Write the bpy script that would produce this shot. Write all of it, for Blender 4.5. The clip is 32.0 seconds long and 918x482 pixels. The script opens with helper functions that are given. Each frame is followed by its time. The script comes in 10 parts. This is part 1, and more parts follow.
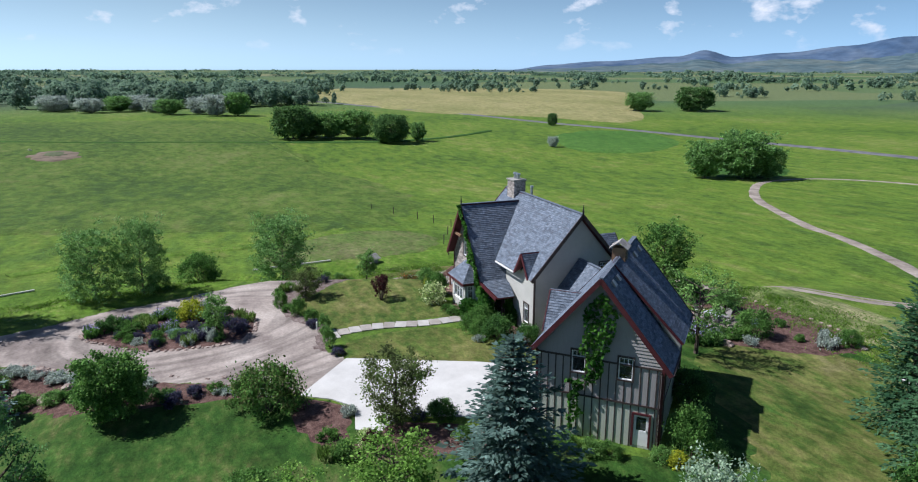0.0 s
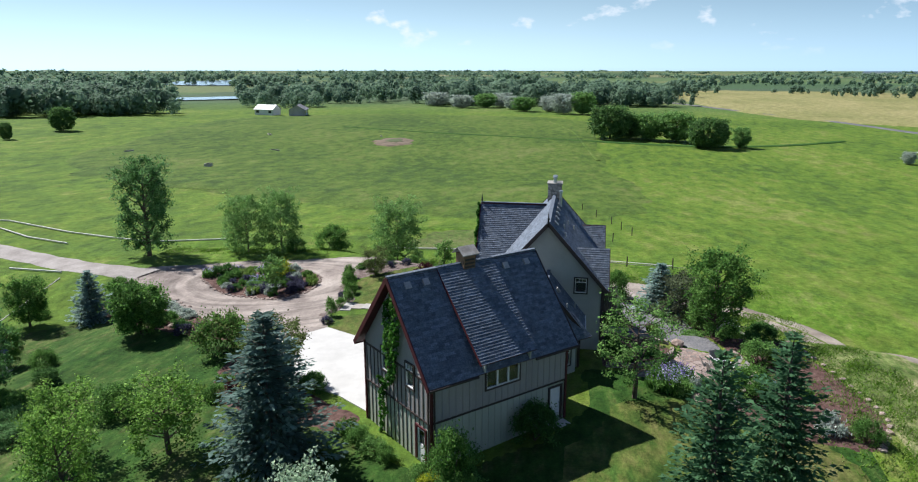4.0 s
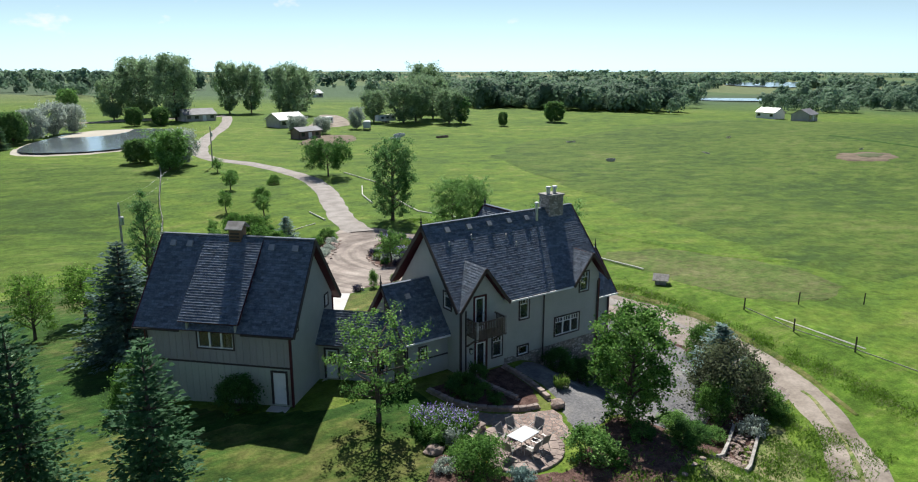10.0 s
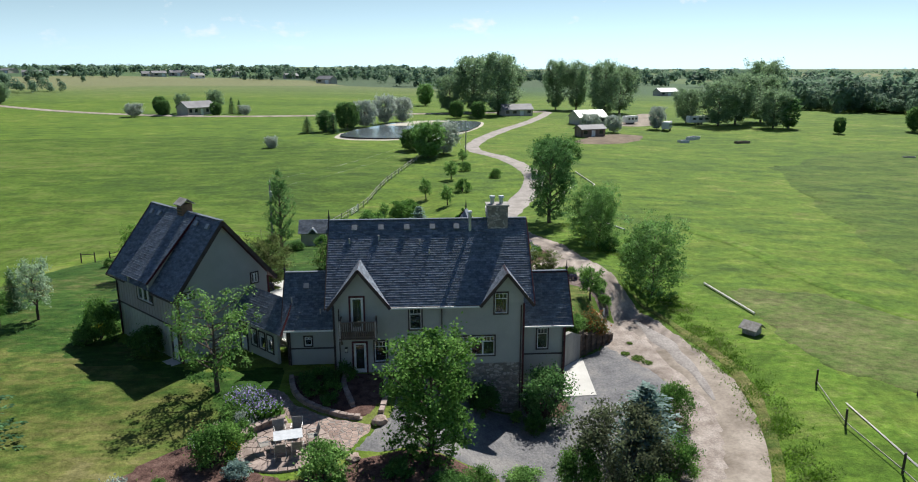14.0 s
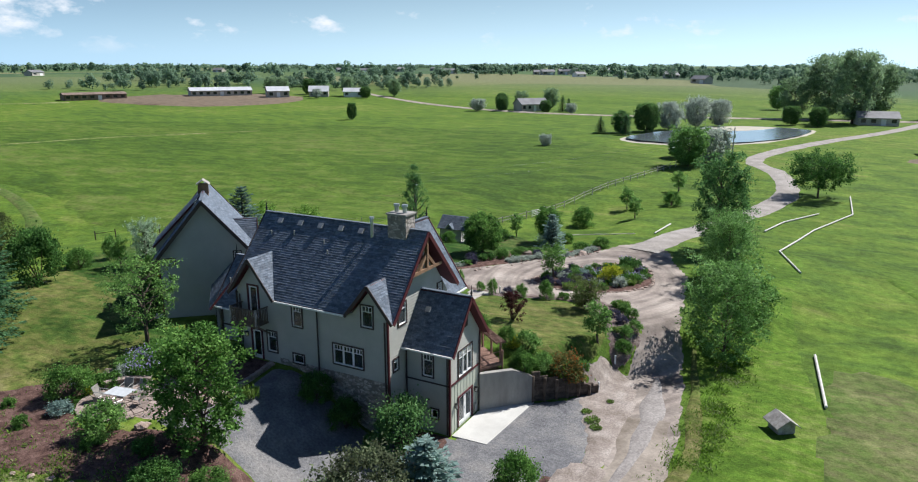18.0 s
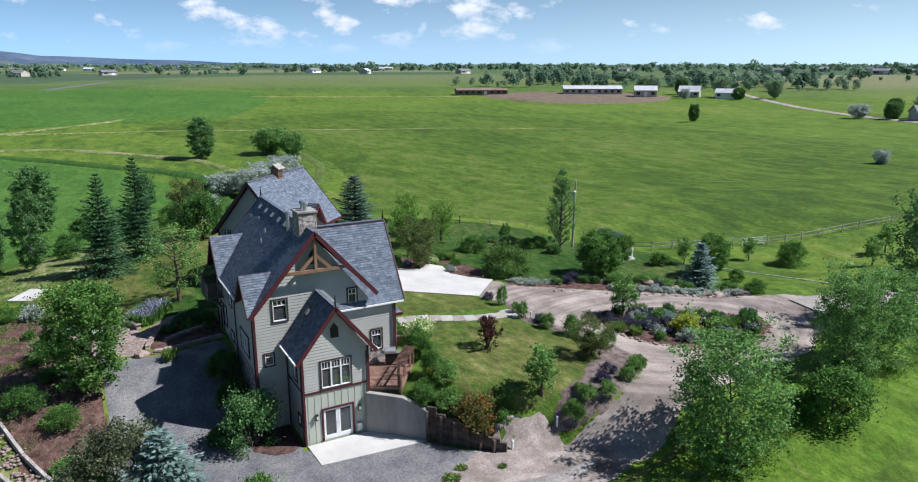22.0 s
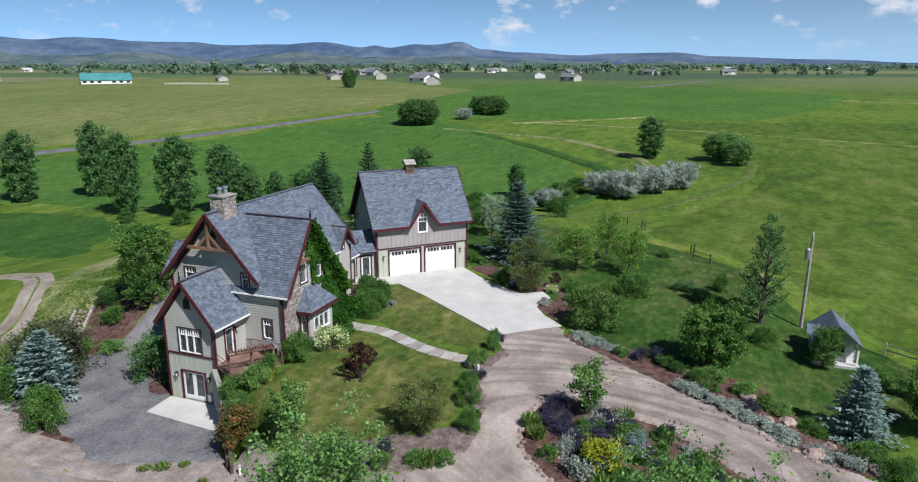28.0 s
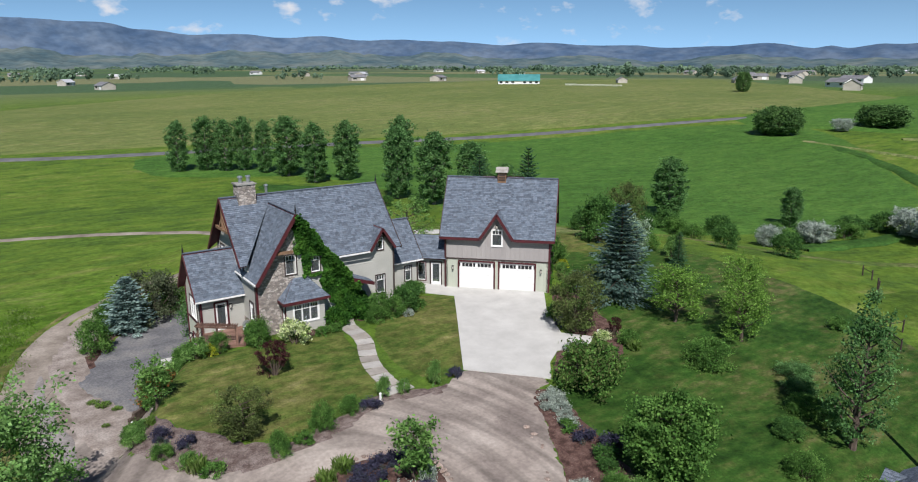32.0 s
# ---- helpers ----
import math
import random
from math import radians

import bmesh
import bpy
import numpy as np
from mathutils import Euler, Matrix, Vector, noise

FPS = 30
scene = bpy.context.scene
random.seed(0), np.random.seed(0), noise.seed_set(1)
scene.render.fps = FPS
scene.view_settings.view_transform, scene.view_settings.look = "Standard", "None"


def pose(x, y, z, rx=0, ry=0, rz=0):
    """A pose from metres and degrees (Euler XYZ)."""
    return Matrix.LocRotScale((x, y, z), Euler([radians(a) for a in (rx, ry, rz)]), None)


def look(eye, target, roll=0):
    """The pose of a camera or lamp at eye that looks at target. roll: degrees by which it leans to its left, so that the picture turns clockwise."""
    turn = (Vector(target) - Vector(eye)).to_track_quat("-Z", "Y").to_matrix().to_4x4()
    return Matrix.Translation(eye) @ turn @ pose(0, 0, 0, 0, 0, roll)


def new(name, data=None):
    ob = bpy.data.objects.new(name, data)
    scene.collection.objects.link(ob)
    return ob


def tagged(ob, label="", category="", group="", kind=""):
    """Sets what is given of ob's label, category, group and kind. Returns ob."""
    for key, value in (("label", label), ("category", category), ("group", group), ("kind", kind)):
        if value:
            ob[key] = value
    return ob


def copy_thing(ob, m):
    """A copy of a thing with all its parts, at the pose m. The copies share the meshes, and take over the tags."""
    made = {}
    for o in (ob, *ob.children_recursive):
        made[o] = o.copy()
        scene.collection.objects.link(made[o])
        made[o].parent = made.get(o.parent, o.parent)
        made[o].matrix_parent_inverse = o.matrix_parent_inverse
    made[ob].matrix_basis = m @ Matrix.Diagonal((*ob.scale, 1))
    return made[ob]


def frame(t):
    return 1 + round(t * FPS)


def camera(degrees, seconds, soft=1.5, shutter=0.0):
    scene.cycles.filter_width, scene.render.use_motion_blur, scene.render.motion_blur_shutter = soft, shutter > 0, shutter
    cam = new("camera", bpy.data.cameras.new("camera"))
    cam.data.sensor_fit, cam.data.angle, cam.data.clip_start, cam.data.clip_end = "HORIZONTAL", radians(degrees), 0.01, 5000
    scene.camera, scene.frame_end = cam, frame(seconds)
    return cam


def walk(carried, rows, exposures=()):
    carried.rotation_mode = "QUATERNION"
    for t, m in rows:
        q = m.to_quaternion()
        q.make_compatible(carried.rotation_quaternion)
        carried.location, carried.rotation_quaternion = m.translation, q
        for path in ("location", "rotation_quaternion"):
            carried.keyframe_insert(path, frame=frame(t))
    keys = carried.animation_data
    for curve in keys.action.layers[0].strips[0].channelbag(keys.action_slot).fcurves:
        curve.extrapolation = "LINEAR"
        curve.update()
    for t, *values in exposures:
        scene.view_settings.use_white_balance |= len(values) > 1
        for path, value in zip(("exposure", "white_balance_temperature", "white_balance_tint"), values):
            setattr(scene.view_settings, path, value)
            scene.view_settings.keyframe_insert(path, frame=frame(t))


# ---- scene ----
cam = camera(66.8, 32.0, soft=1.1)
# seconds, place, yaw, pitch, lean
ROWS = [
    (0.0, -47.84, 20.74, 20.10, -111.47, -14.15, 0.03),
    (0.5, -49.09, 17.30, 20.09, -107.47, -14.14, 0.03),
    (1.0, -50.13, 13.80, 20.06, -103.57, -14.13, 0.02),
    (1.5, -50.94, 10.23, 20.04, -99.77, -14.11, 0.01),
    (2.0, -51.48, 6.60, 20.01, -95.97, -14.10, 0.01),
    (2.5, -51.78, 2.89, 19.96, -92.06, -14.08, -0.00),
    (3.0, -51.80, -0.80, 19.90, -87.98, -14.07, -0.01),
    (3.5, -51.58, -4.44, 19.83, -84.06, -14.06, -0.01),
    (4.0, -51.10, -8.07, 19.76, -80.20, -14.06, -0.02),
    (4.5, -50.36, -11.74, 19.69, -76.47, -14.05, -0.01),
    (5.0, -49.37, -15.25, 19.62, -72.74, -14.04, -0.01),
    (5.5, -48.13, -18.63, 19.56, -69.00, -14.04, -0.00),
    (6.0, -46.66, -21.92, 19.51, -65.29, -14.01, 0.01),
    (6.5, -44.95, -25.15, 19.47, -61.39, -14.00, 0.02),
    (7.0, -43.03, -28.26, 19.44, -57.52, -13.98, 0.03),
    (7.5, -40.92, -31.24, 19.41, -53.75, -13.96, 0.04),
    (8.0, -38.62, -34.06, 19.39, -50.03, -13.94, 0.05),
    (8.5, -36.14, -36.72, 19.38, -46.27, -13.93, 0.06),
    (9.0, -33.45, -39.20, 19.37, -42.49, -13.94, 0.07),
    (9.5, -30.53, -41.50, 19.36, -38.63, -13.96, 0.06),
    (10.0, -27.42, -43.63, 19.36, -34.79, -13.98, 0.06),
    (10.5, -24.16, -45.55, 19.37, -31.01, -14.01, 0.05),
    (11.0, -20.78, -47.25, 19.38, -27.21, -14.05, 0.03),
    (11.5, -17.28, -48.70, 19.41, -23.36, -14.09, 0.02),
    (12.0, -13.69, -49.88, 19.42, -19.48, -14.12, 0.00),
    (12.5, -10.07, -50.80, 19.43, -15.62, -14.15, -0.01),
    (13.0, -6.37, -51.46, 19.44, -11.72, -14.16, -0.02),
    (13.5, -2.60, -51.83, 19.45, -7.79, -14.16, -0.02),
    (14.0, 1.22, -51.88, 19.45, -3.81, -14.17, -0.02),
    (14.5, 5.00, -51.65, 19.45, 0.20, -14.17, -0.02),
    (15.0, 8.78, -51.15, 19.46, 4.21, -14.16, -0.01),
    (15.5, 12.64, -50.42, 19.47, 8.23, -14.16, 0.00),
    (16.0, 16.43, -49.42, 19.47, 12.15, -14.16, 0.01),
    (16.5, 20.03, -48.09, 19.48, 16.04, -14.17, 0.02),
    (17.0, 23.50, -46.47, 19.48, 19.89, -14.19, 0.02),
    (17.5, 26.88, -44.53, 19.48, 23.87, -14.21, 0.02),
    (18.0, 30.10, -42.34, 19.46, 27.93, -14.23, 0.02),
    (18.5, 33.13, -39.93, 19.44, 32.03, -14.25, 0.01),
    (19.0, 35.98, -37.31, 19.40, 36.13, -14.26, 0.01),
    (19.5, 38.62, -34.46, 19.36, 40.25, -14.27, 0.00),
    (20.0, 41.03, -31.47, 19.32, 44.40, -14.29, -0.00),
    (20.5, 43.21, -28.37, 19.27, 48.54, -14.28, -0.01),
    (21.0, 45.15, -25.14, 19.23, 52.71, -14.28, -0.01),
    (21.5, 46.88, -21.76, 19.19, 56.87, -14.27, -0.01),
    (22.0, 48.36, -18.21, 19.16, 61.06, -14.26, -0.01),
    (22.5, 49.60, -14.55, 19.15, 65.27, -14.25, -0.00),
    (23.0, 50.57, -10.83, 19.15, 69.58, -14.24, 0.00),
    (23.5, 51.28, -7.08, 19.15, 73.95, -14.24, 0.01),
    (24.0, 51.75, -3.30, 19.15, 78.21, -14.23, 0.01),
    (24.5, 51.98, 0.50, 19.15, 82.21, -14.24, 0.02),
    (25.0, 51.96, 4.28, 19.15, 85.98, -14.26, 0.02),
    (25.5, 51.60, 8.00, 19.15, 89.74, -14.27, 0.02),
    (26.0, 50.93, 11.68, 19.15, 93.69, -14.28, 0.03),
    (26.5, 49.90, 15.42, 19.16, 98.00, -14.29, 0.03),
    (27.0, 48.58, 19.09, 19.17, 102.37, -14.30, 0.03),
    (27.5, 47.04, 22.59, 19.19, 106.62, -14.30, 0.03),
    (28.0, 45.26, 25.96, 19.20, 110.90, -14.29, 0.03),
    (28.5, 43.23, 29.20, 19.23, 115.20, -14.28, 0.02),
    (29.0, 40.99, 32.29, 19.24, 119.44, -14.26, 0.02),
    (29.5, 38.53, 35.20, 19.26, 123.54, -14.23, 0.01),
    (30.0, 35.88, 37.91, 19.26, 127.64, -14.21, 0.01),
    (30.5, 33.05, 40.38, 19.23, 131.90, -14.18, 0.00),
    (31.0, 30.02, 42.58, 19.19, 136.27, -14.16, -0.00),
    (31.5, 26.79, 44.47, 19.13, 140.68, -14.13, -0.00),
    (32.0, 23.33, 46.03, 19.03, 145.12, -14.11, -0.00),
]
walk(cam, [(t, pose(x, y, z, 90 + pitch, 0, yaw) @ pose(0, 0, 0, 0, 0, lean)) for t, x, y, z, yaw, pitch, lean in ROWS], exposures=[(0.0, 0.33, 5850, 14), (3.0, 0.48, 6000, 13), (6.0, 0.59, 6400, 9), (9.0, 0.54, 6450, 9), (14.0, 0.49, 6450, 9), (20.0, 0.45, 6050, 12), (24.0, 0.37, 5950, 14), (28.0, 0.12, 6050, 14), (32.0, 0.07, 6250, 13)])

# ---- light ----
SUN_AZ, SUN_EL = math.radians(61.0), math.radians(49.2)      # direction towards the sun, from +x
world = bpy.data.worlds.new("sky")
scene.world = world
world.use_nodes = True
wn = world.node_tree
wn.nodes.clear()


def link(tree, a, b):
    tree.links.new(a, b)


def sky_world():
    n = wn.nodes
    out = n.new("ShaderNodeOutputWorld")
    bg = n.new("ShaderNodeBackground")
    sky = n.new("ShaderNodeTexSky")
    sky.sky_type = "NISHITA"
    sky.sun_disc = False
    sky.sun_elevation = SUN_EL
    sky.sun_rotation = math.pi / 2 - SUN_AZ
    sky.altitude = 1500
    sky.air_density, sky.dust_density, sky.ozone_density = 1.0, 0.15, 2.2
    bg.inputs["Strength"].default_value = SKY
    # thin clouds near the horizon, on the side of the hills
    tc = n.new("ShaderNodeTexCoord")
    sep = n.new("ShaderNodeSeparateXYZ")
    link(wn, tc.outputs["Generated"], sep.inputs[0])
    stretch = n.new("ShaderNodeMapping")
    stretch.inputs["Scale"].default_value = (1.0, 1.0, 1.9)
    link(wn, tc.outputs["Generated"], stretch.inputs[0])
    puffs = n.new("ShaderNodeTexNoise")
    puffs.inputs["Scale"].default_value = 15.0
    puffs.inputs["Detail"].default_value = 7
    puffs.inputs["Roughness"].default_value = 0.55
    link(wn, stretch.outputs[0], puffs.inputs["Vector"])
    wide = n.new("ShaderNodeTexNoise")
    wide.inputs["Scale"].default_value = 1.6
    link(wn, stretch.outputs[0], wide.inputs["Vector"])
    add = n.new("ShaderNodeMath"); add.operation = "MULTIPLY_ADD"
    add.inputs[1].default_value = 0.45
    link(wn, wide.outputs["Fac"], add.inputs[0]); link(wn, puffs.outputs["Fac"], add.inputs[2])
    # more of them towards the hills (-x, -y)
    side = n.new("ShaderNodeVectorMath"); side.operation = "DOT_PRODUCT"
    side.inputs[1].default_value = (-0.78, -0.3, 0.0)
    link(wn, tc.outputs["Generated"], side.inputs[0])
    more = n.new("ShaderNodeMath"); more.operation = "MULTIPLY_ADD"
    more.inputs[1].default_value = 0.085
    link(wn, side.outputs["Value"], more.inputs[0]); link(wn, add.outputs[0], more.inputs[2])
    ramp = n.new("ShaderNodeValToRGB")
    ramp.color_ramp.elements[0].position = 0.825
    ramp.color_ramp.elements[1].position = 0.95
    link(wn, more.outputs[0], ramp.inputs[0])
    low = n.new("ShaderNodeMapRange")
    low.inputs["From Min"].default_value, low.inputs["From Max"].default_value = 0.012, 0.05
    link(wn, sep.outputs["Z"], low.inputs["Value"])
    fac = n.new("ShaderNodeMath"); fac.operation = "MULTIPLY"
    link(wn, ramp.outputs["Color"], fac.inputs[0]); link(wn, low.outputs[0], fac.inputs[1])
    mix = n.new("ShaderNodeMix"); mix.data_type = "RGBA"
    link(wn, fac.outputs[0], mix.inputs["Factor"])
    cool = n.new("ShaderNodeVectorMath"); cool.operation = "MULTIPLY"
    cool.inputs[1].default_value = (0.84, 1.0, 1.1)
    link(wn, sky.outputs[0], cool.inputs[0])
    # clear air: the low sky stays a pale blue instead of going yellow, and is deeper away from the sun
    grey = n.new("ShaderNodeRGBToBW")
    link(wn, sky.outputs[0], grey.inputs[0])
    pale = n.new("ShaderNodeVectorMath"); pale.operation = "SCALE"
    pale.inputs[0].default_value = (1.32, 1.82, 2.12)
    link(wn, grey.outputs[0], pale.inputs["Scale"])
    near = n.new("ShaderNodeMapRange")
    near.inputs["From Min"].default_value, near.inputs["From Max"].default_value = 0.0, 0.3
    near.inputs["To Min"].default_value, near.inputs["To Max"].default_value = 0.9, 0.0
    link(wn, sep.outputs["Z"], near.inputs["Value"])
    base = n.new("ShaderNodeMix"); base.data_type = "RGBA"
    link(wn, near.outputs[0], base.inputs["Factor"])
    link(wn, cool.outputs[0], base.inputs["A"]); link(wn, pale.outputs[0], base.inputs["B"])
    away = n.new("ShaderNodeVectorMath"); away.operation = "DOT_PRODUCT"
    away.inputs[1].default_value = (math.cos(SUN_AZ), math.sin(SUN_AZ), 0)
    link(wn, tc.outputs["Generated"], away.inputs[0])
    deep = n.new("ShaderNodeMapRange")
    deep.inputs["From Min"].default_value, deep.inputs["From Max"].default_value = -0.9, 0.5
    link(wn, away.outputs["Value"], deep.inputs["Value"])
    tint = n.new("ShaderNodeMix"); tint.data_type = "RGBA"
    tint.inputs["A"].default_value, tint.inputs["B"].default_value = (0.6, 0.79, 1.02, 1), (1, 1, 1, 1)
    link(wn, deep.outputs[0], tint.inputs["Factor"])
    clear = n.new("ShaderNodeVectorMath"); clear.operation = "MULTIPLY"
    link(wn, base.outputs["Result"], clear.inputs[0]); link(wn, tint.outputs["Result"], clear.inputs[1])
    link(wn, clear.outputs[0], mix.inputs["A"])
    mix.inputs["B"].default_value = (14.1, 14.6, 15.2, 1)
    link(wn, mix.outputs["Result"], bg.inputs["Color"])
    link(wn, bg.outputs[0], out.inputs["Surface"])


SKY, SUN = 0.049, 5.35
sky_world()
sun_data = bpy.data.lights.new("sun", "SUN")
sun_data.energy, sun_data.angle, sun_data.color = SUN, math.radians(0.55), (1.0, 0.96, 0.9)
sun = new("sun", sun_data)
sun.matrix_world = look((0, 0, 60), Vector((0, 0, 60)) - Vector((math.cos(SUN_AZ) * math.cos(SUN_EL), math.sin(SUN_AZ) * math.cos(SUN_EL), math.sin(SUN_EL))))


# ---- materials ----
def material(name, colours, scale=3.0, rough=0.8, metal=0.0, bump=0.0, bump_scale=None, detail=6.0, spread=(0.35, 0.65), fine=0.0, fine_scale=40.0,
             vary=0.0, island=False, spec=0.3, stretch=(1, 1, 1), coords="Object"):
    """A mottled surface: a ramp of colours over noise, finer grain on top, a bump, and an own shade for each object or piece."""
    m = bpy.data.materials.new(name)
    m.use_nodes = True
    t = m.node_tree
    n = t.nodes
    bsdf = n["Principled BSDF"]
    bsdf.inputs["Roughness"].default_value = rough
    bsdf.inputs["Metallic"].default_value = metal
    bsdf.inputs["Specular IOR Level"].default_value = spec
    tc = n.new("ShaderNodeTexCoord")
    mp = n.new("ShaderNodeMapping")
    mp.inputs["Scale"].default_value = stretch
    link(t, tc.outputs[coords], mp.inputs[0])
    noi = n.new("ShaderNodeTexNoise")
    noi.inputs["Scale"].default_value = scale
    noi.inputs["Detail"].default_value = detail
    noi.inputs["Roughness"].default_value = 0.6
    link(t, mp.outputs[0], noi.inputs["Vector"])
    ramp = n.new("ShaderNodeValToRGB")
    els = ramp.color_ramp.elements
    while len(els) < len(colours):
        els.new(0.5)
    for i, c in enumerate(colours):
        els[i].position = spread[0] + (spread[1] - spread[0]) * i / max(1, len(colours) - 1)
        els[i].color = (*c, 1)
    link(t, noi.outputs["Fac"], ramp.inputs[0])
    col = ramp.outputs["Color"]
    if fine:
        fn = n.new("ShaderNodeTexNoise")
        fn.inputs["Scale"].default_value = fine_scale
        fn.inputs["Detail"].default_value = 4
        link(t, mp.outputs[0], fn.inputs["Vector"])
        mr = n.new("ShaderNodeMapRange")
        mr.inputs["To Min"].default_value, mr.inputs["To Max"].default_value = 1 - fine, 1 + fine
        mr.inputs["From Min"].default_value, mr.inputs["From Max"].default_value = 0.3, 0.7
        link(t, fn.outputs["Fac"], mr.inputs["Value"])
        mu = n.new("ShaderNodeVectorMath"); mu.operation = "SCALE"
        link(t, col, mu.inputs[0]); link(t, mr.outputs[0], mu.inputs["Scale"])
        col = mu.outputs[0]
    if vary:
        src = n.new("ShaderNodeNewGeometry").outputs["Random Per Island"] if island else n.new("ShaderNodeObjectInfo").outputs["Random"]
        mr = n.new("ShaderNodeMapRange")
        mr.inputs["To Min"].default_value, mr.inputs["To Max"].default_value = 1 - vary, 1 + vary
        link(t, src, mr.inputs["Value"])
        mu = n.new("ShaderNodeVectorMath"); mu.operation = "SCALE"
        link(t, col, mu.inputs[0]); link(t, mr.outputs[0], mu.inputs["Scale"])
        col = mu.outputs[0]
    link(t, col, bsdf.inputs["Base Color"])
    if bump:
        bn = n.new("ShaderNodeTexNoise")
        bn.inputs["Scale"].default_value = bump_scale or scale * 6
        bn.inputs["Detail"].default_value = 5
        link(t, mp.outputs[0], bn.inputs["Vector"])
        bp = n.new("ShaderNodeBump")
        bp.inputs["Strength"].default_value = min(1.0, bump)
        bp.inputs["Distance"].default_value = 0.05
        link(t, bn.outputs["Fac"], bp.inputs["Height"])
        link(t, bp.outputs[0], bsdf.inputs["Normal"])
    return m


def leafy(name, colours, vary=0.45, scale=0.9):
    """Leaves: light passes through a little; each leaf has its own shade, and whole limbs differ."""
    colours = [(r * 1.29, g * 1.72, b * 1.55) for r, g, b in colours]
    m = material(name, colours, scale=scale, rough=0.7, vary=vary, island=True, spec=0.12, detail=3)
    t = m.node_tree
    bsdf = t.nodes["Principled BSDF"]
    tr = t.nodes.new("ShaderNodeBsdfTranslucent")
    mx = t.nodes.new("ShaderNodeMixShader")
    mx.inputs[0].default_value = 0.44
    link(t, bsdf.inputs["Base Color"].links[0].from_socket, tr.inputs["Color"])
    link(t, bsdf.outputs[0], mx.inputs[1]); link(t, tr.outputs[0], mx.inputs[2])
    link(t, mx.outputs[0], t.nodes["Material Output"].inputs["Surface"])
    return m


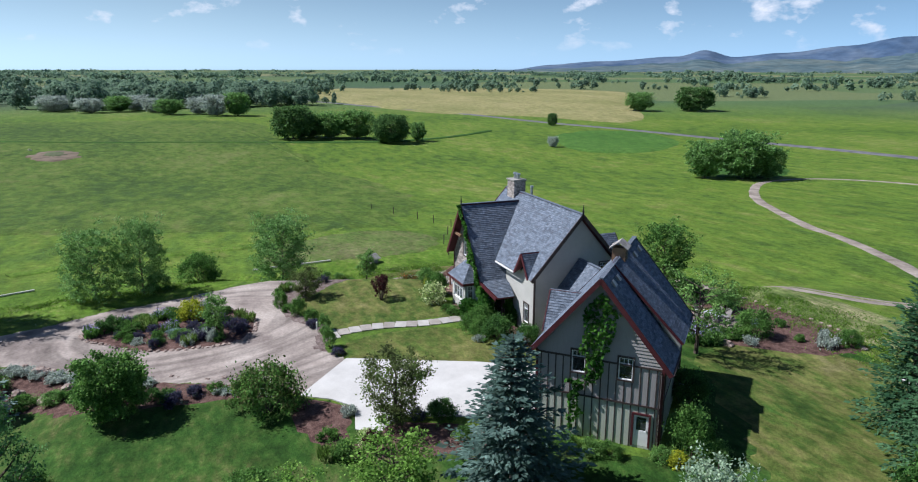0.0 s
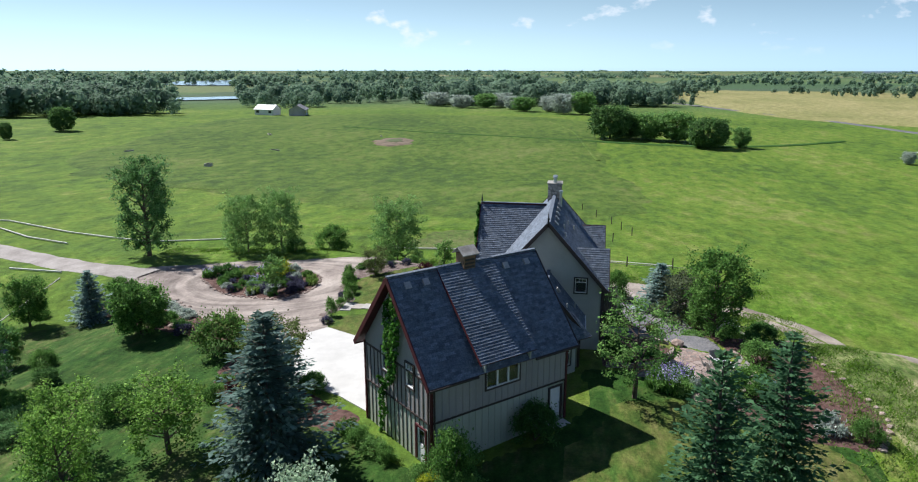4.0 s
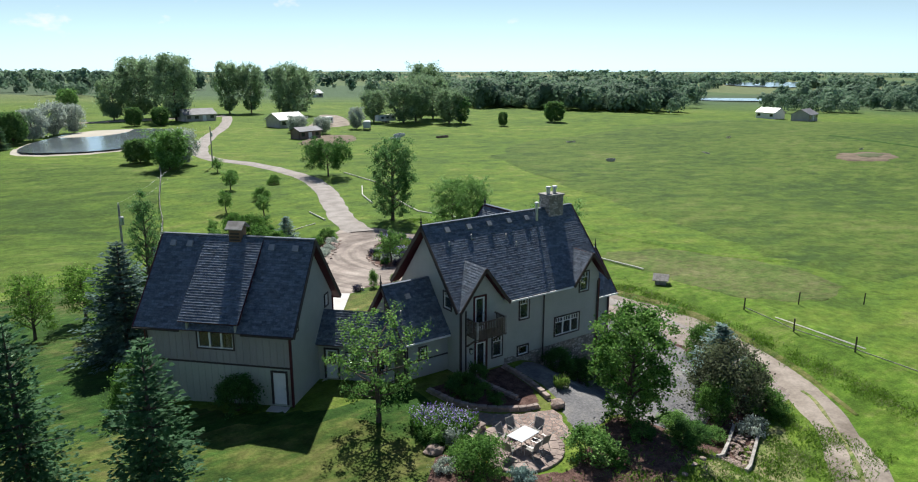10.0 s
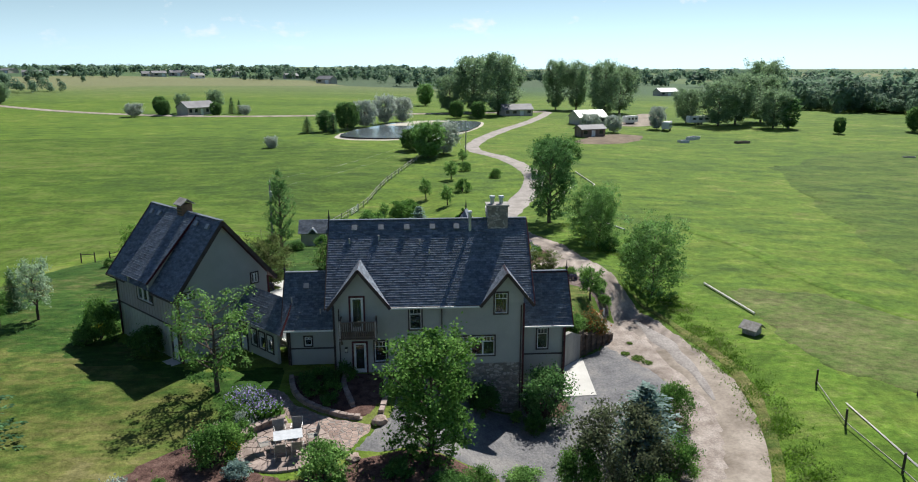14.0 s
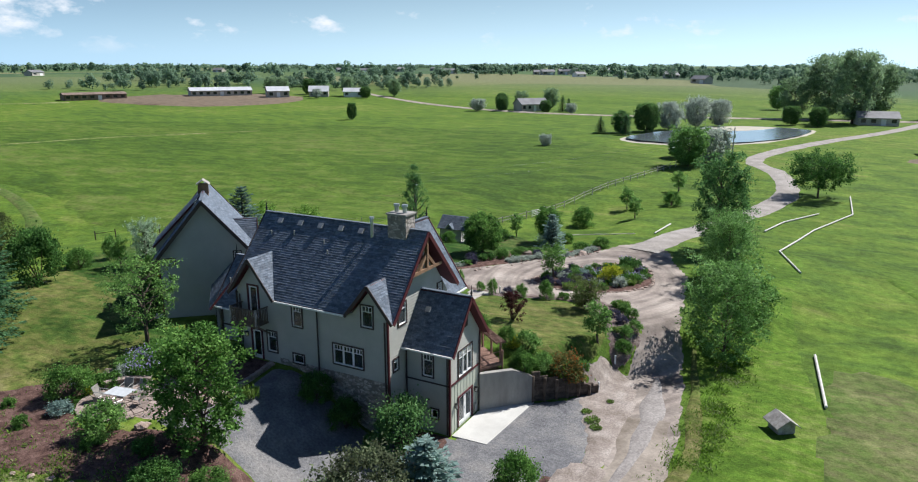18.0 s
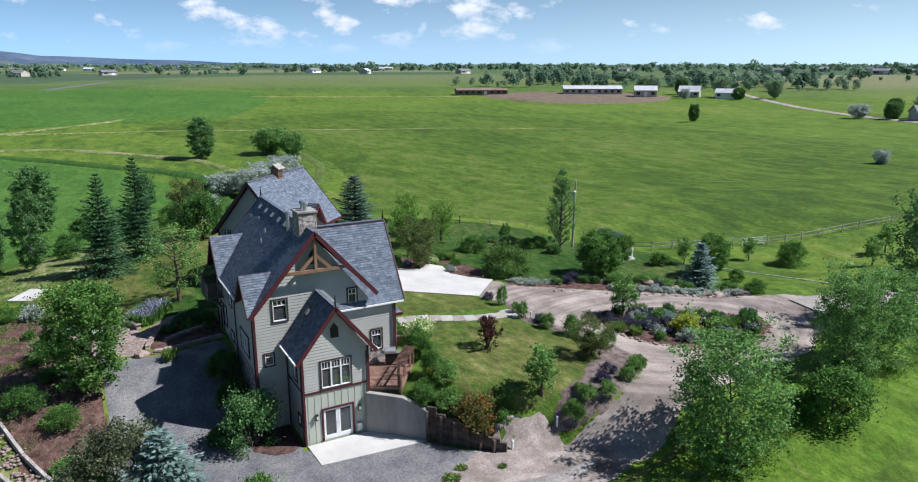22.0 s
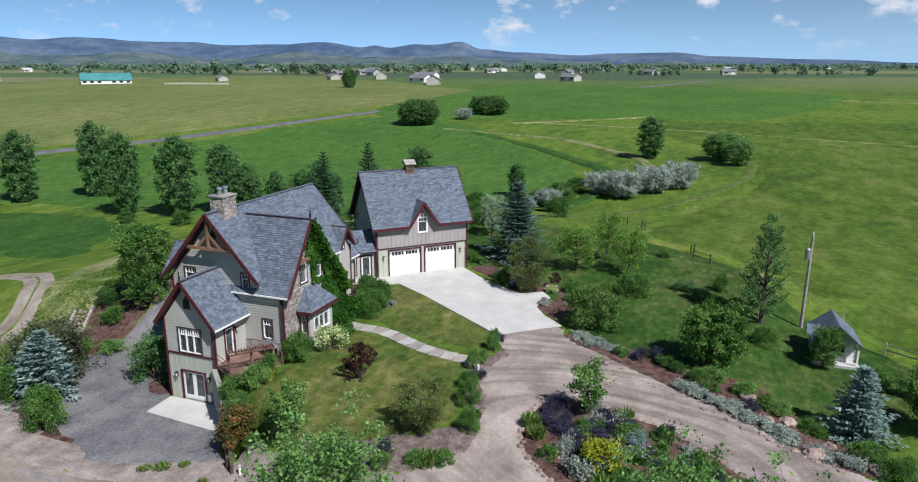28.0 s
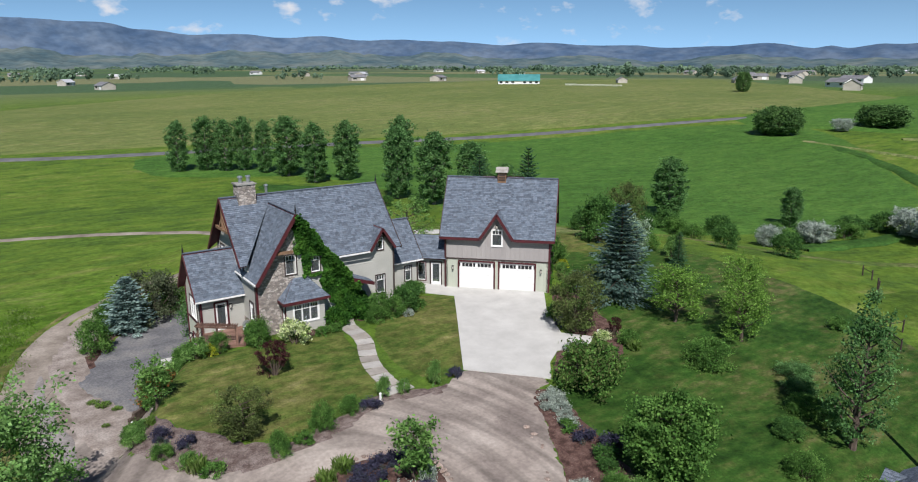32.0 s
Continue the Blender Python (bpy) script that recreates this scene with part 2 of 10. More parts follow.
def field_material(name, tones, patch=0.012, farms=None):
    """Meadow: broad patches, mid-size mottling, drying streaks and fine blades."""
    m = bpy.data.materials.new(name)
    m.use_nodes = True
    t = m.node_tree
    n = t.nodes
    bsdf = n["Principled BSDF"]
    bsdf.inputs["Roughness"].default_value = 0.9
    bsdf.inputs["Specular IOR Level"].default_value = 0.1
    tc = n.new("ShaderNodeTexCoord")

    def noise_at(scale, detail, stretch=(1, 1, 1), turn=0.0):
        mp = n.new("ShaderNodeMapping")
        mp.inputs["Scale"].default_value = stretch
        mp.inputs["Rotation"].default_value = (0, 0, turn)
        link(t, tc.outputs["Object"], mp.inputs[0])
        x = n.new("ShaderNodeTexNoise")
        x.inputs["Scale"].default_value, x.inputs["Detail"].default_value = scale, detail
        x.inputs["Roughness"].default_value = 0.62
        link(t, mp.outputs[0], x.inputs["Vector"])
        return x.outputs["Fac"]

    def plus(x, weight, y=None):
        k = n.new("ShaderNodeMath"); k.operation = "MULTIPLY_ADD"
        k.inputs[1].default_value = weight
        link(t, x, k.inputs[0])
        if y is None:
            k.inputs[2].default_value = 0.0
        else:
            link(t, y, k.inputs[2])
        return k.outputs[0]

    def scaled(colour, x, low, high, lo=0.32, hi=0.68):
        mr = n.new("ShaderNodeMapRange")
        mr.inputs["From Min"].default_value, mr.inputs["From Max"].default_value = lo, hi
        mr.inputs["To Min"].default_value, mr.inputs["To Max"].default_value = low, high
        link(t, x, mr.inputs["Value"])
        mu = n.new("ShaderNodeVectorMath"); mu.operation = "SCALE"
        link(t, colour, mu.inputs[0]); link(t, mr.outputs[0], mu.inputs["Scale"])
        return mu.outputs[0]

    ramp = n.new("ShaderNodeValToRGB")
    els = ramp.color_ramp.elements
    while len(els) < len(tones):
        els.new(0.5)
    for i, c in enumerate(tones):
        els[i].position, els[i].color = 0.41 + 0.18 * i / (len(tones) - 1), (*c, 1)
    # broad patches, wind-combed streaks and clumps of a few metres
    broad, combed, clump = noise_at(patch, 8, (1, 1.8, 1), 0.5), noise_at(patch * 11, 7, (1, 2.6, 1), 0.9), noise_at(max(0.2, patch * 4), 5, (1, 1.5, 1), 0.2)
    link(t, plus(broad, 0.4, plus(combed, 0.38, plus(clump, 0.22))), ramp.inputs[0])
    col = ramp.outputs["Color"]
    if farms:
        # far off the meadow gives way to a patchwork of farm fields, haze greyed into them
        mp = n.new("ShaderNodeMapping")
        mp.inputs["Scale"].default_value = (0.0034, 0.0026, 0.0)
        mp.inputs["Rotation"].default_value = (0, 0, 0.35)
        link(t, tc.outputs["Object"], mp.inputs[0])
        vo = n.new("ShaderNodeTexVoronoi")
        vo.distance = "CHEBYCHEV"
        vo.inputs["Scale"].default_value = 1.0
        link(t, mp.outputs[0], vo.inputs["Vector"])
        one = n.new("ShaderNodeSeparateColor")
        link(t, vo.outputs["Color"], one.inputs[0])
        fr = n.new("ShaderNodeValToRGB")
        fr.color_ramp.interpolation = "CONSTANT"
        fe = fr.color_ramp.elements
        while len(fe) < len(farms):
            fe.new(0.5)
        for i, c in enumerate(farms):
            fe[i].position, fe[i].color = i / len(farms), (*c, 1)
        link(t, one.outputs[0], fr.inputs[0])
        ln = n.new("ShaderNodeVectorMath"); ln.operation = "LENGTH"
        link(t, tc.outputs["Object"], ln.inputs[0])
        fm = n.new("ShaderNodeMapRange")
        fm.inputs["From Min"].default_value, fm.inputs["From Max"].default_value = 360, 560
        link(t, ln.outputs["Value"], fm.inputs["Value"])
        fx = n.new("ShaderNodeMix"); fx.data_type = "RGBA"
        link(t, fm.outputs[0], fx.inputs["Factor"]); link(t, col, fx.inputs["A"]); link(t, fr.outputs["Color"], fx.inputs["B"])
        col = fx.outputs["Result"]
    col = scaled(col, noise_at(0.24, 6, (1, 1.9, 1), 0.7), 0.8, 1.2)
    col = scaled(col, noise_at(1.3, 8), 0.68, 1.3)
    col = scaled(col, noise_at(6.0, 3), 0.8, 1.2)
    link(t, col, bsdf.inputs["Base Color"])
    bp = n.new("ShaderNodeBump")
    bp.inputs["Strength"].default_value, bp.inputs["Distance"].default_value = 0.7, 0.12
    link(t, noise_at(5.0, 6), bp.inputs["Height"])
    link(t, bp.outputs[0], bsdf.inputs["Normal"])
    return m


def stone_material(name, tones, size=0.27):
    """Laid field stones: each cell has its own tone, set in recessed mortar."""
    m = material(name, [(0.85, 0.85, 0.85), (1.12, 1.1, 1.06)], scale=4, fine=0.18, fine_scale=22, rough=0.92, spec=0.15)
    t = m.node_tree
    n = t.nodes
    bsdf = n["Principled BSDF"]
    grain = bsdf.inputs["Base Color"].links[0].from_socket
    tc = n.new("ShaderNodeTexCoord")
    mp = n.new("ShaderNodeMapping")
    mp.inputs["Scale"].default_value = (1 / size, 1 / size, 1.7 / size)
    link(t, tc.outputs["Object"], mp.inputs[0])
    cells = n.new("ShaderNodeTexVoronoi")
    cells.inputs["Scale"].default_value = 1.0
    link(t, mp.outputs[0], cells.inputs["Vector"])
    edge = n.new("ShaderNodeTexVoronoi")
    edge.feature = "DISTANCE_TO_EDGE"
    edge.inputs["Scale"].default_value = 1.0
    link(t, mp.outputs[0], edge.inputs["Vector"])
    ramp = n.new("ShaderNodeValToRGB")
    els = ramp.color_ramp.elements
    while len(els) < len(tones):
        els.new(0.5)
    for i, c in enumerate(tones):
        els[i].position, els[i].color = 0.1 + 0.8 * i / (len(tones) - 1), (*c, 1)
    one = n.new("ShaderNodeSeparateColor")
    link(t, cells.outputs["Color"], one.inputs[0])
    link(t, one.outputs[0], ramp.inputs[0])
    mu = n.new("ShaderNodeVectorMath"); mu.operation = "MULTIPLY"
    link(t, ramp.outputs["Color"], mu.inputs[0]); link(t, grain, mu.inputs[1])
    joint = n.new("ShaderNodeMapRange")
    joint.inputs["From Min"].default_value, joint.inputs["From Max"].default_value = 0.03, 0.09
    link(t, edge.outputs["Distance"], joint.inputs["Value"])
    mix = n.new("ShaderNodeMix"); mix.data_type = "RGBA"
    mix.inputs["A"].default_value = (0.21, 0.195, 0.18, 1)
    link(t, joint.outputs[0], mix.inputs["Factor"]); link(t, mu.outputs[0], mix.inputs["B"])
    link(t, mix.outputs["Result"], bsdf.inputs["Base Color"])
    bp = n.new("ShaderNodeBump")
    bp.inputs["Strength"].default_value, bp.inputs["Distance"].default_value = 0.8, 0.04
    link(t, joint.outputs[0], bp.inputs["Height"])
    link(t, bp.outputs[0], bsdf.inputs["Normal"])
    return m


def glass_material():
    m = bpy.data.materials.new("window glass")
    m.use_nodes = True
    b = m.node_tree.nodes["Principled BSDF"]
    b.inputs["Base Color"].default_value = (0.34, 0.38, 0.4, 1)
    b.inputs["Roughness"].default_value = 0.03
    b.inputs["Transmission Weight"].default_value = 0.9
    b.inputs["IOR"].default_value = 1.5
    return m


M_FIELD = field_material("meadow grass", [(0.052, 0.094, 0.017), (0.07, 0.124, 0.019), (0.088, 0.149, 0.019), (0.111, 0.166, 0.024), (0.148, 0.18, 0.044)],
                         farms=[(0.075, 0.125, 0.05), (0.12, 0.15, 0.065), (0.06, 0.105, 0.05), (0.16, 0.17, 0.085), (0.09, 0.135, 0.055), (0.065, 0.1, 0.055)])
M_LAWN = field_material("mown lawn", [(0.02, 0.055, 0.009), (0.027, 0.069, 0.011), (0.04, 0.083, 0.015), (0.065, 0.095, 0.023), (0.109, 0.114, 0.043)], patch=0.06)
M_LAWN_DRY = field_material("dry front lawn", [(0.039, 0.078, 0.014), (0.066, 0.1, 0.02), (0.099, 0.118, 0.03), (0.13, 0.133, 0.042), (0.169, 0.16, 0.066)], patch=0.05)
M_VERGE = field_material("rough grass", [(0.059, 0.115, 0.012), (0.074, 0.14, 0.015), (0.095, 0.162, 0.019), (0.133, 0.177, 0.039)], patch=0.08)
M_STRAW = field_material("pale dry grass", [(0.08, 0.13, 0.03), (0.13, 0.17, 0.05), (0.2, 0.21, 0.09), (0.29, 0.26, 0.145)], patch=0.1)
M_DIRT = material("packed dirt", [(0.195, 0.165, 0.145), (0.315, 0.27, 0.234), (0.42, 0.366, 0.32)], scale=0.3, fine=0.12, fine_scale=5, rough=0.95, bump=0.25, bump_scale=7, spec=0.1)
M_ROAD = material("pale road dirt", [(0.245, 0.223, 0.204), (0.3, 0.275, 0.253), (0.352, 0.325, 0.302)], scale=0.5, fine=0.12, fine_scale=5, rough=0.95, bump=0.25, bump_scale=7, spec=0.1)
M_GRAVEL = material("grey gravel", [(0.118, 0.118, 0.126), (0.162, 0.161, 0.166), (0.212, 0.204, 0.198)], scale=0.5, fine=0.26, fine_scale=7, rough=0.95, bump=1.0, bump_scale=12, spec=0.1)
M_PAVER = stone_material("patio pavers", [(0.22, 0.16, 0.14), (0.3, 0.225, 0.195), (0.37, 0.285, 0.25)], size=0.3)
M_CONC = material("pale concrete", [(0.43, 0.42, 0.395), (0.53, 0.52, 0.49)], scale=0.5, fine=0.06, fine_scale=30, rough=0.85, bump=0.15, bump_scale=60)
M_WALLCONC = material("weathered concrete", [(0.2, 0.19, 0.18), (0.34, 0.33, 0.3)], scale=0.8, fine=0.1, rough=0.9, bump=0.2, stretch=(1, 1, 0.3))
M_MULCH = material("bark mulch", [(0.055, 0.032, 0.027), (0.105, 0.062, 0.052), (0.15, 0.095, 0.08)], scale=2.2, fine=0.4, fine_scale=14, rough=0.95, bump=1.0, bump_scale=18, spec=0.1)
M_BARKGREY = material("weathered bark", [(0.1, 0.072, 0.064), (0.16, 0.125, 0.113), (0.22, 0.18, 0.165)], scale=2.2, fine=0.4, fine_scale=14, rough=0.95, bump=1.0, bump_scale=18, spec=0.1)
M_STONE = material("flagstone", [(0.21, 0.165, 0.145), (0.33, 0.265, 0.235)], scale=1.6, fine=0.15, fine_scale=14, vary=0.22, rough=0.9, bump=0.3)
M_ROCK = material("boulder", [(0.22, 0.16, 0.13), (0.36, 0.29, 0.25)], scale=2.4, fine=0.2, fine_scale=18, vary=0.25, rough=0.95, bump=0.6)
M_VENEER = stone_material("stone veneer", [(0.22, 0.195, 0.175), (0.31, 0.27, 0.245), (0.4, 0.355, 0.325), (0.5, 0.455, 0.42)])
M_SIDING = material("greige lap siding", [(0.375, 0.372, 0.335), (0.43, 0.426, 0.386)], scale=0.7, fine=0.05, fine_scale=25, vary=0.07, island=True, rough=0.7, bump=0.05)
M_BOARD = material("greige vertical board", [(0.42, 0.413, 0.365), (0.485, 0.473, 0.42)], scale=0.9, fine=0.05, fine_scale=20, rough=0.7, bump=0.06, stretch=(1, 1, 0.25))
M_TAUPE = material("taupe board paint", [(0.3, 0.28, 0.27), (0.352, 0.33, 0.316)], scale=0.9, fine=0.05, fine_scale=20, rough=0.7, bump=0.06, stretch=(1, 1, 0.25))
M_SAGE = material("sage board paint", [(0.4, 0.425, 0.35), (0.46, 0.485, 0.4)], scale=0.9, fine=0.05, fine_scale=20, rough=0.7, bump=0.06, stretch=(1, 1, 0.25))
M_TRIM = material("dark red trim paint", [(0.064, 0.0145, 0.018), (0.092, 0.02, 0.025)], scale=2, rough=0.55, fine=0.08)
M_DARK = material("dark brown paint", [(0.045, 0.032, 0.03), (0.065, 0.048, 0.044)], scale=2, rough=0.6)
M_WHITE = material("white paint", [(0.72, 0.72, 0.7), (0.8, 0.8, 0.78)], scale=2, rough=0.45, fine=0.03)
M_ROOF = material("slate blue shingle", [(0.098, 0.122, 0.156), (0.122, 0.147, 0.184), (0.146, 0.17, 0.206)], scale=4.0, fine=0.3, fine_scale=16, vary=0.3, island=True, rough=0.85, bump=0.35, bump_scale=30, spec=0.25)
M_CEDAR = material("weathered cedar", [(0.17, 0.1, 0.06), (0.27, 0.165, 0.1)], scale=2, fine=0.15, rough=0.8, bump=0.2, stretch=(1, 1, 0.4))
M_OLDWOOD = material("grey-brown weathered wood", [(0.09, 0.068, 0.052), (0.17, 0.135, 0.105)], scale=2, fine=0.2, rough=0.85, bump=0.25, stretch=(1, 1, 0.4))
M_GREYWOOD = material("silvered wood", [(0.24, 0.22, 0.2), (0.4, 0.38, 0.35)], scale=3, fine=0.15, rough=0.9, bump=0.3)
M_PALEWOOD = material("bleached pole", [(0.5, 0.48, 0.44), (0.66, 0.64, 0.6)], scale=3, fine=0.1, rough=0.85)
M_BARK = material("bark", [(0.06, 0.045, 0.035), (0.13, 0.1, 0.08)], scale=5, fine=0.2, rough=0.95, bump=0.6, stretch=(1, 1, 0.3))
M_PALEBARK = material("pale bark", [(0.2, 0.19, 0.16), (0.34, 0.32, 0.28)], scale=5, fine=0.2, rough=0.9, bump=0.3, stretch=(1, 1, 0.4))
M_METAL = material("galvanised metal", [(0.4, 0.42, 0.43), (0.55, 0.56, 0.57)], scale=4, rough=0.4, metal=0.8)
M_BLACK = material("black metal", [(0.012, 0.012, 0.013), (0.025, 0.025, 0.026)], scale=4, rough=0.45)
M_GLASS = glass_material()


# ---- building helpers ----
def obj(name, bm, mats, smooth=False):
    me = bpy.data.meshes.new(name)
    bm.to_mesh(me)
    bm.free()
    for m in mats if isinstance(mats, (list, tuple)) else [mats]:
        me.materials.append(m)
    if smooth:
        for p in me.polygons:
            p.use_smooth = True
    return new(name, me)


def part(name, bm, mat, parent, label="", smooth=False):
    ob = obj(name, bm, mat, smooth)
    ob.parent = parent
    if label:
        ob["label"] = label
    return ob


def thing(name, label, category, m=None, group="", kind=""):
    ob = new(name)
    ob.empty_display_size = 0.3
    if m is not None:
        ob.matrix_basis = m
    return tagged(ob, label, category, group, kind)


def structure(name, bm, mat, label, category, smooth=False):
    return tagged(obj(name, bm, mat, smooth), label, category, kind="structure")


def box(bm, x0, x1, y0, y1, z0, z1):
    v = [bm.verts.new(p) for p in ((x0, y0, z0), (x1, y0, z0), (x1, y1, z0), (x0, y1, z0), (x0, y0, z1), (x1, y0, z1), (x1, y1, z1), (x0, y1, z1))]
    for f in ((0, 3, 2, 1), (4, 5, 6, 7), (0, 1, 5, 4), (1, 2, 6, 5), (2, 3, 7, 6), (3, 0, 4, 7)):
        bm.faces.new([v[i] for i in f])


def prism(bm, pts, vec):
    a = [bm.verts.new(p) for p in pts]
    b = [bm.verts.new(Vector(p) + Vector(vec)) for p in pts]
    n = len(pts)
    bm.faces.new(a[::-1]); bm.faces.new(b)
    for i in range(n):
        bm.faces.new((a[i], a[(i + 1) % n], b[(i + 1) % n], b[i]))


def beam(bm, a, b, w, h=None, up=(0, 0, 1)):
    """A bar from a to b, w wide and h high."""
    h = h or w
    a, b = Vector(a), Vector(b)
    d = (b - a).normalized()
    s = d.cross(Vector(up))
    if s.length < 1e-4:
        s = d.cross(Vector((1, 0, 0)))
    s.normalize()
    u = s.cross(d).normalized()
    c = [s * w / 2 + u * h / 2, -s * w / 2 + u * h / 2, -s * w / 2 - u * h / 2, s * w / 2 - u * h / 2]
    prism(bm, [a + k for k in c], b - a)


def tube(bm, a, b, r0, r1, n=7):
    a, b = Vector(a), Vector(b)
    d = (b - a).normalized()
    s = d.cross(Vector((0.3, 0.1, 1) if abs(d.z) < 0.9 else (1, 0, 0))).normalized()
    u = s.cross(d)
    ra = [bm.verts.new(a + (s * math.cos(k * 6.2832 / n) + u * math.sin(k * 6.2832 / n)) * r0) for k in range(n)]
    rb = [bm.verts.new(b + (s * math.cos(k * 6.2832 / n) + u * math.sin(k * 6.2832 / n)) * r1) for k in range(n)]
    for k in range(n):
        bm.faces.new((ra[k], rb[k], rb[(k + 1) % n], ra[(k + 1) % n]))
    bm.faces.new(ra); bm.faces.new(rb[::-1])


def clip(poly, axis, value, keep_above):
    """The part of a flat polygon on one side of a line across an axis."""
    out = []
    for i, p in enumerate(poly):
        q = poly[(i + 1) % len(poly)]
        a, b = p[axis] - value, q[axis] - value
        if not keep_above:
            a, b = -a, -b
        if a >= 0:
            out.append(p)
        if (a > 0 > b) or (a < 0 < b):
            k = a / (a - b)
            out.append((p[0] + (q[0] - p[0]) * k, p[1] + (q[1] - p[1]) * k))
    return out


def area(poly):
    return abs(sum(p[0] * q[1] - q[0] * p[1] for p, q in zip(poly, poly[1:] + poly[:1]))) / 2


def pieces(poly, lines, holes=()):
    """Cuts a flat polygon into strips at the heights given, leaving out rectangular holes (u0, u1, v0, v1)."""
    vs = sorted({*lines, *(h[2] for h in holes), *(h[3] for h in holes)})
    lo, hi = min(p[1] for p in poly), max(p[1] for p in poly)
    vs = [lo] + [v for v in vs if lo + 1e-4 < v < hi - 1e-4] + [hi]
    for v0, v1 in zip(vs, vs[1:]):
        strip = clip(clip(poly, 1, v0, True), 1, v1, False)
        if len(strip) < 3:
            continue
        mine = sorted(h for h in holes if h[2] < (v0 + v1) / 2 < h[3])
        at = -1e6
        for h in mine + [(1e6, 1e6, 0, 0)]:
            cell = clip(clip(strip, 0, at, True), 0, h[0], False)
            if len(cell) > 2 and area(cell) > 1e-4:
                yield v0, v1, cell
            at = h[1]


def roof_plane(parent, name, pts, mat=None, course=0.17, deck=None, thick=0.14):
    """A roof slope with real courses of shingles; the first two points are the eave."""
    pts = [Vector(p) for p in pts]
    u = (pts[1] - pts[0]).normalized()
    nrm = u.cross(pts[2] - pts[1]).normalized()
    if nrm.z < 0:
        nrm = -nrm
    s = nrm.cross(u)
    if s.z < 0:
        s = -s
    flat = [((p - pts[0]).dot(u), (p - pts[0]).dot(s)) for p in pts]
    top = max(p[1] for p in flat)
    bm = bmesh.new()
    at = lambda p, d: pts[0] + u * p[0] + s * p[1] + nrm * d
    rnd = random.Random(len(name) + int(pts[0].x * 10))
    for k in range(int(top / course) + 1):
        v0, v1 = k * course, min(top, (k + 1) * course)
        strip = clip(clip(flat, 1, v0, True), 1, v1, False)
        if len(strip) < 3 or area(strip) < 1e-3:
            continue
        # tabs of uneven width along the course
        us = [p[0] for p in strip]
        x = min(us)
        while x < max(us):
            wide = rnd.uniform(0.16, 0.46)
            tab = clip(clip(strip, 0, x, True), 0, x + wide, False)
            x += wide
            if len(tab) < 3 or area(tab) < 1e-3:
                continue
            lift = rnd.uniform(0.026, 0.034)
            vs = [bm.verts.new(at(p, 0.006 + lift * (1 - (p[1] - v0) / course))) for p in tab]
            bm.faces.new(vs)
            low = [p for p in tab if abs(p[1] - v0) < 1e-4]
            if len(low) >= 2:
                a, b = min(low), max(low)
                bm.faces.new([bm.verts.new(q) for q in (at(a, 0.0), at(b, 0.0), at(b, 0.006 + lift), at(a, 0.006 + lift))])
    bmesh.ops.recalc_face_normals(bm, faces=[])
    for f in bm.faces:
        f.normal_update()
        if f.normal.dot(nrm) < -0.01:
            f.normal_flip()
    shingles = bm
    bm = bmesh.new()
    prism(bm, [p - nrm * thick for p in pts], nrm * thick)
    ob = part(name, bm, deck or M_TRIM, parent)
    tagged(part("shingle_cover", shingles, mat or M_ROOF, ob), kind="stuff")
    return ob


def wall(parent, name, origin, along, poly, holes, mat, style="lap", thick=0.18, step=0.19, proud=0.0, label=""):
    """A wall with thickness and real openings. along: its run as seen; the outside lies to the right of it. poly in (run, height)."""
    o, u = Vector((origin[0], origin[1], 0)), Vector((along[0], along[1], 0)).normalized()
    n = Vector((u.y, -u.x, 0))
    bm = bmesh.new()
    lo, hi = min(p[1] for p in poly), max(p[1] for p in poly)
    lines = [lo + k * step for k in range(1, int((hi - lo) / step) + 1)] if style == "lap" else []
    for v0, v1, cell in pieces(poly, lines, holes):
        base = lo + math.floor((v0 - lo + 1e-4) / step) * step
        out = (lambda v: proud + 0.03 * (1 - (v - base) / step)) if style == "lap" else (lambda v: proud)
        front = [bm.verts.new(o + u * p[0] + Vector((0, 0, p[1])) + n * out(p[1])) for p in cell]
        back = [bm.verts.new(o + u * p[0] + Vector((0, 0, p[1])) - n * thick) for p in cell]
        bm.faces.new(front); bm.faces.new(back[::-1])
        for i in range(len(cell)):
            j = (i + 1) % len(cell)
            bm.faces.new((front[j], front[i], back[i], back[j]))
    bmesh.ops.recalc_face_normals(bm, faces=bm.faces[:])
    bmesh.ops.remove_doubles(bm, verts=bm.verts[:], dist=0.0005)
    return part(name, bm, mat, parent, label)


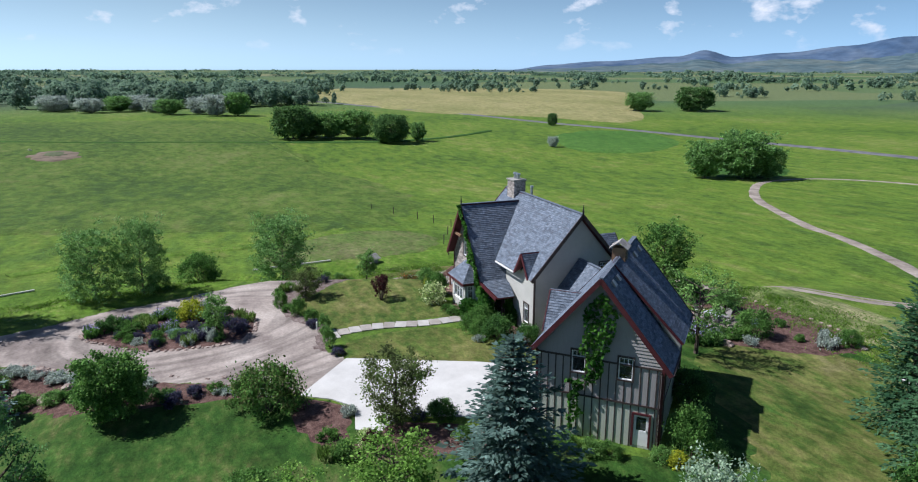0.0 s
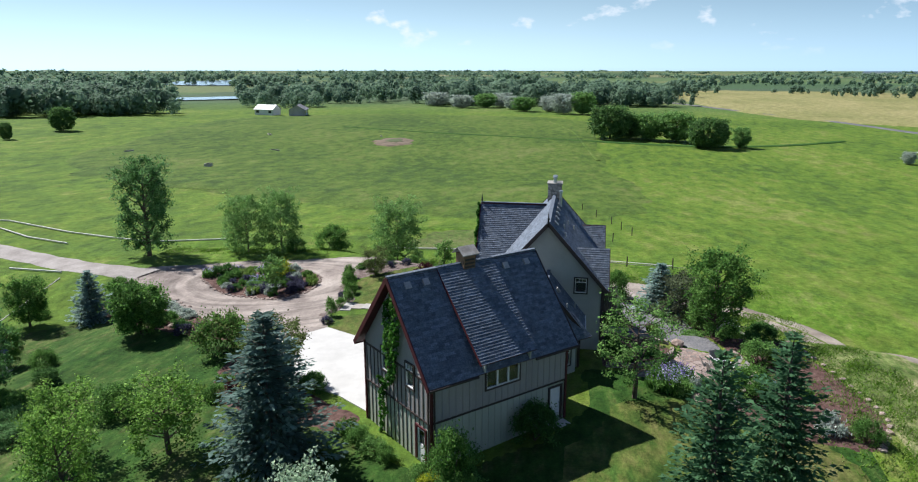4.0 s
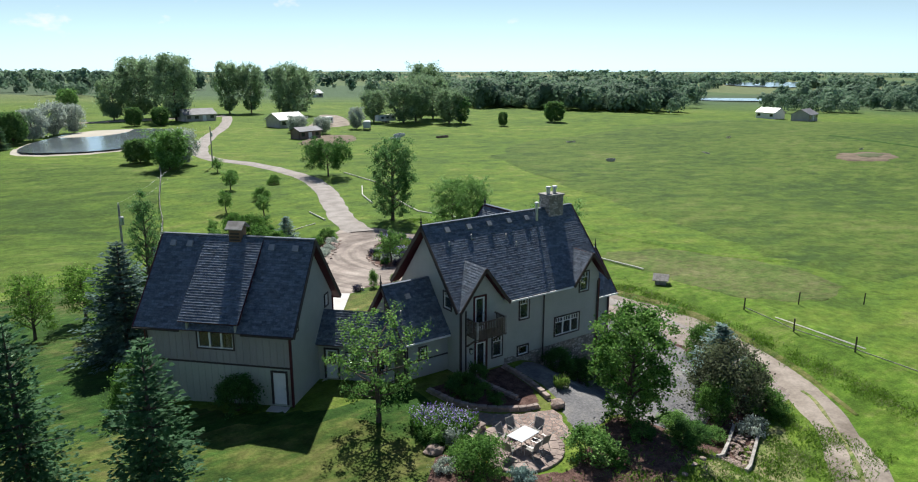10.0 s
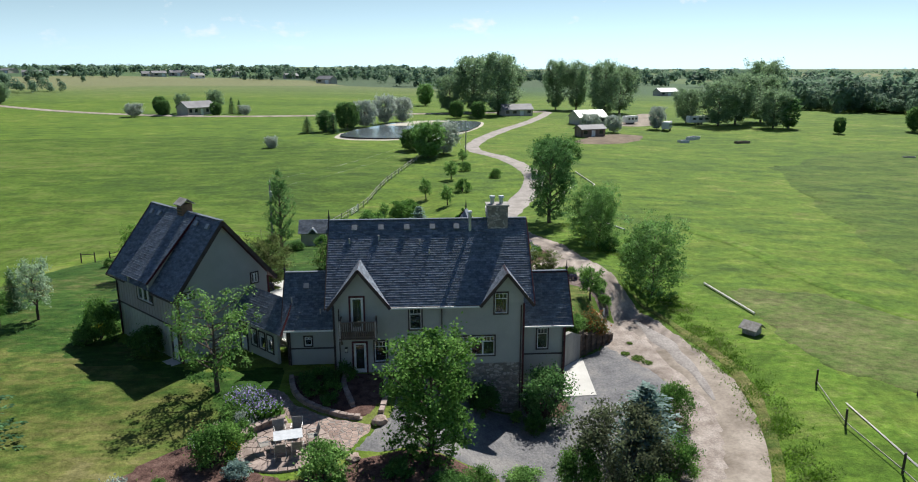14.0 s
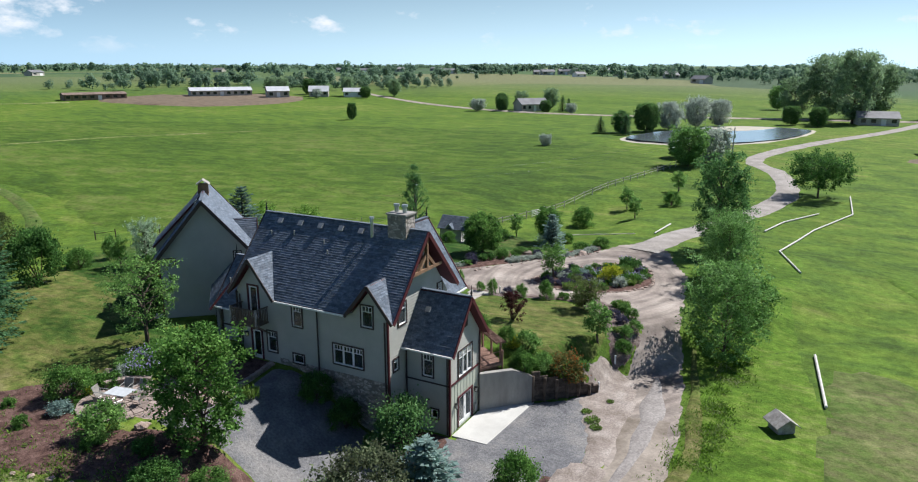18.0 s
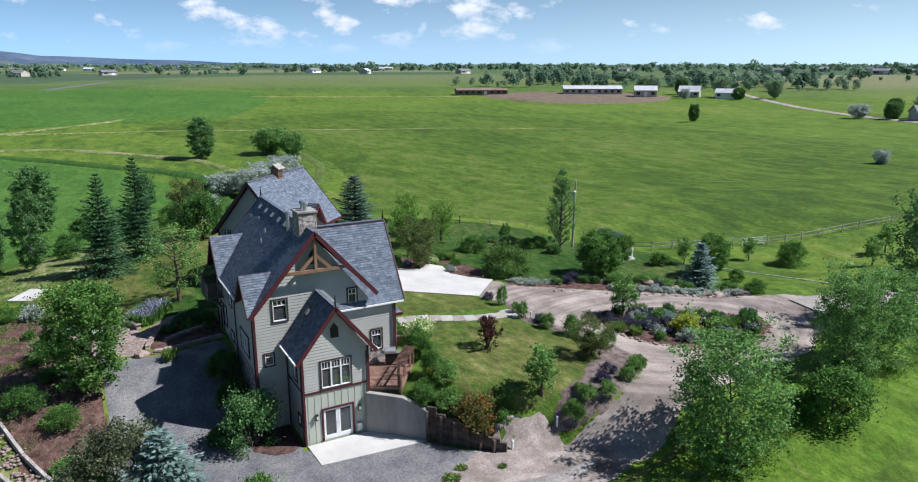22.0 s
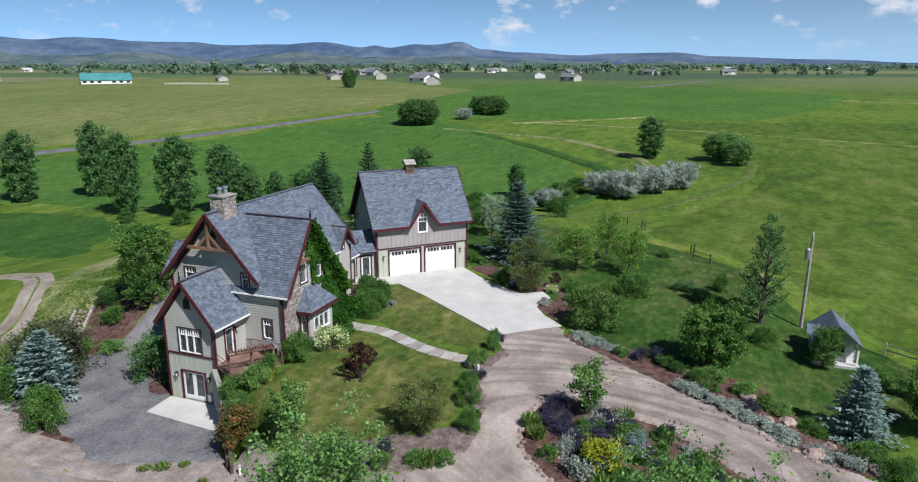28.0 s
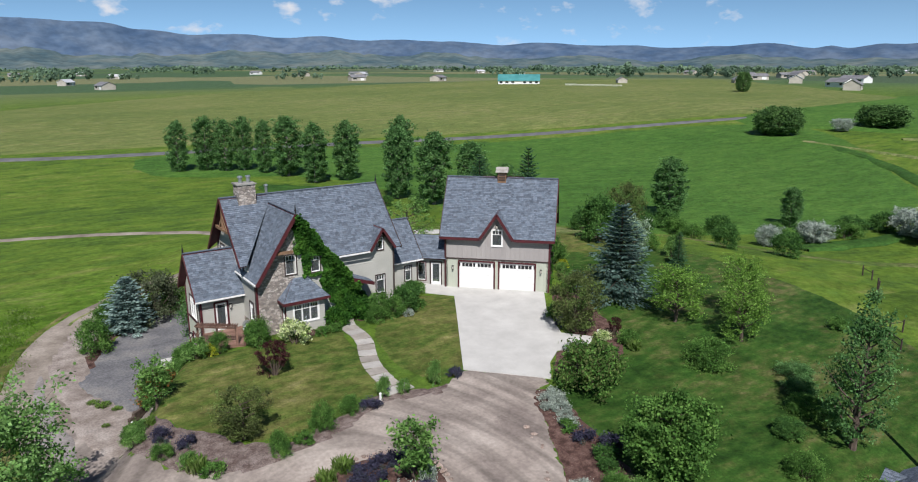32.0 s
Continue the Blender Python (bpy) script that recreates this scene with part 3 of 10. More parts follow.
def battens(parent, origin, along, u0, u1, z0, z1, step=0.42, holes=(), mat=None, top=None):
    """Upright battens on a boarded wall, each a piece of its own. top(u) may lower or raise the upper end."""
    o, u = Vector((origin[0], origin[1], 0)), Vector((along[0], along[1], 0)).normalized()
    n = Vector((u.y, -u.x, 0))
    shared = {}
    k = u0 + step / 2
    while k < u1:
        spans = [(z0, top(k) if top else z1)]
        for h in holes:
            if h[0] - 0.1 < k < h[1] + 0.1:
                spans = [p for a, b in spans for p in ((a, min(b, h[2] - 0.1)), (max(a, h[3] + 0.1), b)) if p[1] - p[0] > 0.1]
        for a, b in spans:
            key = round(b - a, 2)
            if key not in shared:
                bm = bmesh.new()
                box(bm, -0.03, 0.03, -0.01, 0.03, 0, b - a)
                me = bpy.data.meshes.new("batten")
                bm.to_mesh(me); bm.free()
                me.materials.append(mat or M_BOARD)
                shared[key] = me
            ob = new("batten", shared[key])
            ob.parent = parent
            ob.matrix_basis = Matrix.Translation(o + u * k + Vector((0, 0, a))) @ Matrix((( u.x, n.x, 0, 0), (u.y, n.y, 0, 0), (0, 0, 1, 0), (0, 0, 0, 1)))
        k += step


def place(origin, along, u, z, out=0.0):
    """A frame on a wall: x runs along it, y points out of it, z up."""
    uu = Vector((along[0], along[1], 0)).normalized()
    n = Vector((uu.y, -uu.x, 0))
    p = Vector((origin[0], origin[1], 0)) + uu * u + n * out + Vector((0, 0, z))
    return Matrix(((uu.x, n.x, 0, p.x), (uu.y, n.y, 0, p.y), (0, 0, 1, p.z), (0, 0, 0, 1)))


def window(parent, origin, along, hole, cols=2, grid=3, casing=None, sashes=1, deep=0.05, out=0.03):
    """A window in an opening: dark casing, white sash, a row of small panes above, glass."""
    u0, u1, z0, z1 = hole
    w, h = u1 - u0, z1 - z0
    m = place(origin, along, u0, z0)
    bm = bmesh.new()
    c = 0.09
    for a in ((-c, 0, -c, h + c), (w, w + c, -c, h + c), (0, w, h, h + c), (0, w, -c, 0)):
        box(bm, a[0], a[1], -0.1, out + 0.045, a[2], a[3])
    win = part("window", bm, casing or M_DARK, parent)
    win.matrix_basis = m
    s = w / sashes
    for k in range(sashes):
        x0, x1 = k * s, (k + 1) * s
        bm = bmesh.new()
        t = 0.045
        for a in ((x0, x0 + t, 0, h), (x1 - t, x1, 0, h), (x0 + t, x1 - t, 0, t), (x0 + t, x1 - t, h - t, h)):
            box(bm, a[0], a[1], -0.07, out + 0.015, a[2], a[3])
        if grid:
            zz = h * 0.72
            box(bm, x0 + t, x1 - t, -0.045, out - 0.005, zz - 0.018, zz + 0.018)
            for g in range(1, grid):
                xx = x0 + t + (s - 2 * t) * g / grid
                box(bm, xx - 0.014, xx + 0.014, -0.043, out - 0.008, zz + 0.018, h - t)
        part("sash", bm, M_WHITE, win)
        bm = bmesh.new()
        box(bm, x0 + t, x1 - t, -0.05, -0.036, t, h - t)
        g = part("pane", bm, M_GLASS, win)
        g.visible_shadow = False
    return win


def door(parent, origin, along, hole, colour=None, glazed=True, casing=None, leaves=1, out=0.03):
    u0, u1, z0, z1 = hole
    w, h = u1 - u0, z1 - z0
    m = place(origin, along, u0, z0)
    bm = bmesh.new()
    c = 0.11
    for a in ((-c, 0, 0, h + c), (w, w + c, 0, h + c), (0, w, h, h + c)):
        box(bm, a[0], a[1], -0.1, out + 0.05, a[2], a[3])
    d = part("door", bm, casing or M_TRIM, parent)
    d.matrix_basis = m
    s = w / leaves
    for k in range(leaves):
        x0, x1 = k * s + 0.01, (k + 1) * s - 0.01
        bm = bmesh.new()
        t = 0.13
        lo = 0.28 if glazed is True else (h * 0.5 if glazed else h - t - 0.001)
        for a in ((x0, x0 + t, 0.02, h), (x1 - t, x1, 0.02, h), (x0 + t, x1 - t, 0.02, lo), (x0 + t, x1 - t, h - t, h)):
            box(bm, a[0], a[1], -0.06, 0.0, a[2], a[3])
        part("leaf", bm, colour or M_WHITE, d)
        if glazed:
            bm = bmesh.new()
            box(bm, x0 + t, x1 - t, -0.04, -0.025, lo, h - t)
            g = part("pane", bm, M_GLASS, d)
            g.visible_shadow = False
        bm = bmesh.new()
        box(bm, x1 - 0.09, x1 - 0.05, 0.0, 0.05, h * 0.47, h * 0.47 + 0.12)
        part("handle", bm, M_METAL, d)
    return d


def bars(parent, name, mat, rows, w, h=None):
    """Separate straight members, each a part."""
    for a, b in rows:
        bm = bmesh.new()
        beam(bm, a, b, w, h)
        part(name, bm, mat, parent)


# ---- ground ----
def sst(a, b, x):
    u = min(1.0, max(0.0, (x - a) / (b - a)))
    return u * u * (3 - 2 * u)
FAR = [0.1, -8.2, 0.7, 0.5, 0.1, -1.2, -1.7, -0.8, 0.2, -3.1, -1.6, 1.0, -1.4, -1.4, -5.5, -1.4, -2.8, -1.0, 2.4, -0.0, -4.9, -3.8, -0.4, -1.3, -4.0]
RING = [(r * math.cos(math.radians(a)), r * math.sin(math.radians(a)), r * 0.62) for r, n in ((75, 6), (150, 8), (300, 8)) for a in range(0, 360, 360 // n)]
def basis(x, y):
    X, Y = math.tanh(x / 330.0), math.tanh(y / 330.0)
    return [1, X, Y] + [math.exp(-((x - p) ** 2 + (y - q) ** 2) / s ** 2) for p, q, s in RING]
def far_ground(x, y):
    return sum(a * b for a, b in zip(FAR, basis(x, y)))
def ground(x, y):
    sd = ((x - 11.35) * 1.08 - (y + 4.2)) / 1.47
    along = ((x - 11.35) + (y + 4.2) * 1.08) / 1.47
    up = -0.062 * min(22.0, max(0.0, y - 3.0)) + 0.2 * sst(-2, -8, y) - 0.5 * sst(-10, -17, y)
    lo = -3.0 + 0.5 * sst(18, 30, x)
    up -= 0.62 * math.exp(-((x - 10.9) / 2.6) ** 2 - ((y + 2.3) / 1.9) ** 2)
    # the bank behind the retaining walls, then the drop at their face
    top = -0.32 - 0.75 * sst(1.8, 3.9, along) - 0.16 * min(6.0, max(0.0, along - 3.9)) - 0.98 * sst(8.6, 11.5, along)
    back = 0.25 + 0.3 * max(0.0, along - 2.5)
    if sd < -0.6:
        front = up + (min(up, top) - up) * sst(-back - 0.6, -0.6, sd)
    else:
        front = min(up, top) + (lo - min(up, top)) * sst(-0.6, -0.1, sd)
    wy = sst(-9, -5, y)
    near = front * wy + (up + (lo - up) * sst(0.5, 7.5, x)) * (1 - wy)
    f = sst(30, 60, math.hypot(x + 4, y - 6))
    # the hollow behind the drive bed, where the shed stands
    dip = 1.2 * sst(27.5, 34.5, y) * sst(80, 56, y) * sst(-24, -14, x) * sst(9, 2, x)
    return near + (far_ground(x, y) - near) * f - dip


CELL = 0.5


def axis_steps(lo, hi):
    """Half-metre steps round the house, growing out to the horizon."""
    mid = [lo + CELL * k for k in range(int((hi - lo) / CELL) + 1)]
    out, d, a = [], 0.7, hi
    while a < 4600:
        a += d
        out.append(a)
        d = min(d * 1.16, 260)
    low, d, a = [], 0.7, lo
    while a > -4600:
        a -= d
        low.append(a)
        d = min(d * 1.16, 260)
    return low[::-1] + mid + out


def sheet():
    xs, ys = axis_steps(-30, 32), axis_steps(-30, 40)
    rows = [[(x, y, ground(x, y)) for x in xs] for y in ys]
    n = len(xs)
    me = bpy.data.meshes.new("ground")
    me.from_pydata([p for r in rows for p in r], [], [(j * n + i, j * n + i + 1, (j + 1) * n + i + 1, (j + 1) * n + i) for j in range(len(ys) - 1) for i in range(n - 1)])
    me.materials.append(M_FIELD)
    for p in me.polygons:
        p.use_smooth = True
    return tagged(new("ground", me), "wide green meadow falling gently away to the horizon", "field", kind="structure")


sheet()


def curve(pts, closed=True, n=5):
    """A smooth line through points (Catmull-Rom)."""
    out, k = [], len(pts)
    for i in range(k if closed else k - 1):
        p = [pts[(i + j) % k] if closed else pts[max(0, min(k - 1, i + j))] for j in (-1, 0, 1, 2)]
        for s in range(n):
            t = s / n
            out.append(tuple(0.5 * (2 * p[1][a] + (p[2][a] - p[0][a]) * t + (2 * p[0][a] - 5 * p[1][a] + 4 * p[2][a] - p[3][a]) * t * t + (3 * p[1][a] - p[0][a] - 3 * p[2][a] + p[3][a]) * t ** 3) for a in (0, 1)))
    if not closed:
        out.append(tuple(pts[-1]))
    return out


def patch(name, pts, mat, lift, label, category, smooth=True, wobble=0.0, cell=CELL, level=None, thick=0.0):
    """A stretch of surface lying on the ground."""
    poly = curve(pts) if smooth else list(pts)
    if wobble:
        poly = [(p[0] + wobble * noise.noise(Vector((p[0], p[1], 3.1))), p[1] + wobble * noise.noise(Vector((p[0], p[1], 9.7)))) for p in poly]
    bm = bmesh.new()
    seen = {}

    def vert(p):
        key = (round(p[0], 3), round(p[1], 3))
        if key not in seen:
            seen[key] = bm.verts.new((p[0], p[1], (ground(*p) if level is None else level(*p)) + lift))
        return seen[key]

    y = math.floor(min(p[1] for p in poly) / cell) * cell
    while y < max(p[1] for p in poly):
        strip = clip(clip(poly, 1, y, True), 1, y + cell, False)
        y += cell
        if len(strip) < 3:
            continue
        x = math.floor(min(p[0] for p in strip) / cell) * cell
        while x < max(p[0] for p in strip):
            c = clip(clip(strip, 0, x, True), 0, x + cell, False)
            x += cell
            if len(c) > 2 and area(c) > 1e-4:
                vs = []
                for p in c:
                    v = vert(p)
                    if v not in vs:
                        vs.append(v)
                if len(vs) > 2:
                    try:
                        bm.faces.new(vs)
                    except ValueError:
                        pass
    bmesh.ops.recalc_face_normals(bm, faces=bm.faces[:])
    if sum(f.normal.z for f in bm.faces) < 0:
        bmesh.ops.reverse_faces(bm, faces=bm.faces[:])
    if not thick and level is None:
        rim = {v for e in bm.edges if e.is_boundary for v in e.verts}
        for v in rim:
            v.co.z -= lift + 0.02
    if thick:
        edge = [e for e in bm.edges if e.is_boundary]
        ret = bmesh.ops.extrude_edge_only(bm, edges=edge)
        for v in ret["geom"]:
            if isinstance(v, bmesh.types.BMVert):
                v.co.z -= thick
    return structure(name, bm, mat, label, category, smooth=not thick)


def ribbon(name, pts, width, mat, lift, label, category, n=8, edge=0.25):
    """A strip along a line, laid on the ground; wander along its edges."""
    line = curve(pts, False, n)
    bm = bmesh.new()
    prev = None
    for i, p in enumerate(line):
        a, b = line[max(0, i - 1)], line[min(len(line) - 1, i + 1)]
        d = Vector((b[0] - a[0], b[1] - a[1])).normalized()
        w = width(i / (len(line) - 1)) if callable(width) else width
        row = []
        for k in range(7):
            s = (k / 3 - 1) * w / 2 * (1 + edge * noise.noise(Vector((p[0] * 0.3, p[1] * 0.3, k // 6 * 5.0))))
            q = (p[0] - d.y * s, p[1] + d.x * s)
            row.append(bm.verts.new((*q, ground(*q) + lift * (1.0 if 0 < k < 6 else 0.1))))
        if prev:
            for k in range(6):
                bm.faces.new((prev[k], row[k], row[k + 1], prev[k + 1]))
        prev = row
    bmesh.ops.recalc_face_normals(bm, faces=bm.faces[:])
    if sum(f.normal.z for f in bm.faces) < 0:
        bmesh.ops.reverse_faces(bm, faces=bm.faces[:])
    return structure(name, bm, mat, label, category, smooth=True)


def drive_material():
    """Packed dirt whose worn wheel marks run round the island bed."""
    m = material("wheel-worn dirt", [(0.2, 0.168, 0.15), (0.295, 0.253, 0.222), (0.375, 0.328, 0.29)], scale=0.3, fine=0.14, fine_scale=5, rough=0.95, bump=0.3, bump_scale=7, spec=0.1)
    t = m.node_tree
    n = t.nodes
    tc = n.new("ShaderNodeTexCoord")
    off = n.new("ShaderNodeVectorMath"); off.operation = "SUBTRACT"
    off.inputs[1].default_value = (11.0, 22.0, 0)
    flat = n.new("ShaderNodeVectorMath"); flat.operation = "MULTIPLY"
    flat.inputs[1].default_value = (1.25, 0.85, 0)
    link(t, tc.outputs["Object"], off.inputs[0]); link(t, off.outputs[0], flat.inputs[0])
    ln = n.new("ShaderNodeVectorMath"); ln.operation = "LENGTH"
    link(t, flat.outputs[0], ln.inputs[0])
    slow = n.new("ShaderNodeVectorMath"); slow.operation = "SCALE"
    slow.inputs["Scale"].default_value = 0.12
    link(t, flat.outputs[0], slow.inputs[0])
    sep = n.new("ShaderNodeSeparateXYZ")
    link(t, slow.outputs[0], sep.inputs[0])
    at = n.new("ShaderNodeCombineXYZ")
    link(t, ln.outputs["Value"], at.inputs[0]); link(t, sep.outputs[0], at.inputs[1]); link(t, sep.outputs[1], at.inputs[2])
    ring = n.new("ShaderNodeTexNoise")
    ring.inputs["Scale"].default_value, ring.inputs["Detail"].default_value = 1.1, 5
    link(t, at.outputs[0], ring.inputs["Vector"])
    mr = n.new("ShaderNodeMapRange")
    mr.inputs["From Min"].default_value, mr.inputs["From Max"].default_value = 0.36, 0.62
    mr.inputs["To Min"].default_value, mr.inputs["To Max"].default_value = 0.66, 1.08
    link(t, ring.outputs["Fac"], mr.inputs["Value"])
    base = n["Principled BSDF"].inputs["Base Color"]
    mu = n.new("ShaderNodeVectorMath"); mu.operation = "SCALE"
    link(t, base.links[0].from_socket, mu.inputs[0]); link(t, mr.outputs[0], mu.inputs["Scale"])
    link(t, mu.outputs[0], base)
    return m


M_DRIVE = drive_material()
M_SOILPALE = material("stony brown dirt", [(0.2, 0.166, 0.142), (0.275, 0.235, 0.208), (0.35, 0.308, 0.276)], scale=0.9, fine=0.22, fine_scale=8, rough=0.95, bump=0.8, bump_scale=12, spec=0.1)
# lawns, beds, drives
patch("lawn", [(-8, -23), (-21, -23), (-32, -10), (-38, 8), (-32.5, 26), (-18.5, 34), (-10, 41), (-3, 39), (2, 33), (-2, 25), (-4.5, 17), (-8, 13), (-13.5, 11), (-16.3, 4), (-21, -1.4), (-13.4, -9), (-8, -8.5), (-7.2, -13)],
      M_LAWN, 0.03, "mown lawn with dry patches beside the garage", "lawn", wobble=0.6)
patch("dry_lawn", [(-36, -3), (-28, -4), (-24, -5.0), (-19.6, -7.6), (-14, -10), (-10.4, -13.4), (-10.0, -19), (-14.4, -22.6), (-22, -23), (-30, -16)], M_LAWN_DRY, 0.041, "yellowing dry lawn behind the garage", "lawn", wobble=1.2)
patch("lawn_front", [(3.0, 0.6), (3.3, 4.7), (4.2, 10.6), (7.7, 11.2), (10.1, 12.6), (12.9, 12.4), (14.9, 10.2), (16.3, 8.2), (17.0, 5.8), (16.3, 3.2), (13.6, 0.6), (9.6, 0.4), (6, 0.6)], M_LAWN_DRY, 0.035,
      "front lawn, green with straw-coloured patches", "lawn", wobble=0.3)
patch("lawn_inner", [(-4.6, -1.5), (-6.6, -2.0), (-8.4, -0.2), (-5.0, 5.6), (-1.5, 10.8), (0.5, 11.6), (1.9, 9.8), (2.0, 6.8), (1.0, 3.0), (-1.5, 0.3)], M_LAWN_DRY, 0.035, "small lawn between the walk and the concrete drive", "lawn", wobble=0.1)
patch("bed_front", [(-0.6, 11.2), (1.0, 12.3), (4.6, 11.0), (8.5, 12.2), (11.0, 13.0), (13.0, 12.2), (14.8, 10.0), (16.3, 8.0), (17.2, 5.9), (17.9, 4.6), (18.7, 6.2), (19.0, 8.4), (18.2, 10.6), (16.8, 13.2), (14.5, 14.6), (10.2, 14.2), (5.0, 12.6), (1.5, 13.1)],
      M_BARKGREY, 0.05, "planting bed of weathered grey bark round the front lawn", "planting bed", wobble=0.3)
patch("bed_island", [(7.3, 17.0), (6.0, 18.4), (6.2, 21.2), (7.6, 25.0), (10.2, 28.0), (12.7, 30.0), (15.0, 28.4), (16.1, 25.2), (16.5, 22.6), (15.1, 19.5), (12.8, 17.3), (9.9, 16.5)], M_MULCH, 0.12,
      "island flower bed in the turning circle of the drive", "planting bed", wobble=0.2)
patch("bed_drive", [(-4.6, 16.3), (-3.0, 16.0), (-1.6, 18.8), (0.4, 22.3), (2.6, 26.0), (5.6, 30.4), (8.0, 33.4), (7.6, 35.4), (4.0, 35.6), (1.2, 32.0), (-1.4, 29.4), (-2.2, 25.6), (-3.6, 21.0)], M_MULCH, 0.05,
      "long planting bed of mulch, rocks and low shrubs along the drive", "planting bed", wobble=0.3)
patch("bed_garage", [(-8.9, 12.3), (-11.5, 13.2), (-13.2, 12.4), (-11.6, 10.6), (-14.0, 6.4), (-16.0, 3.8), (-17.6, 5.2), (-16.4, 9.2), (-14.6, 13.4), (-10.6, 16.0), (-7.0, 16.2), (-6.2, 14.8)], M_MULCH, 0.045, "bark mulch bed beside the concrete drive", "planting bed", wobble=0.25)
patch("bed_house", [(7.0, -0.8), (4.9, 1.3), (3.0, 1.2), (1.6, -0.6), (0.2, 1.2), (-1.6, 1.0), (-3.8, -0.6), (-5.8, -1.9), (-7.4, -3.4), (-6.8, -4.2), (-3.9, -2.8), (-1.0, -2.6), (1.0, -1.2), (6.8, -1.0)], M_MULCH, 0.05, "planting bed along the front of the house", "planting bed", smooth=False)
patch("bed_back", [(-9.6, -16.0), (-8.6, -17.4), (-7.4, -19.9), (-4.6, -21.0), (-2.4, -19.6), (-0.6, -18.9), (1.4, -18.5), (4.6, -18.5), (8.6, -19.0), (9.2, -20.8), (7.6, -23.0), (1.6, -24.0), (-5.0, -25.6), (-10.4, -26.4), (-14.0, -25.0), (-14.2, -21.4), (-11.8, -18.0)],
      M_MULCH, 0.05, "wide bed of dark red bark mulch round the patio", "planting bed", wobble=0.3)
patch("patio_path", [(-8.2, -12.0), (-6.9, -12.2), (-6.2, -13.3), (-4.8, -14.5), (-3.0, -15.4), (-1.5, -15.8), (-1.4, -16.4), (-1.9, -17.6), (-2.4, -18.6), (-4.0, -19.0), (-3.9, -17.2), (-5.2, -15.7), (-6.4, -15.0), (-7.6, -13.4)], M_PAVER, 0.06, "pinkish paved path between terrace, patio and gravel", "path", wobble=0.15)
patch("bed_terrace", [(-6.7, -10.1), (-6.4, -11.6), (-5.8, -13.0), (-4.6, -14.1), (-3.0, -15.0), (-1.7, -15.3), (-0.8, -13.4), (-0.8, -10.1)], M_MULCH, 0.05, "terraced mulch bed beside the back steps", "planting bed", smooth=False)
patch("gravel_court", [(17.0, 1.0), (16.1, 0.1), (14.2, -1.6), (11.6, -4.4), (11.6, -8.3), (8.2, -8.4), (8.0, -10.3), (2.0, -10.3), (-0.3, -10.6), (-0.3, -13.4), (-0.8, -15.8), (-1.4, -16.5), (-2.3, -18.6), (-0.8, -19.0), (1.0, -18.5), (4.6, -18.6), (9.5, -19.4), (14.0, -17.6), (17.2, -12.6), (19.7, -7.0), (18.9, -2.4)],
      M_GRAVEL, 0.045, "loose grey gravel court behind the house", "gravel", smooth=False, wobble=0.35)
patch("bed_corner", [(8.2, -8.3), (11.4, -8.2), (11.9, -9.6), (10.4, -11.3), (8.4, -10.8)], M_MULCH, 0.075, "mulch bed at the foot of the corner wall", "planting bed", smooth=False)
patch("bed_lane", [(9.0, -19.0), (13.6, -17.4), (16.8, -13.0), (18.0, -9.4), (19.4, -10.0), (18.6, -14.6), (15.4, -19.2), (11.0, -22.0), (8.0, -22.2)], M_MULCH, 0.05, "mulch bed with shrubs between gravel and lane", "planting bed", wobble=0.3)
patch("dirt_turn", [(-1.3, 11.2), (1.2, 12.5), (4.6, 11.7), (9.0, 13.0), (12.4, 13.6), (15.6, 13.2), (17.2, 11.8), (18.6, 9.0), (18.8, 4.8), (18.6, 1.0), (19.4, -3), (20.4, -6.6), (22.0, -8.4), (23.9, -6.6), (24.2, -3), (23.6, 0.6), (23.0, 5.3), (21.9, 10.7), (21.1, 14.0), (20.0, 21.5), (19.0, 28), (16.8, 32.5), (15.0, 37.5), (10.6, 38.8), (8.2, 34.4), (5.0, 30.2),
      (2.0, 25.6), (0.0, 22.0), (-2.2, 18.4), (-4.0, 15.9), (-5.2, 14.9)], M_DRIVE, 0.025, "packed pale dirt drive turning round the island bed", "drive", wobble=0.25)
patch("dirt_apron", [(18.8, 2.6), (17.4, 1.6), (16.7, 0.5), (17.9, -2.2), (18.9, -4.6), (19.5, -7.0), (20.2, -8.6), (20.9, -6.0), (20.6, -2.0), (20.4, 2.8)], M_SOILPALE, 0.075, "bare brown dirt between gravel and lane", "drive", wobble=0.3)
patch("dirt_bank", [(16.2, 1.4), (16.4, 2.9), (17.0, 4.6), (17.7, 5.2), (19.2, 5.2), (20.4, 2.6), (20.2, 0.6), (18.6, 0.8), (17.4, 1.0)], M_SOILPALE, 0.085, "bare brown dirt beside the timber wall", "drive", wobble=0.4)
ribbon("road", [(12.4, 36), (14.5, 46), (18.6, 58), (23.2, 73), (24.8, 87), (22, 105), (16.6, 117), (17.6, 132), (27.5, 161), (46, 206), (60, 250)], 3.7, M_ROAD, 0.12, "pale dirt road curving away between the fields", "road")
M_LANE = material("tan lane dirt", [(0.176, 0.148, 0.121), (0.264, 0.227, 0.19), (0.339, 0.295, 0.251)], scale=0.35, fine=0.14, fine_scale=5, rough=0.95, bump=0.3, bump_scale=7, spec=0.1)
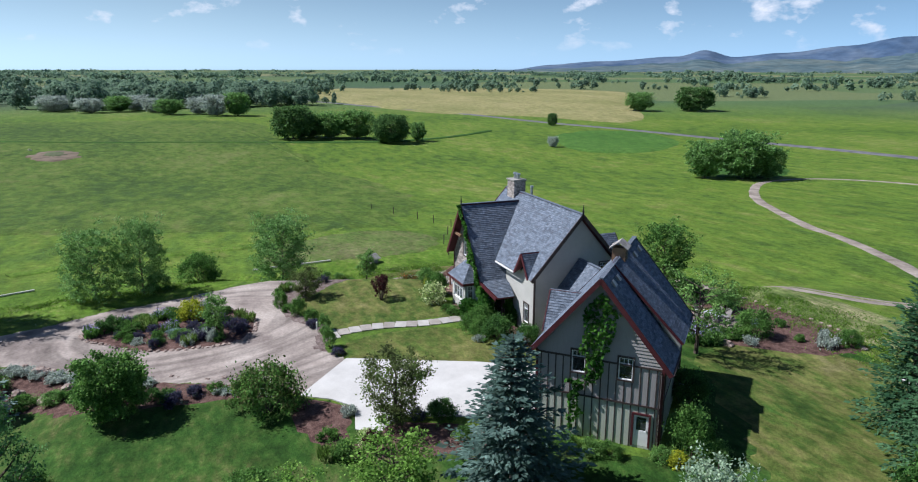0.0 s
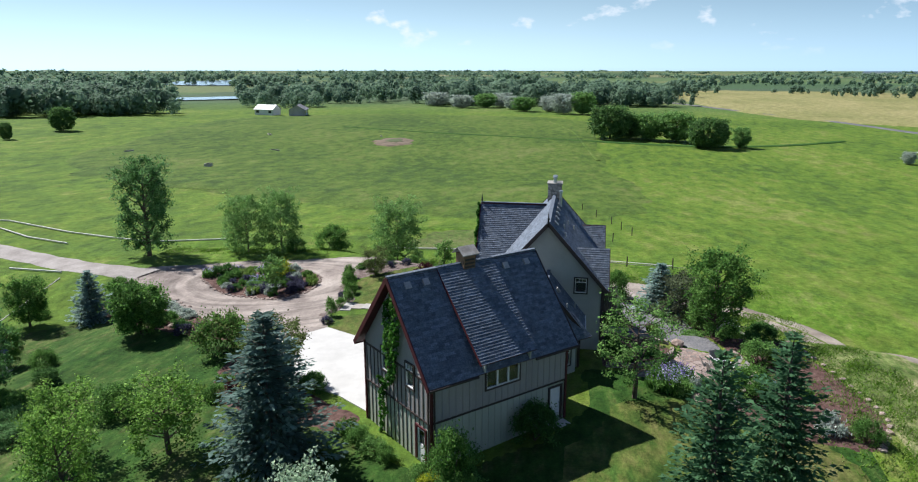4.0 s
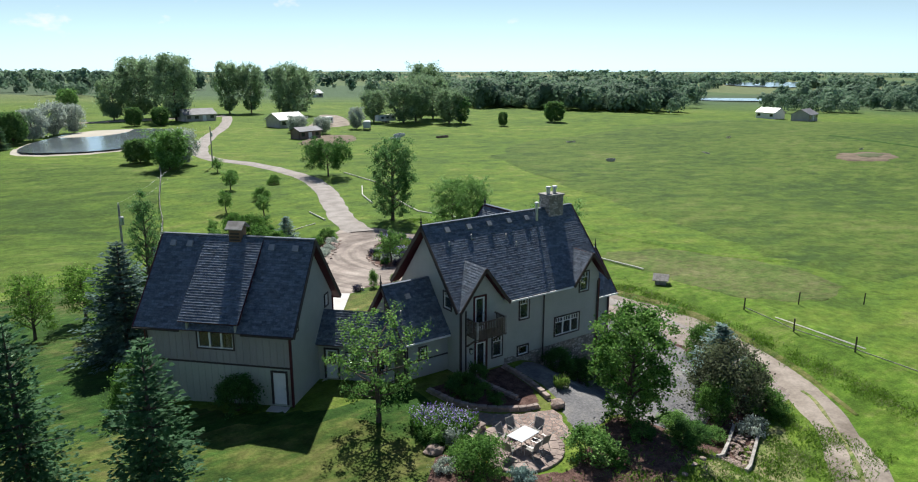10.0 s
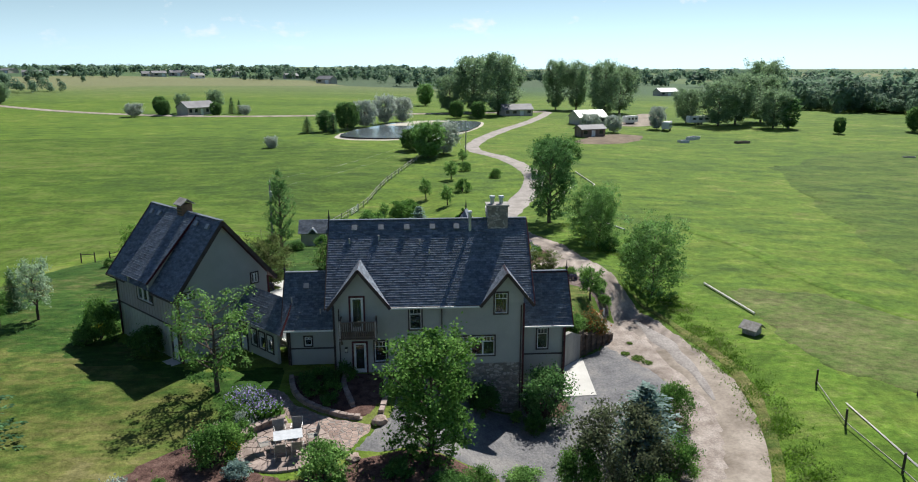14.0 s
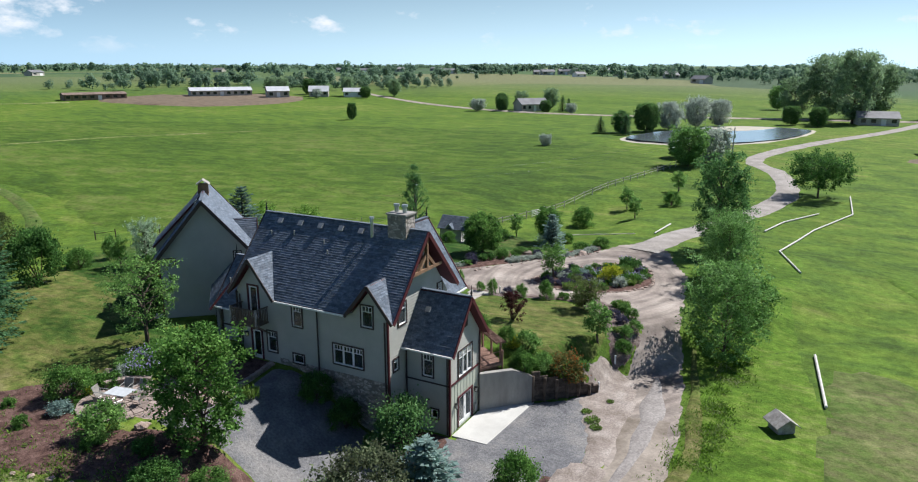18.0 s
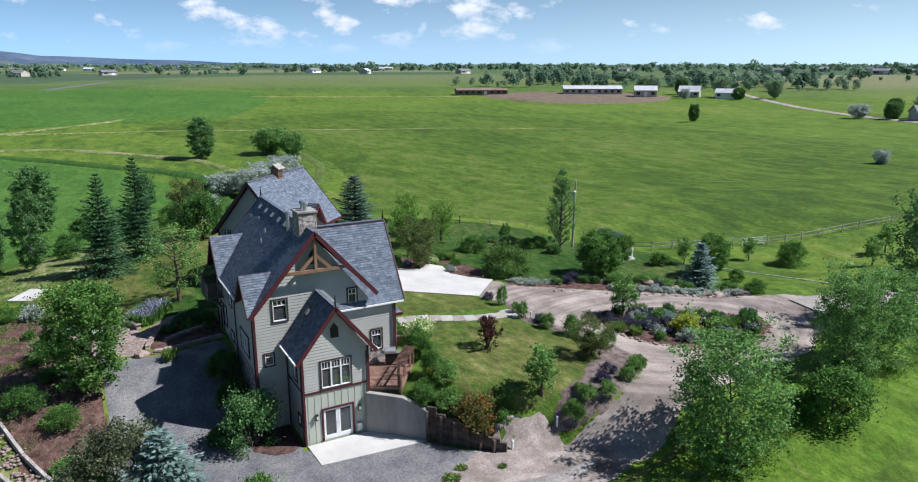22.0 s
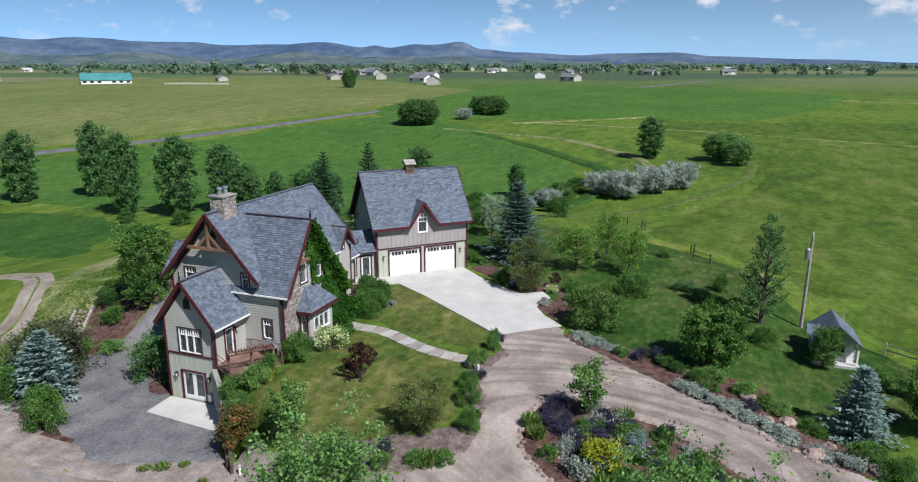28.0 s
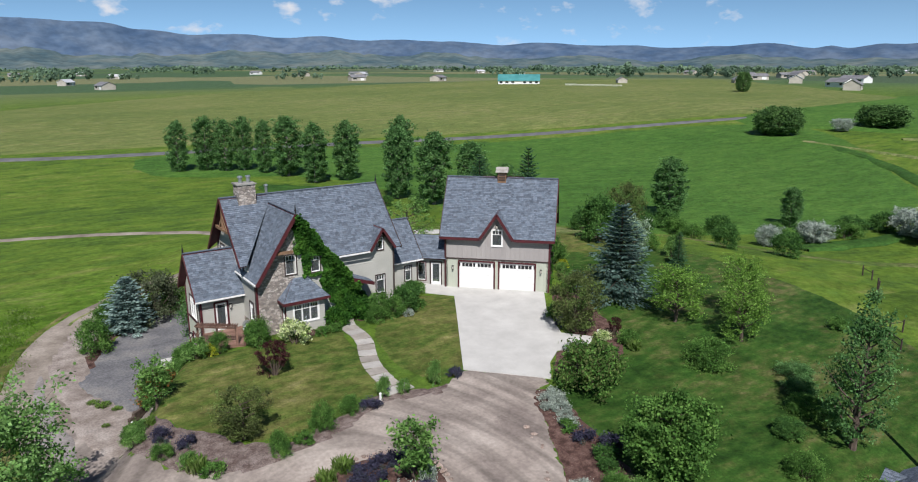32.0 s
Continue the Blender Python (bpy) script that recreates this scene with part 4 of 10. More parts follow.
ribbon("lane_back", [(21.6, -0.5), (22.5, -8), (20.8, -15.8), (17.3, -22.2), (11.3, -27.8), (5.2, -30.6), (0.6, -33.8), (-2.6, -39), (-4.0, -46), (-2.2, -53), (3.6, -58), (13, -63.5), (25, -68.8), (33, -71.5), (46.5, -79), (62, -89), (78, -104), (86, -116), (85, -130), (72, -140), (52, -144)], lambda k: 3.6 - 1.5 * min(1.0, k * 2), M_LANE, 0.06, "rutted dirt lane running along the rough verge", "lane")
ribbon("lane_middle", [(18.6, -20.2), (17.3, -22.2), (11.3, -27.8), (5.2, -30.6), (0.6, -33.8), (-2.6, -39), (-4.0, -46)], 0.32, M_STRAW, 0.1, "grassy middle strip between the lane's two wheel tracks", "lane", edge=0.9)
M_LANEGREY = material("grey grit in dirt", [(0.23, 0.208, 0.195), (0.27, 0.248, 0.233), (0.315, 0.29, 0.272)], scale=0.8, fine=0.22, fine_scale=7, rough=0.95, bump=0.6, bump_scale=10, spec=0.1)
ribbon("lane_gravel", [(20.9, 6.0), (21.5, 2.6), (21.9, -1.2), (22.0, -5.0), (21.6, -9.5)], lambda k: 0.3 + 1.3 * math.sin(k * 3.14), M_LANEGREY, 0.1, "grey gravel worn into the middle of the lane", "lane", edge=0.6)
patch("dirt_edge", [(18.8, -7.6), (17.9, -12.6), (15.8, -18.4), (16.2, -20.4), (18.0, -19.4), (20.2, -14.6), (21.4, -8.0)], M_SOILPALE, 0.06, "stony brown dirt beside the lane", "drive", wobble=0.25)
patch("verge", [(24.6, -2), (23.9, 3), (23.0, 8), (21.9, 13), (20.6, 22), (18.6, 32), (21, 40), (26, 46), (29.2, 40), (28.8, 26), (30.4, 12), (32.4, 0), (32, -12), (30, -24), (24, -32), (17, -36), (10, -33), (14.0, -27.5), (19.5, -19.5), (23.0, -12), (24.4, -7)], M_VERGE, 0.04, "tall rough grass on the verge beside the lane", "grass verge", wobble=0.6)
ribbon("lane_shoulder", [(22.6, 11.4), (23.6, 6.0), (24.4, 1.0), (25.0, -3.4), (24.7, -8.0), (23.5, -13.0), (21.4, -18.6), (18.2, -24.2)], lambda k: 0.3 + 0.9 * math.sin(k * 3.14), M_LAWN_DRY, 0.1, "thin brownish grass along the edge of the lane", "grass verge", edge=0.6)
patch("verge_back", [(7.5, -22.5), (2.0, -24.2), (-5.0, -26.0), (-14, -26), (-20, -24), (-34, -10), (-40, -20), (-30, -34), (-18, -37), (-6, -35), (3.6, -30.4), (8.8, -26), (13, -22)], M_STRAW, 0.035, "tall rough grass between lawn and lane", "grass verge", wobble=0.8)
ribbon("far_road", [(160, -420), (90, -268), (18, -176), (-90, -150), (-206, -112), (-330, -66), (-520, 10)], 5.0, material("asphalt", [(0.09, 0.09, 0.095), (0.15, 0.15, 0.155)], scale=0.3, rough=0.9), 0.35, "grey asphalt road across the far fields", "road", edge=0.02)
ribbon("far_road_east", [(18, -176), (70, -188), (130, -192), (188, -186), (238, -177), (290, -160), (357, -142), (419, -115), (520, -80), (700, -30)], 5.0, bpy.data.materials["asphalt"], 0.35, "grey asphalt road across the far fields", "road", edge=0.02)


def concrete():
    bm = bmesh.new()
    slab = [(-7.1, -4.9), (-6.9, -2.7), (-8.6, -0.5), (-1.3, 11.2), (-5.5, 15.2), (-7.0, 13.4), (-8.7, 12.3), (-11.3, 12.9), (-12.6, 11.9), (-11.0, 10.2), (-13.1, 6.2), (-15.9, 2.7), (-9.6, -3.4), (-9.2, -5.2)]
    return patch("concrete_drive", slab, M_CONC, 0.07, "pale clean concrete drive in front of the garage", "drive", smooth=False, thick=0.12)


concrete()
patch("lower_slab", [(11.45, -8.1), (13.8, -8.0), (14.3, -1.6), (11.5, -4.15)], M_CONC, 0.08, "pale concrete slab before the walk-out doors", "slab", smooth=False, thick=0.1, level=lambda x, y: -3.0)


M_FLAG = material("weathered pale flag", [(0.34, 0.32, 0.295), (0.44, 0.42, 0.39)], scale=1.2, fine=0.1, fine_scale=18, vary=0.1, rough=0.9, bump=0.2, bump_scale=40)
M_FLAGTAN = material("weathered tan flag", [(0.26, 0.235, 0.205), (0.35, 0.32, 0.285)], scale=1.2, fine=0.1, fine_scale=18, vary=0.12, rough=0.9, bump=0.2, bump_scale=40)


def walk_slabs():
    """The curved front walk: separate concrete flags with open joints."""
    root = thing("front_walk", "curved front walk of pale concrete flags stepping across the lawn", "walkway", kind="structure")
    line = curve([(0.9, -1.6), (1.8, 0.0), (2.1, 1.4), (2.1, 2.8), (2.4, 4.4), (3.0, 5.8), (3.55, 7.5), (3.75, 8.9), (3.8, 10.2), (3.75, 11.5), (3.7, 12.5)], False, 8)
    step, at, k = 0.92, 0.0, 0
    pts = [Vector(p) for p in line]
    d = [0.0]
    for a, b in zip(pts, pts[1:]):
        d.append(d[-1] + (b - a).length)

    def at_length(s):
        for i in range(len(d) - 1):
            if d[i + 1] >= s:
                return pts[i].lerp(pts[i + 1], (s - d[i]) / (d[i + 1] - d[i]))
        return pts[-1]

    while at + step < d[-1]:
        a, b = at_length(at + 0.012), at_length(at + step - 0.012)
        t = (b - a).normalized()
        n = Vector((-t.y, t.x)) * (0.62 if at + step < d[-1] - 1 else 1.0)
        z = (ground(*a) + ground(*b)) / 2 + 0.01
        bm = bmesh.new()
        prism(bm, [(*(a + n), z), (*(a - n), z), (*(b - n), z), (*(b + n), z)], (0, 0, 0.06))
        part("flag", bm, (M_FLAG, M_FLAGTAN)[k % 2], root)
        k += 1
        at += step


walk_slabs()


# ---- the house ----
house = thing("house", "greige two-storey house with steep slate-blue gable roofs and dark red trim", "house")
BZ = -3.3


# back wall, with two wall gables
BK = ((0, -10.0), (1, 0))
H_BACK = {"balcony_door": (-2.85, -2.05, 3.05, 5.3), "back_door": (-2.75, -1.95, 0.18, 2.25), "w1": (-1.4, -0.65, 0.95, 2.35), "w2": (0.85, 1.6, 3.1, 4.5), "w3": (0.75, 1.6, 0.55, 1.15), "w4": (4.05, 6.3, 1.2, 2.5), "w5": (6.3, 7.1, 4.05, 5.4)}
wall(house, "back_wall", *BK, [(-3.9, -0.6), (8.15, -0.6), (8.15, 4.75), (-3.9, 4.75)], list(H_BACK.values()), M_SIDING)
for cx, half, zt in ((-2.3, 1.75, 6.95), (7.05, 1.45, 6.55)):
    wall(house, "gable_wall", *BK, [(max(-3.9, cx - half), 4.75), (min(8.15, cx + half), 4.75), (min(8.15, cx + half), 4.75 + (zt - 4.75) * max(0.0, 1 - (min(8.15, cx + half) - cx) / half)), (cx, zt), (max(-3.9, cx - half), 4.75 + (zt - 4.75) * max(0.0, 1 - (cx - max(-3.9, cx - half)) / half))], list(H_BACK.values()), M_SIDING)
wall(house, "stone_base", (0, -10.0), (1, 0), [(-3.9, BZ), (8.15, BZ), (8.15, 0.62), (-0.4, 0.62), (-0.4, 0.1), (-3.9, 0.1)], [(-2.85, -1.85, 0.1, 2.3), (0.6, 1.75, 0.45, 1.3)], M_VENEER, style="flat", proud=0.06, thick=0.05)
for key, cols, sash in (("w1", 2, 1), ("w2", 2, 1), ("w3", 2, 1), ("w4", 3, 3), ("w5", 2, 1)):
    window(house, *BK, H_BACK[key], sashes=sash, grid=0 if key == "w3" else 3)
door(house, *BK, H_BACK["back_door"])
door(house, *BK, H_BACK["balcony_door"])
# end wall with the chimney gable
BE = ((8.15, 0), (0, 1))
H_END = [(-8.85, -8.0, 4.0, 5.35), (-4.05, -3.5, 4.0, 5.35), (-2.55, -1.85, 0.9, 2.25), (-9.5, -9.0, 1.25, 2.0)]
wall(house, "end_wall", *BE, [(-10.0, BZ), (-0.9, BZ), (-0.9, 4.4), (-2.55, 4.4), (-6.2, 9.1), (-10.0, 4.75)], H_END, M_SIDING)
for h in H_END:
    window(house, *BE, h, grid=3 if h[1] - h[0] > 0.6 else 2)
# front walls
FR = ((0, -2.6), (-1, 0))
H_FRONT = [(2.5, 3.0, 4.55, 5.6), (2.3, 3.05, 0.9, 2.4)]
wall(house, "front_wall", *FR, [(-1.0, -0.4), (3.9, -0.4), (3.9, 4.7), (3.75, 4.75), (2.75, 6.1), (1.75, 4.75), (-1.0, 4.75)], H_FRONT, M_SIDING)
for h in H_FRONT:
    window(house, *FR, h)
EA = ((-3.9, 0), (0, -1))
H_A = [(8.15, 8.95, 4.4, 5.45)]
wall(house, "garage_side_wall", *EA, [(2.6, -0.4), (10.0, -0.4), (10.0, 4.75), (6.2, 9.1), (2.6, 4.75)], H_A, M_SIDING)
window(house, *EA, H_A[0])
# front cross gable: stone to one side, a bay window, ivy over the rest
FG = ((0, -0.9), (-1, 0))
H_FG = [(-5.95, -5.15, 4.3, 5.75), (-4.0, -3.3, 4.2, 5.4)]
wall(house, "gable_wall", *FG, [(-5.3, -1.0), (-0.55, -1.0), (-0.55, 2.6), (-1.1, 3.2), (-5.18, 8.55), (-5.3, 8.4)], [H_FG[1]], M_SIDING)
wall(house, "stone_wall", *FG, [(-8.15, -1.0), (-5.3, -1.0), (-5.3, 8.4), (-8.15, 4.4)], [(-5.95, -5.3, 4.3, 5.75)], M_VENEER, style="flat", proud=0.04)
wall(house, "porch_wall", (0.55, 0), (0, -1), [(0.9, -1.0), (2.6, -1.0), (2.6, 2.6), (0.9, 2.6)], [(1.2, 2.1, 0.0, 2.1)], M_SIDING)
door(house, (0.55, 0), (0, -1), (1.2, 2.1, 0.0, 2.1), colour=M_DARK, casing=M_DARK)
window(house, *FG, H_FG[0])
window(house, *FG, H_FG[1])


RA, RB = (-4.4, -6.2, 9.43), (8.8, -6.2, 9.43)
# back slope, front slope; the front slope stops at the valleys of the cross gable
A1, A2, A3 = (-2.3, -8.13, 7.25), (7.05, -8.483, 6.85), (-2.72, -3.563, 6.45)
ON = lambda x: (x, -6.2, 9.43)
roof_plane(house, "roof_slope", [(-4.4, -10.35, 4.74), (-4.27, -10.35, 4.74), A1, ON(-2.3), RA])
roof_plane(house, "roof_slope", [(-0.33, -10.35, 4.74), (5.33, -10.35, 4.74), A2, ON(7.05), ON(-2.3), A1])
roof_plane(house, "roof_slope", [(8.77, -10.35, 4.74), (8.8, -10.35, 4.74), RB, ON(7.05), A2])
roof_plane(house, "roof_slope", [(-4.4, -2.05, 4.74), (-3.87, -2.05, 4.74), A3, ON(-2.72), RA])
roof_plane(house, "roof_slope", [(-1.57, -2.05, 4.74), (1.9, -2.05, 4.74), (5.18, -5.69, 8.86), ON(5.18), ON(-2.72), A3])
roof_plane(house, "roof_slope", [(8.3, -2.3, 5.03), (8.8, -2.3, 5.03), RB, ON(5.18), (5.18, -5.69, 8.86)])
# cross gable
roof_plane(house, "roof_slope", [(8.35, -5.2, 4.1), (8.35, -0.25, 4.1), (5.18, -0.25, 8.86), (5.18, -5.75, 8.86)])
roof_plane(house, "roof_slope", [(0.95, -4.2, 3.3), (0.95, -0.25, 3.3), (5.18, -0.25, 8.86), (5.18, -5.75, 8.86)])
roof_plane(house, "porch_roof", [(-1.15, -2.3, 2.55), (-1.15, -0.9, 2.55), (0.95, -0.35, 3.34), (0.95, -2.7, 3.34)])
# wall-gable roofs on the back, and the little one in front
for cx, half, zt, yb, s in ((-2.3, 1.97, 7.25, -10.5, -1), (7.05, 1.72, 6.85, -10.5, -1), (-2.72, 1.15, 6.45, -2.0, 1)):
    yr = -6.2 + s * (9.43 - zt) / 1.13
    ze = 4.72 if s < 0 else 4.75
    for k in (-1, 1):
        pts = [(cx + k * half, yb, ze), (cx + k * half, -6.2 + s * (9.43 - ze) / 1.13, ze), (cx, yr, zt), (cx, yb, zt)]
        roof_plane(house, "gable_slope", pts, thick=0.1)
    bars(house, "rake_board", M_TRIM if s > 0 else M_DARK, [((cx + k * half, yb, ze - 0.08), (cx, yb, zt - 0.08)) for k in (-1, 1)], 0.05, 0.2)
# walk-out wing
WE = ((11.3, 0), (0, 1))
H_W = [(-7.0, -5.2, 0.5, 2.2), (-7.0, -5.17, -2.9, -0.9)]
wall(house, "wing_wall", *WE, [(-8.1, 0.35), (-4.1, 0.35), (-4.1, 2.75), (-6.1, 5.25), (-8.1, 2.75)], H_W[:1], M_SIDING)
wall(house, "wing_base_wall", *WE, [(-8.1, BZ), (-4.1, BZ), (-4.1, 0.33), (-8.1, 0.33)], H_W[1:], M_SAGE, style="flat", proud=0.01)
battens(house, *WE, -8.1, -4.1, BZ, 0.33, holes=H_W[1:], mat=M_SAGE)
bars(house, "belt_board", M_TRIM, [((11.35, -8.1, 0.36), (11.35, -4.1, 0.36))], 0.05, 0.12)
window(house, *WE, H_W[0], sashes=3)
door(house, *WE, H_W[1], leaves=2)
WS = ((0, -8.1), (1, 0))
wall(house, "wing_wall", *WS, [(8.15, BZ), (11.3, BZ), (11.3, 2.75), (8.15, 2.75)], [(9.45, 10.15, 0.75, 2.2), (10.0, 10.5, -2.0, -1.4)], M_SIDING)
window(house, *WS, (9.45, 10.15, 0.75, 2.2))
window(house, *WS, (10.0, 10.5, -2.0, -1.4), grid=0)
WF = ((0, -4.1), (-1, 0))
wall(house, "wing_wall", *WF, [(-11.3, BZ), (-8.15, BZ), (-8.15, 2.75), (-11.3, 2.75)], [(-10.3, -9.45, -0.05, 2.05)], M_SIDING)
door(house, *WF, (-10.3, -9.45, -0.05, 2.05))
roof_plane(house, "wing_roof", [(8.15, -8.55, 2.55), (11.8, -8.55, 2.55), (11.8, -6.1, 5.62), (8.15, -6.1, 5.62)])
roof_plane(house, "wing_roof", [(8.15, -3.65, 2.55), (11.8, -3.65, 2.55), (11.8, -6.1, 5.62), (8.15, -6.1, 5.62)])
bars(house, "rake_board", M_TRIM, [((11.8, -8.55, 2.45), (11.8, -6.1, 5.52)), ((11.8, -3.65, 2.45), (11.8, -6.1, 5.52))], 0.06, 0.24)
# rakes of the large gables
bars(house, "rake_board", M_TRIM, [((8.82, -10.35, 4.64), (8.82, -6.2, 9.33)), ((8.82, -2.3, 4.95), (8.82, -6.2, 9.33)), ((8.35, -0.22, 4.0), (5.18, -0.22, 8.76)), ((0.95, -0.22, 3.2), (5.18, -0.22, 8.76)), ((-1.15, -0.7, 2.45), (0.95, -0.25, 3.2))], 0.06, 0.26)
bars(house, "rake_board", M_DARK, [((-4.42, -10.35, 4.64), (-4.42, -6.2, 9.33)), ((-4.42, -2.05, 4.64), (-4.42, -6.2, 9.33))], 0.06, 0.26)
# timber truss under the chimney gable
bars(house, "truss_beam", M_CEDAR, [((8.65, -8.0, 7.0), (8.65, -4.4, 7.0)), ((8.65, -6.2, 7.0), (8.65, -6.2, 9.0)), ((8.62, -7.2, 7.0), (8.62, -6.2, 8.0)), ((8.62, -5.2, 7.0), (8.62, -6.2, 8.0))], 0.17, 0.2)
bars(house, "truss_beam", M_CEDAR, [((6.95, -0.4, 6.1), (5.5, -0.4, 6.1))], 0.14, 0.2)
# low section towards the breezeway
LS = ((0, -8.5), (1, 0))
wall(house, "side_wall", *LS, [(-7.1, -0.4), (-3.9, -0.4), (-3.9, 3.0), (-7.1, 3.0)], [(-6.05, -5.6, 1.55, 2.15)], M_SIDING)
window(house, *LS, (-6.05, -5.6, 1.55, 2.15), grid=2)
wall(house, "side_wall", (-7.1, 0), (0, -1), [(4.1, -0.4), (8.5, -0.4), (8.5, 3.0), (6.3, 5.6), (4.1, 3.0)], [], M_SIDING)
wall(house, "side_wall", (0, -4.1), (-1, 0), [(3.9, -0.4), (7.1, -0.4), (7.1, 3.0), (3.9, 3.0)], [(5.9, 6.5, 0.9, 2.2)], M_SIDING)
window(house, (0, -4.1), (-1, 0), (5.9, 6.5, 0.9, 2.2))
roof_plane(house, "low_roof", [(-7.5, -8.9, 2.78), (-3.9, -8.9, 2.78), (-3.9, -6.3, 5.92), (-7.5, -6.3, 5.92)])
roof_plane(house, "low_roof", [(-7.5, -3.7, 2.78), (-3.9, -3.7, 2.78), (-3.9, -6.3, 5.92), (-7.5, -6.3, 5.92)])
bars(house, "rake_board", M_DARK, [((-7.5, -8.9, 2.7), (-7.5, -6.3, 5.84)), ((-7.5, -3.7, 2.7), (-7.5, -6.3, 5.84))], 0.06, 0.22)


def chimney():
    ch = thing("chimney", "", "")
    ch.parent = house
    bm = bmesh.new()
    box(bm, 6.15, 7.5, -6.75, -5.65, 7.6, 10.35)
    part("chimney_shaft", bm, M_VENEER, ch)
    bm = bmesh.new()
    box(bm, 6.07, 7.58, -6.83, -5.57, 10.35, 10.45)
    part("cap", bm, M_WALLCONC, ch)
    for x in (6.5, 7.1):
        bm = bmesh.new()
        tube(bm, (x, -6.2, 10.45), (x, -6.2, 10.85), 0.14, 0.14, 10)
        tube(bm, (x, -6.2, 10.85), (x, -6.2, 10.98), 0.21, 0.19, 10)
        part("flue", bm, M_METAL, ch)


chimney()

# ---- the garage ----
GM = pose(-15.0, -2.2, 0, 0, 0, -45)
garage = thing("garage", "greige two-car garage with loft, steep slate-blue roof and white doors", "garage", GM)
GU, GV = 4.5, 3.4
GF = ((0, GV), (-1, 0))
H_GD = [(-3.3, -0.25, 0.05, 2.45), (0.25, 3.3, 0.05, 2.45), (-0.42, 0.42, 4.0, 5.35)]
wall(garage, "front_wall", *GF, [(-GU, -0.3), (GU, -0.3), (GU, 2.72), (-GU, 2.72)], H_GD[:2], M_SAGE, style="flat")
wall(garage, "front_wall", *GF, [(-GU, 2.72), (GU, 2.72), (GU, 5.0), (1.2, 5.0), (0, 6.45), (-1.2, 5.0), (-GU, 5.0)], H_GD[2:], M_TAUPE, style="flat", proud=0.03)
battens(garage, *GF, -GU, GU, -0.3, 2.72, holes=H_GD[:2], mat=M_SAGE)
battens(garage, (0, GV + 0.03), (-1, 0), -GU, GU, 2.8, 4.8, holes=[(-0.52, 0.52, 3.9, 5.5)], mat=M_TAUPE)
window(garage, (0, GV + 0.03), (-1, 0), H_GD[2], grid=3, casing=M_WHITE)
GBK = ((0, -GV), (1, 0))
H_GB = [(-1.15, 1.05, 3.55, 5.05), (3.35, 4.15, 0.3, 2.3)]
wall(garage, "back_wall", *GBK, [(-GU, -0.3), (GU, -0.3), (GU, 2.6), (-GU, 2.6)], [(3.35, 4.15, 0.3, 2.3)], M_SAGE, style="flat")
wall(garage, "back_wall", *GBK, [(-GU, 2.6), (GU, 2.6), (GU, 5.0), (1.5, 5.0), (1.5, 5.3), (-1.6, 5.3), (-1.6, 5.0), (-GU, 5.0)], H_GB[:1], M_TAUPE, style="flat", proud=0.03)
battens(garage, *GBK, -GU, GU, -0.3, 2.6, holes=H_GB[1:], mat=M_SAGE)
battens(garage, (0, -GV - 0.03), (1, 0), -GU, GU, 2.65, 4.8, holes=H_GB[:1], mat=M_TAUPE)
window(garage, (0, -GV - 0.03), (1, 0), H_GB[0], sashes=3)
door(garage, *GBK, H_GB[1], glazed=False, casing=M_DARK)
GSA = ((-GU, 0), (0, -1))
H_SA = [(-1.45, -0.7, 3.85, 5.1), (1.1, 1.85, 3.85, 5.1), (2.05, 2.85, 0.12, 1.95)]
wall(garage, "side_wall", *GSA, [(-GV, -0.3), (GV, -0.3), (GV, 2.5), (-GV, 2.5)], H_SA[2:], M_SAGE, style="flat")
wall(garage, "side_wall", *GSA, [(-GV, 2.5), (GV, 2.5), (GV, 4.7), (-GV, 4.7)], H_SA[:2], M_TAUPE, style="flat", proud=0.03)
wall(garage, "gable_wall", *GSA, [(-GV, 4.7), (GV, 4.7), (GV, 5.0), (0, 9.1), (-GV, 5.0)], H_SA[:2], M_TAUPE)
battens(garage, *GSA, -GV, GV, -0.3, 2.5, holes=H_SA[2:], mat=M_DARK)
battens(garage, (-GU - 0.03, 0), (0, -1), -GV, GV, 2.55, 4.7, holes=H_SA[:2], mat=M_DARK)
for h in H_SA[:2]:
    window(garage, (-GU - 0.03, 0), (0, -1), h)
door(garage, *GSA, H_SA[2], glazed="half")
GSB = ((GU, 0), (0, 1))
H_SB = [(-3.0, -2.3, 4.55, 4.95), (2.1, 2.6, 4.5, 5.2)]
wall(garage, "link_wall", *GSB, [(-GV, -0.3), (GV, -0.3), (GV, 5.0), (0, 9.1), (-GV, 5.0)], H_SB, M_SIDING)
for h in H_SB:
    window(garage, *GSB, h, grid=0, sashes=2)
RV, RZ, EZ = 3.88, 9.4, 4.72
SL = (RZ - EZ) / RV
GA = (0, (RZ - 6.9) / SL, 6.9)
roof_plane(garage, "roof_slope", [(-4.95, RV, EZ), (-1.45, RV, EZ), GA, (0, 0, RZ), (-4.95, 0, RZ)])
roof_plane(garage, "roof_slope", [(1.45, RV, EZ), (4.95, RV, EZ), (4.95, 0, RZ), (0, 0, RZ), GA])
roof_plane(garage, "roof_slope", [(-4.95, -RV, EZ), (4.95, -RV, EZ), (4.95, 0, RZ), (-4.95, 0, RZ)])
